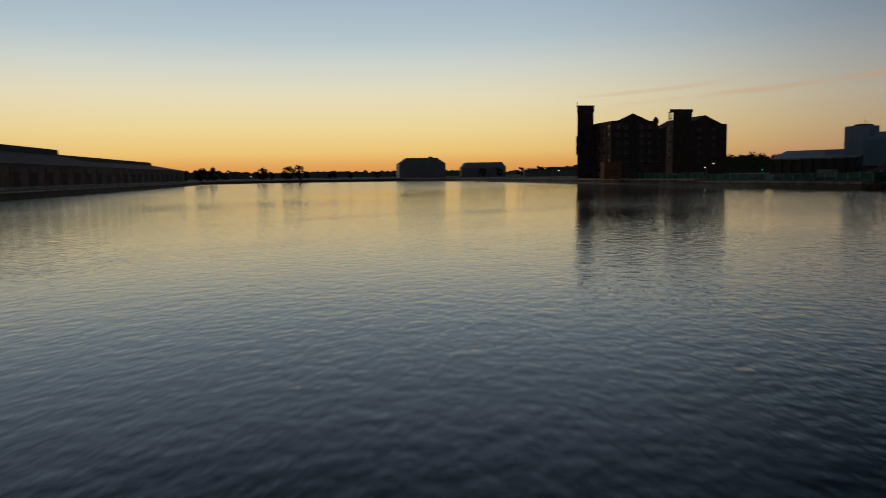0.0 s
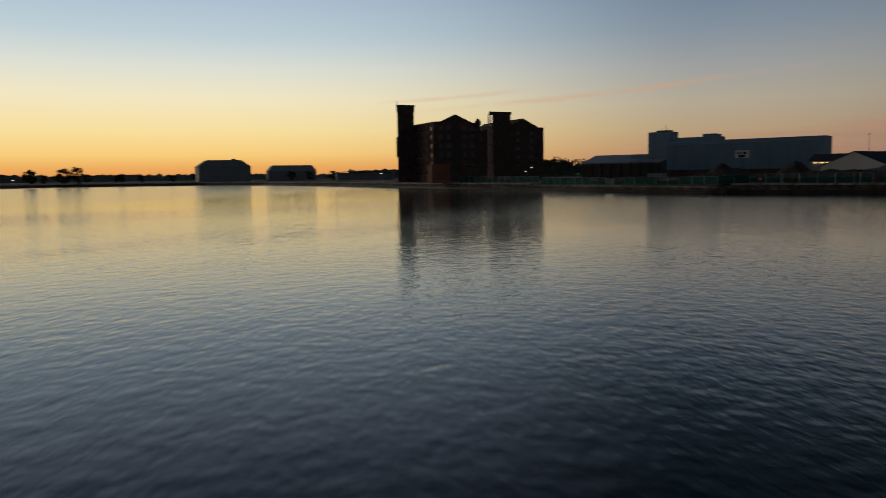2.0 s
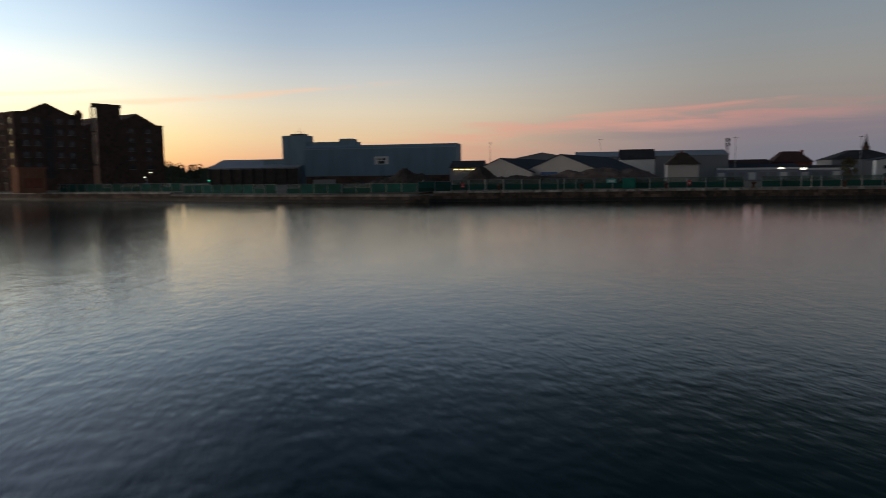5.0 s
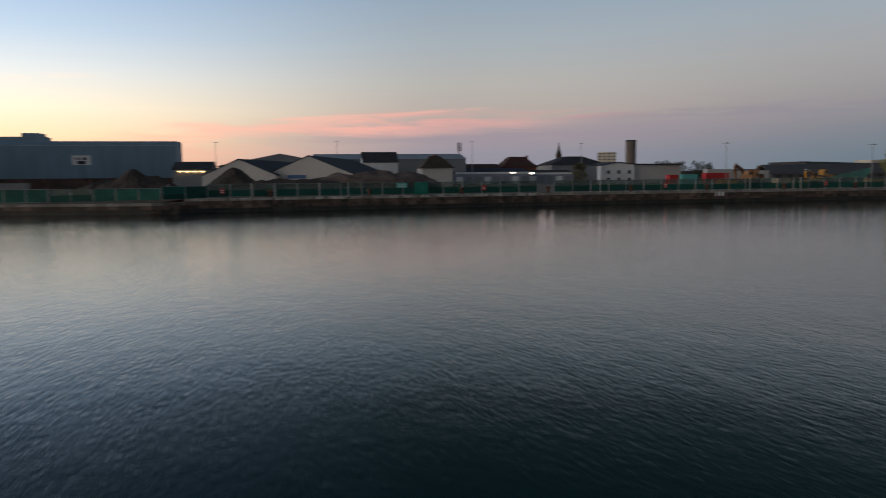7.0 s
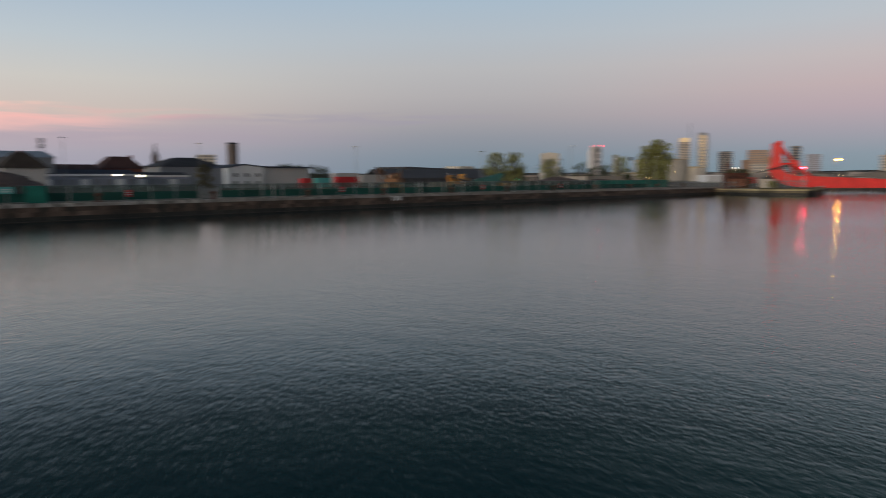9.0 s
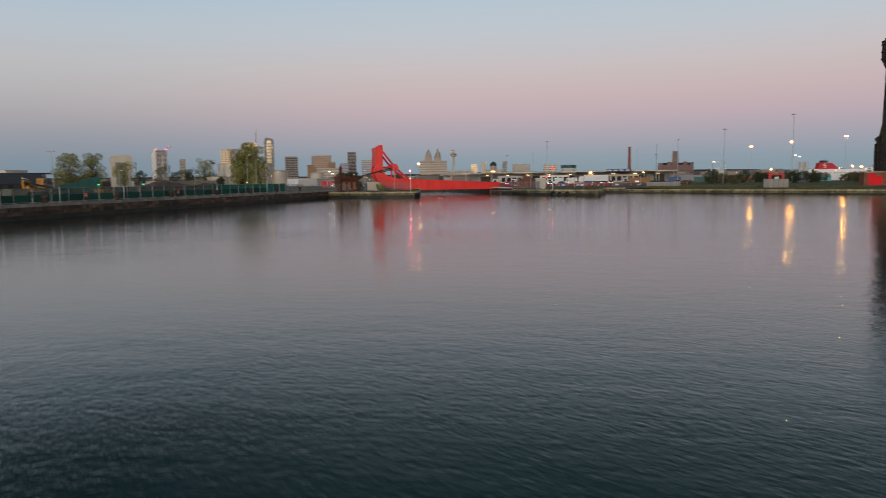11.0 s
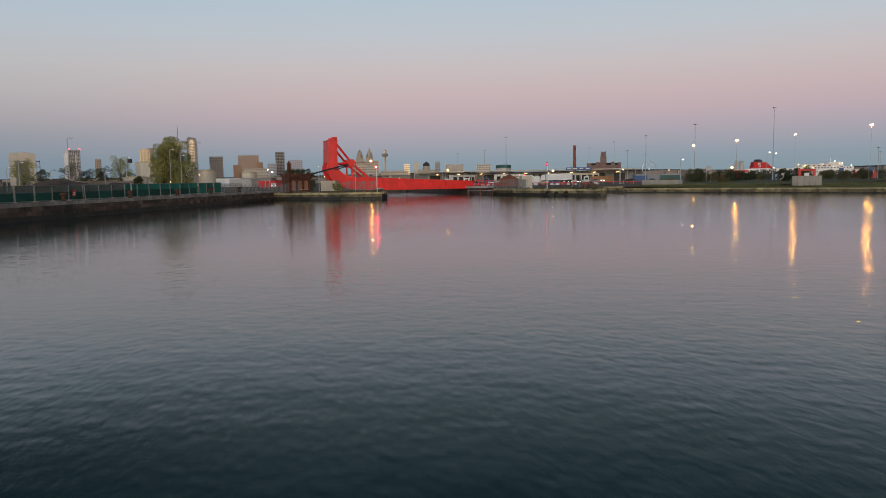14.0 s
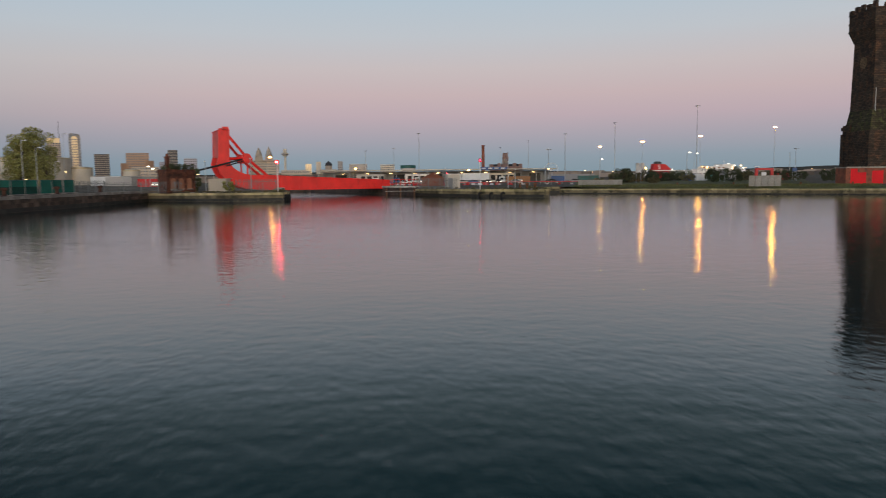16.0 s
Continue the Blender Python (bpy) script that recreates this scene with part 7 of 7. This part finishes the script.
part("shaft", lathe(blank(), [(5.0, 0), (3.6, 40), (3.6, 80)], 16), CREAM, t)
part("head", lathe(blank(), [(3.8, 80), (10.5, 84), (11.0, 91), (6.0, 93), (6.0, 104), (5.0, 105)], 20), CREAM, t)
part("glazing", lathe(blank(), [(11.1, 85.5), (11.2, 89.5)], 20), HAZED_WIN, t)
t = thing("domed_office", "stone port office with a dark green dome", "office", landmark(1880, 254))
part("wall", box(blank(), -22, 22, 0, 40, 0, 27), GREY_STONE, t)
part("drum", lathe(blank(), [(9, 27), (9, 37)], 20, 0, 12), GREY_STONE, t)
part("dome", lathe(blank(), [(9.3, 37), (8.6, 41), (6.2, 45), (2.5, 47), (0.4, 49)], 20, 0, 12), SLATE, t)
t = thing("drum_arena", "low round drum building with a teal band", "arena", landmark(1454, 26))
part("wall", lathe(blank(), [(15, 0), (15, 22)], 32), PALE_CLAD, t)
part("band", lathe(blank(), [(15.4, 22), (15.4, 27.5), (10, 28.4)], 32), TEAL, t)
# sunset light on the wall is given by the gold colour
tower_block("tower_block", "small office tower coloured gold as if lit", 1920, 314, 16, 14, 44.6, GLOW_GOLD_CLAD, 8, 3)
tower_block("tower_block", "cream slab office tower", 1925, 288, 13, 12, 50.4, CREAM, 0, 3)
tower_block("tower_block", "dark narrow office tower", 2033, 246, 14, 12, 53.5, GREY_CLAD, 10, 3)
tower_block("tower_block", "flat-roofed block of pale banded flats", 311, 708, 22, 14, 33.5, CREAM, 9, 4)
t = thing("round_tower", "dark brown cylindrical shaft tower", "tower", landmark(292, 606))
part("shaft", lathe(blank(), [(5.5, 0), (5.5, 40.6)], 28), SHAFT_GREY, t)
part("rim", lathe(blank(), [(5.6, 39.0), (5.6, 40.4)], 28), SLATE, t)
t = thing("church_spire", "dark pointed church spire", "church", landmark(187, 542))
part("tower", box(blank(), -2.8, 2.8, -2.8, 2.8, 0, 24), TOWER_STONE, t)
part("spire", lathe(blank(), [(2.6, 24), (1.0, 29), (0.15, 35)], 8), TOWER_STONE, t)
t = thing("radio_mast", "lattice telecom mast with panel antennas", "mast", pose(18, 229, GZ))
for k in range(3):
    a = 2 * math.pi * k / 3
    part("leg", tube(blank(), (0.9 * math.cos(a), 0.9 * math.sin(a), 0), (0.5 * math.cos(a), 0.5 * math.sin(a), 19.5), 0.09, n=5), DARK_STEEL, t)
    for z in (15.5, 17.6):
        part("antenna", box(blank(), 0.9 * math.cos(a) - 0.25, 0.9 * math.cos(a) + 0.25, 0.9 * math.sin(a) - 0.25, 0.9 * math.sin(a) + 0.25, z, z + 1.7), GREY_CLAD, t)
bm = blank()
for k in range(12):
    for j in range(3):
        a, b = 2 * math.pi * j / 3, 2 * math.pi * (j + 1) / 3
        tube(bm, (0.85 * math.cos(a), 0.85 * math.sin(a), 1.5 * k), (0.8 * math.cos(b), 0.8 * math.sin(b), 1.5 * k + 1.5), 0.05, n=4)
part("bracing", bm, DARK_STEEL, t)
# pale tanks and silos behind the trees
for x, y, r, top in ((367, 160, 17.0, 16.6), (377, 141, 5.4, 11.6), (352, 104, 4.0, 9.6), (330, 158, 6.5, 8.0)):
    t = thing("storage_tank", "pale cylindrical storage tank with a railed rim", "tank", pose(x, y, GZ), "storage tanks behind the trees")
    part("shell", lathe(blank(), [(r, 0), (r, top - GZ - 0.6), (r * 0.6, top - GZ)], 28), CREAM, t)
    part("rim", lathe(blank(), [(r + 0.12, top - GZ - 1.1), (r + 0.12, top - GZ - 0.5)], 28), GLOW_GOLD_CLAD, t)
crate_box("works_building", "low pale stone works building", 262, 134, 46, 14, 3.4, GREY_STONE, 0, "works by the tanks")
crate_box("works_building", "white low works office", 302, 88, 24, 12, 3.8, WHITE, 0, "works by the tanks")
crate_box("works_building", "white low works office", 282, 74, 22, 10, 3.4, PALE_CLAD, 0, "works by the tanks")
crate_box("works_building", "red-panelled low roadside trade unit", 222, 40, 14, 6, 2.4, RED_PLAIN, 0, "works by the tanks")
solid("radio_aerial", tube(blank(), (0, 0, 0), (0, 0, 196), 2.2, 0.5, 6), DARK_STEEL, "very tall thin aerial on the far skyline", "aerial", landmark(2330, 1190))
# stepped top of the brown office block and the white-topped towers
t = thing("office_shoulders", "lower brown-brick shoulders of the stepped office block", "office", landmark(1700, 674))
for x0, x1, top in ((-36, -20, 44), (18, 36, 50), (30, 44, 34)):
    part("wing", box(blank(), x0, x1, 0, 26, 0, top), BROWN_STONE, t)
# observation wheel
t = thing("observation_wheel", "white observation wheel by the river", "wheel", landmark(1641, -288))
bm = blank()
for k in range(36):
    a, b = 2 * math.pi * k / 36, 2 * math.pi * (k + 1) / 36
    tube(bm, (15 * math.cos(a), 0, 18 + 15 * math.sin(a)), (15 * math.cos(b), 0, 18 + 15 * math.sin(b)), 0.7, n=5)
part("rim", bm, WHITE, t)
bm = blank()
for k in range(12):
    a = 2 * math.pi * k / 12
    tube(bm, (0, 0, 18), (15 * math.cos(a), 0, 18 + 15 * math.sin(a)), 0.14, n=4)
part("spokes", bm, WHITE, t)
bm = blank()
for s in (-1, 1):
    tube(bm, (s * 8, 0, 0), (0, 0, 18), 0.5, n=5)
part("stand", bm, WHITE, t)


# moored ferry beyond the bank
def ferry():
    t = thing("ferry", "white passenger ferry with a red funnel at its berth", "ship", pose(892, -305, 0, 0, 0, -74))
    part("hull", extrude(blank(), [(-20, 0.3), (132, 0.3), (138, 7.5), (-22, 7.5)], -11, 11, "y"), WHITE, t)
    part("deckhouse", box(blank(), 60, 126, -10, 10, 7.5, 11.6), WHITE, t)
    part("deckhouse", box(blank(), 70, 112, -9, 9, 11.6, 14.4), WHITE, t)
    part("bridge_deck", extrude(blank(), [(92, 14.4), (112, 14.4), (110, 17.0), (94, 17.0)], -9, 9, "y"), WHITE, t)
    for k in range(5):
        part("lifeboat", lathe(blank(), [(0.3, 12.0), (1.3, 12.5), (1.4, 13.2), (0.5, 13.6)], 10, 66 + 7 * k, -10.2), ORANGE, t, "orange lifeboat under davits")
    f = part("funnel", extrude(blank(), [(-2, 10.5), (24, 10.5), (15, 17.6), (0, 18.2)], -4, 4, "y"), RED_PLAIN, t, "red funnel with a white emblem")
    bm = blank()
    for x0, x1, z0, z1 in ((4.6, 7.6, 16.2, 16.9), (4.6, 5.4, 14.6, 16.9), (4.6, 7.6, 14.2, 14.8), (6.8, 7.6, 12.4, 14.8), (4.6, 7.6, 11.8, 12.4)):
        box(bm, x0, x1, -4.2, -4.0, z0, z1)
    part("emblem", bm, WHITE, f)
    bm = blank()
    box(bm, 3, 10, -3, 3, 18.2, 20.4)
    for k in range(3):
        tube(bm, (4 + 2.4 * k, 0, 20.4), (4 + 2.4 * k, 0, 21.6), 0.6, n=8)
    part("uptakes", bm, DARK_STEEL, f)
    part("upper_deck", box(blank(), -14, 60, -9, 9, 7.5, 10.4), WHITE, t)
    bm = blank()
    for k in range(33):
        box(bm, -12 + 4.2 * k, -10.4 + 4.2 * k, -11.1, -11.0, 5.2, 6.2)
    for k in range(15):
        box(bm, 62 + 4.2 * k, 64 + 4.2 * k, -10.1, -10.0, 9.4, 10.8)
    part("portholes", bm, HAZED_WIN, t)["kind"] = "stuff"
    bm = blank()
    for x, z in ((66, 12.2), (84, 15.0), (110, 15.2), (100, 17.4), (20, 11.0), (122, 12.2)):
        box(bm, x, x + 0.9, -10.6, -10.0, z, z + 0.8)
    part("deck_lamp", bm, LAMP_WHITE, t, "glowing deck lamps")
    part("mast", tube(blank(), (102, 0, 17.0), (102, 0, 22), 0.3, n=6), WHITE, t)


ferry()
for k in range(2):
    solid("silo", lathe(blank(), [(2.3, 0), (2.3, 17.5), (1.0, 18.2)], 16), PALE_CLAD, "grey cylindrical silo by the berth", "silo", pose(884 + 3 * k, -290 + 5 * k, LOW), "silos by the berth")
for x, y in ((543, -242), (534, -267), (590, -262)):
    street_lamp(x, y, 10.2, LAMP_ORANGE, "quay lamp glowing orange")

# far town: unnumbered low roofs, one sheet of blocks
rnd = random.Random(33)
bm = blank()
for k in range(520):
    turn = radians(rnd.uniform(-40, 48))
    dist = rnd.choice((700, 900, 1200, 1500, 1800, 2200)) * rnd.uniform(0.9, 1.1)
    if -26 < math.degrees(turn) < -9 and dist < 1300:
        continue
    x, y = -42 + dist * math.cos(turn), -62 + dist * math.sin(turn)
    w, d, h = rnd.uniform(8, 34), rnd.uniform(10, 24), dist * rnd.uniform(0.003, 0.0085)
    box(bm, x - d / 2, x + d / 2, y - w / 2, y + w / 2, GZ - 0.5, GZ + h)
TOWN = surface("far_town_walls", (0.22, 0.19, 0.17), 0.85, vary=0.1, scale=0.1, bump=0.0, per_island=0.7)
solid("far_town", bm, TOWN, "crowded low roofs of the town across the river", "town", kind="stuff")
# lit dots of the waterfront
bm = blank()
for k in range(26):
    turn = radians(rnd.uniform(-36, 30))
    dist = rnd.uniform(260, 650)
    x, y = -42 + dist * math.cos(turn), -62 + dist * math.sin(turn)
    if x < 150:
        continue
    z = LOW + rnd.uniform(2.5, 5.5)
    lathe(bm, [(0.12, z), (0.2, z + 0.15), (0.12, z + 0.3)], 6, x, y)
solid("distant_lamps", bm, LAMP_WARM, "scattered small lights of the terminal yards", "lights", kind="stuff")


# hills on the horizon
def ridge(name, label, a0, a1, dist, height, rough, seed, material, thick=60, n=160):
    bm = blank()
    rows = []
    for k in range(n + 1):
        a = radians(a0 + (a1 - a0) * k / n)
        h = height * (0.7 + 0.45 * noise.noise((k * 9.6 / n + seed, seed, 0)) + rough * (noise.noise((k * 0.5, seed, 3)) + 0.6 * noise.noise((k * 1.3, seed, 7))))
        c, s = math.cos(a), math.sin(a)
        rows.append([bm.verts.new((-42 + (dist + o) * c, -62 + (dist + o) * s, z)) for o, z in ((-thick, GZ - 0.5), (0, GZ + max(2, h)), (thick, GZ - 0.5))])
    for p, q in zip(rows, rows[1:]):
        for j in range(2):
            bm.faces.new((p[j], q[j], q[j + 1], p[j + 1]))
    return solid(name, bm, material, label, "hill", kind="structure")


ridge("backdrop_hill_east", "low far ridge beyond the river town", -60, 62, 3900, 46, 0.06, 2, HILL)
ridge("backdrop_hill_north", "low far ridge behind the dock sheds", 62, 130, 2600, 22, 0.1, 5, HILL)
ridge("backdrop_hill_west", "low wooded rise west of the docks", 126, 200, 1500, 18, 0.3, 9, LEAF_DARK, 60, 420)
ridge("backdrop_hill_northwest", "wooded rise behind the grain mills", 106, 131, 760, 25, 0.25, 4, LEAF_DARK, 40, 260)

# ---- west end of the basin ----
SHED_ROOF = surface("grimy_shed_roof", (0.11, 0.085, 0.085), 0.9, vary=0.25, scale=0.6, dirt=(0.06, 0.05, 0.05), streak=0.6)
SHED_DOOR = surface("dark_timber_door", (0.05, 0.042, 0.042), 0.9, vary=0.25, scale=2.0)


def transit_shed():
    t = thing("transit_shed", "long dark brick transit shed with a ridge roof", "shed", pose(-193.5, -170.2, GZ, 0, 0, 156.88))
    part("wall", box(blank(), -60, 345, 14, 60, 0, 7.8), SHED_BRICK, t)
    part("roof", extrude(blank(), [(13.4, 7.8), (60.6, 7.8), (38, 14.3)], -60.5, 155, "x"), SHED_ROOF, t)
    part("roof", extrude(blank(), [(13.4, 7.8), (60.6, 7.8), (38, 12.4)], 155.2, 346, "x"), SHED_ROOF, t)
    part("ridge_vent", extrude(blank(), [(34, 13.0), (42, 13.0), (41.6, 15.7), (34.4, 15.7)], -60, 155, "x"), SLATE, t)
    part("ridge_vent", extrude(blank(), [(34, 11.4), (42, 11.4), (41.6, 13.7), (34.4, 13.7)], 155.2, 340, "x"), SLATE, t)
    for k in range(27):
        x = -52 + 14.6 * k
        d = part("loading_door", box(blank(), x, x + 5.2, 13.85, 14.0, 0.9, 5.2), SHED_DOOR, t)
        part("lintel", box(blank(), x - 0.4, x + 5.6, 13.8, 14.0, 5.2, 5.6), SHED_BRICK, d)
    for k in range(27):
        part("pilaster", box(blank(), -54.2 + 14.6 * k, -53.4 + 14.6 * k, 13.7, 14.0, 0, 7.2), SHED_BRICK, t)
    part("platform", box(blank(), -60, 345, 10.5, 13.9, 0, 0.9), CONCRETE, t)


transit_shed()
t = thing("hip_shed", "far hip-ended pale grey shed at the basin's head", "shed", landmark(-607, 204))
part("wall", box(blank(), -23, 23, 0, 40, 0, 13.5), GREY_CLAD, t)
bm = blank()
lo = [bm.verts.new(p) for p in ((-23.5, -0.5, 13.5), (23.5, -0.5, 13.5), (23.5, 40.5, 13.5), (-23.5, 40.5, 13.5))]
hi = [bm.verts.new(p) for p in ((-15, 4, 19.6), (15, 4, 19.6), (15, 36, 19.6), (-15, 36, 19.6))]
bm.faces.new(hi)
bm.faces.new(lo[::-1])
for k in range(4):
    bm.faces.new((lo[k], lo[(k + 1) % 4], hi[(k + 1) % 4], hi[k]))
part("roof", bm, GREY_CLAD, t)
part("vent", box(blank(), 8, 12, 16, 20, 19.6, 21.0), GREY_CLAD, t)
t = thing("ribbed_shed", "far low shed with a ribbed pale roof", "shed", landmark(-573, 254))
part("wall", box(blank(), -22, 22, 0, 30, 0, 9.0), GREY_CLAD, t)
part("roof", extrude(blank(), [(-22.4, 9.0), (22.4, 9.0), (18, 14.2), (-18, 14.2)], -0.4, 30.4, "y"), LIGHT_ROOF, t)
t = thing("canopy_shed", "far low shed with a pale flat canopy", "shed", landmark(-456, 239))
part("wall", box(blank(), -23, 23, 3, 24, 0, 5.6), GREY_CLAD, t)
part("canopy", extrude(blank(), [(-24, 6.2), (0, 7.4), (24, 6.2), (24, 6.6), (0, 7.9), (-24, 6.6)], -3, 26, "y"), LIGHT_ROOF, t)
for k in range(5):
    part("post", box(blank(), -23 + 11.3 * k, -22.6 + 11.3 * k, -2.6, -2.2, 0, 6.2), GREY_POLE, t)
random.seed(14)
for k in range(34):
    a = radians(130 + 52 * (k + random.random()) / 34)
    dist = random.uniform(560, 760)
    x, y = -40 + dist * math.cos(a) - 60, -120 + dist * math.sin(a)
    h = random.uniform(5.5, 9.5)
    tree("tree", "dark tree on the western skyline", x, y, h, h * 0.5, 200 + k, LEAF_DARK, 420, 0.6, 0.1, lobes=8, group="trees on the western skyline")
for x, y, h in ((-496, -42, 9.0), (-500, -33, 8.6), (-521, 10, 9.6), (-556, 44, 11.0), (-552, 52, 11.5), (-389, 425, 18), (-374, 434, 17), (-405, 428, 17.5), (-425, 440, 18), (-440, 452, 18), (-360, 440, 15), (-455, 470, 18), (-349, 452, 16)):
    tree("tree", "dark rounded tree beyond the basin", x, y, h, h * 0.5, int(x) % 97, LEAF_DARK, 700, 0.5, 0.1, lobes=10, group="trees on the western skyline")
for x, y, z in ((-470, -30, 8.0), (-478, 0, 8.0), (-455, -20, 5.0), (-290, 210, 6.5), (-262, 190, 6.0), (-215, 120, 6.0), (-225, 36, 5.5), (-96, 180, 6.0)):
    street_lamp(x, y, z, LAMP_WHITE, "quay lamp glowing white", GZ)
street_lamp(-205, 150, 4.4, LAMP_GREEN, "small green quay light", GZ)
# long lit eave lights beside the warehouse and on the trade units
t = thing("strip_light", "row of warm strip lights under an eave", "light", pose(0, 0, GZ))
for k in range(4):
    part("tube", box(blank(), -99.2 + 2.4 * k, -97.8 + 2.4 * k, 150.0, 150.3, 5.5, 5.75), LAMP_WARM, t)
gabled_shed("lit_shed", "low shed with warm strip lights under its eave", -101, -88, 150.4, 166, 6.4, 9.0, GREY_CLAD, SLATE, "x")
solid("shop_sign", box(blank(), 28.6, 30.8, 179.25, 179.41, GZ + 4.35, GZ + 4.7), LAMP_WHITE, "small lit white shop sign", "sign")
solid("shop_sign", box(blank(), 38.0, 40.2, 183.25, 183.41, GZ + 3.95, GZ + 4.6), LAMP_WHITE, "bright lit white shop sign", "sign")
t = thing("flare_post", "tall post with a square black head beyond the yard", "post", pose(382, 192, GZ))
part("pole", tube(blank(), (0, 0, 0), (0, 0, 15.0), 0.22, n=8), GREY_POLE, t)
part("head", box(blank(), -1.0, 1.0, -1.0, 1.0, 14.6, 17.0), DARK_STEEL, t)
t = tower_block("tower_block", "grey window-grid core of the curved tower", 1266, 684, 13, 16, 71.0, GREY_STONE, 17, 5)
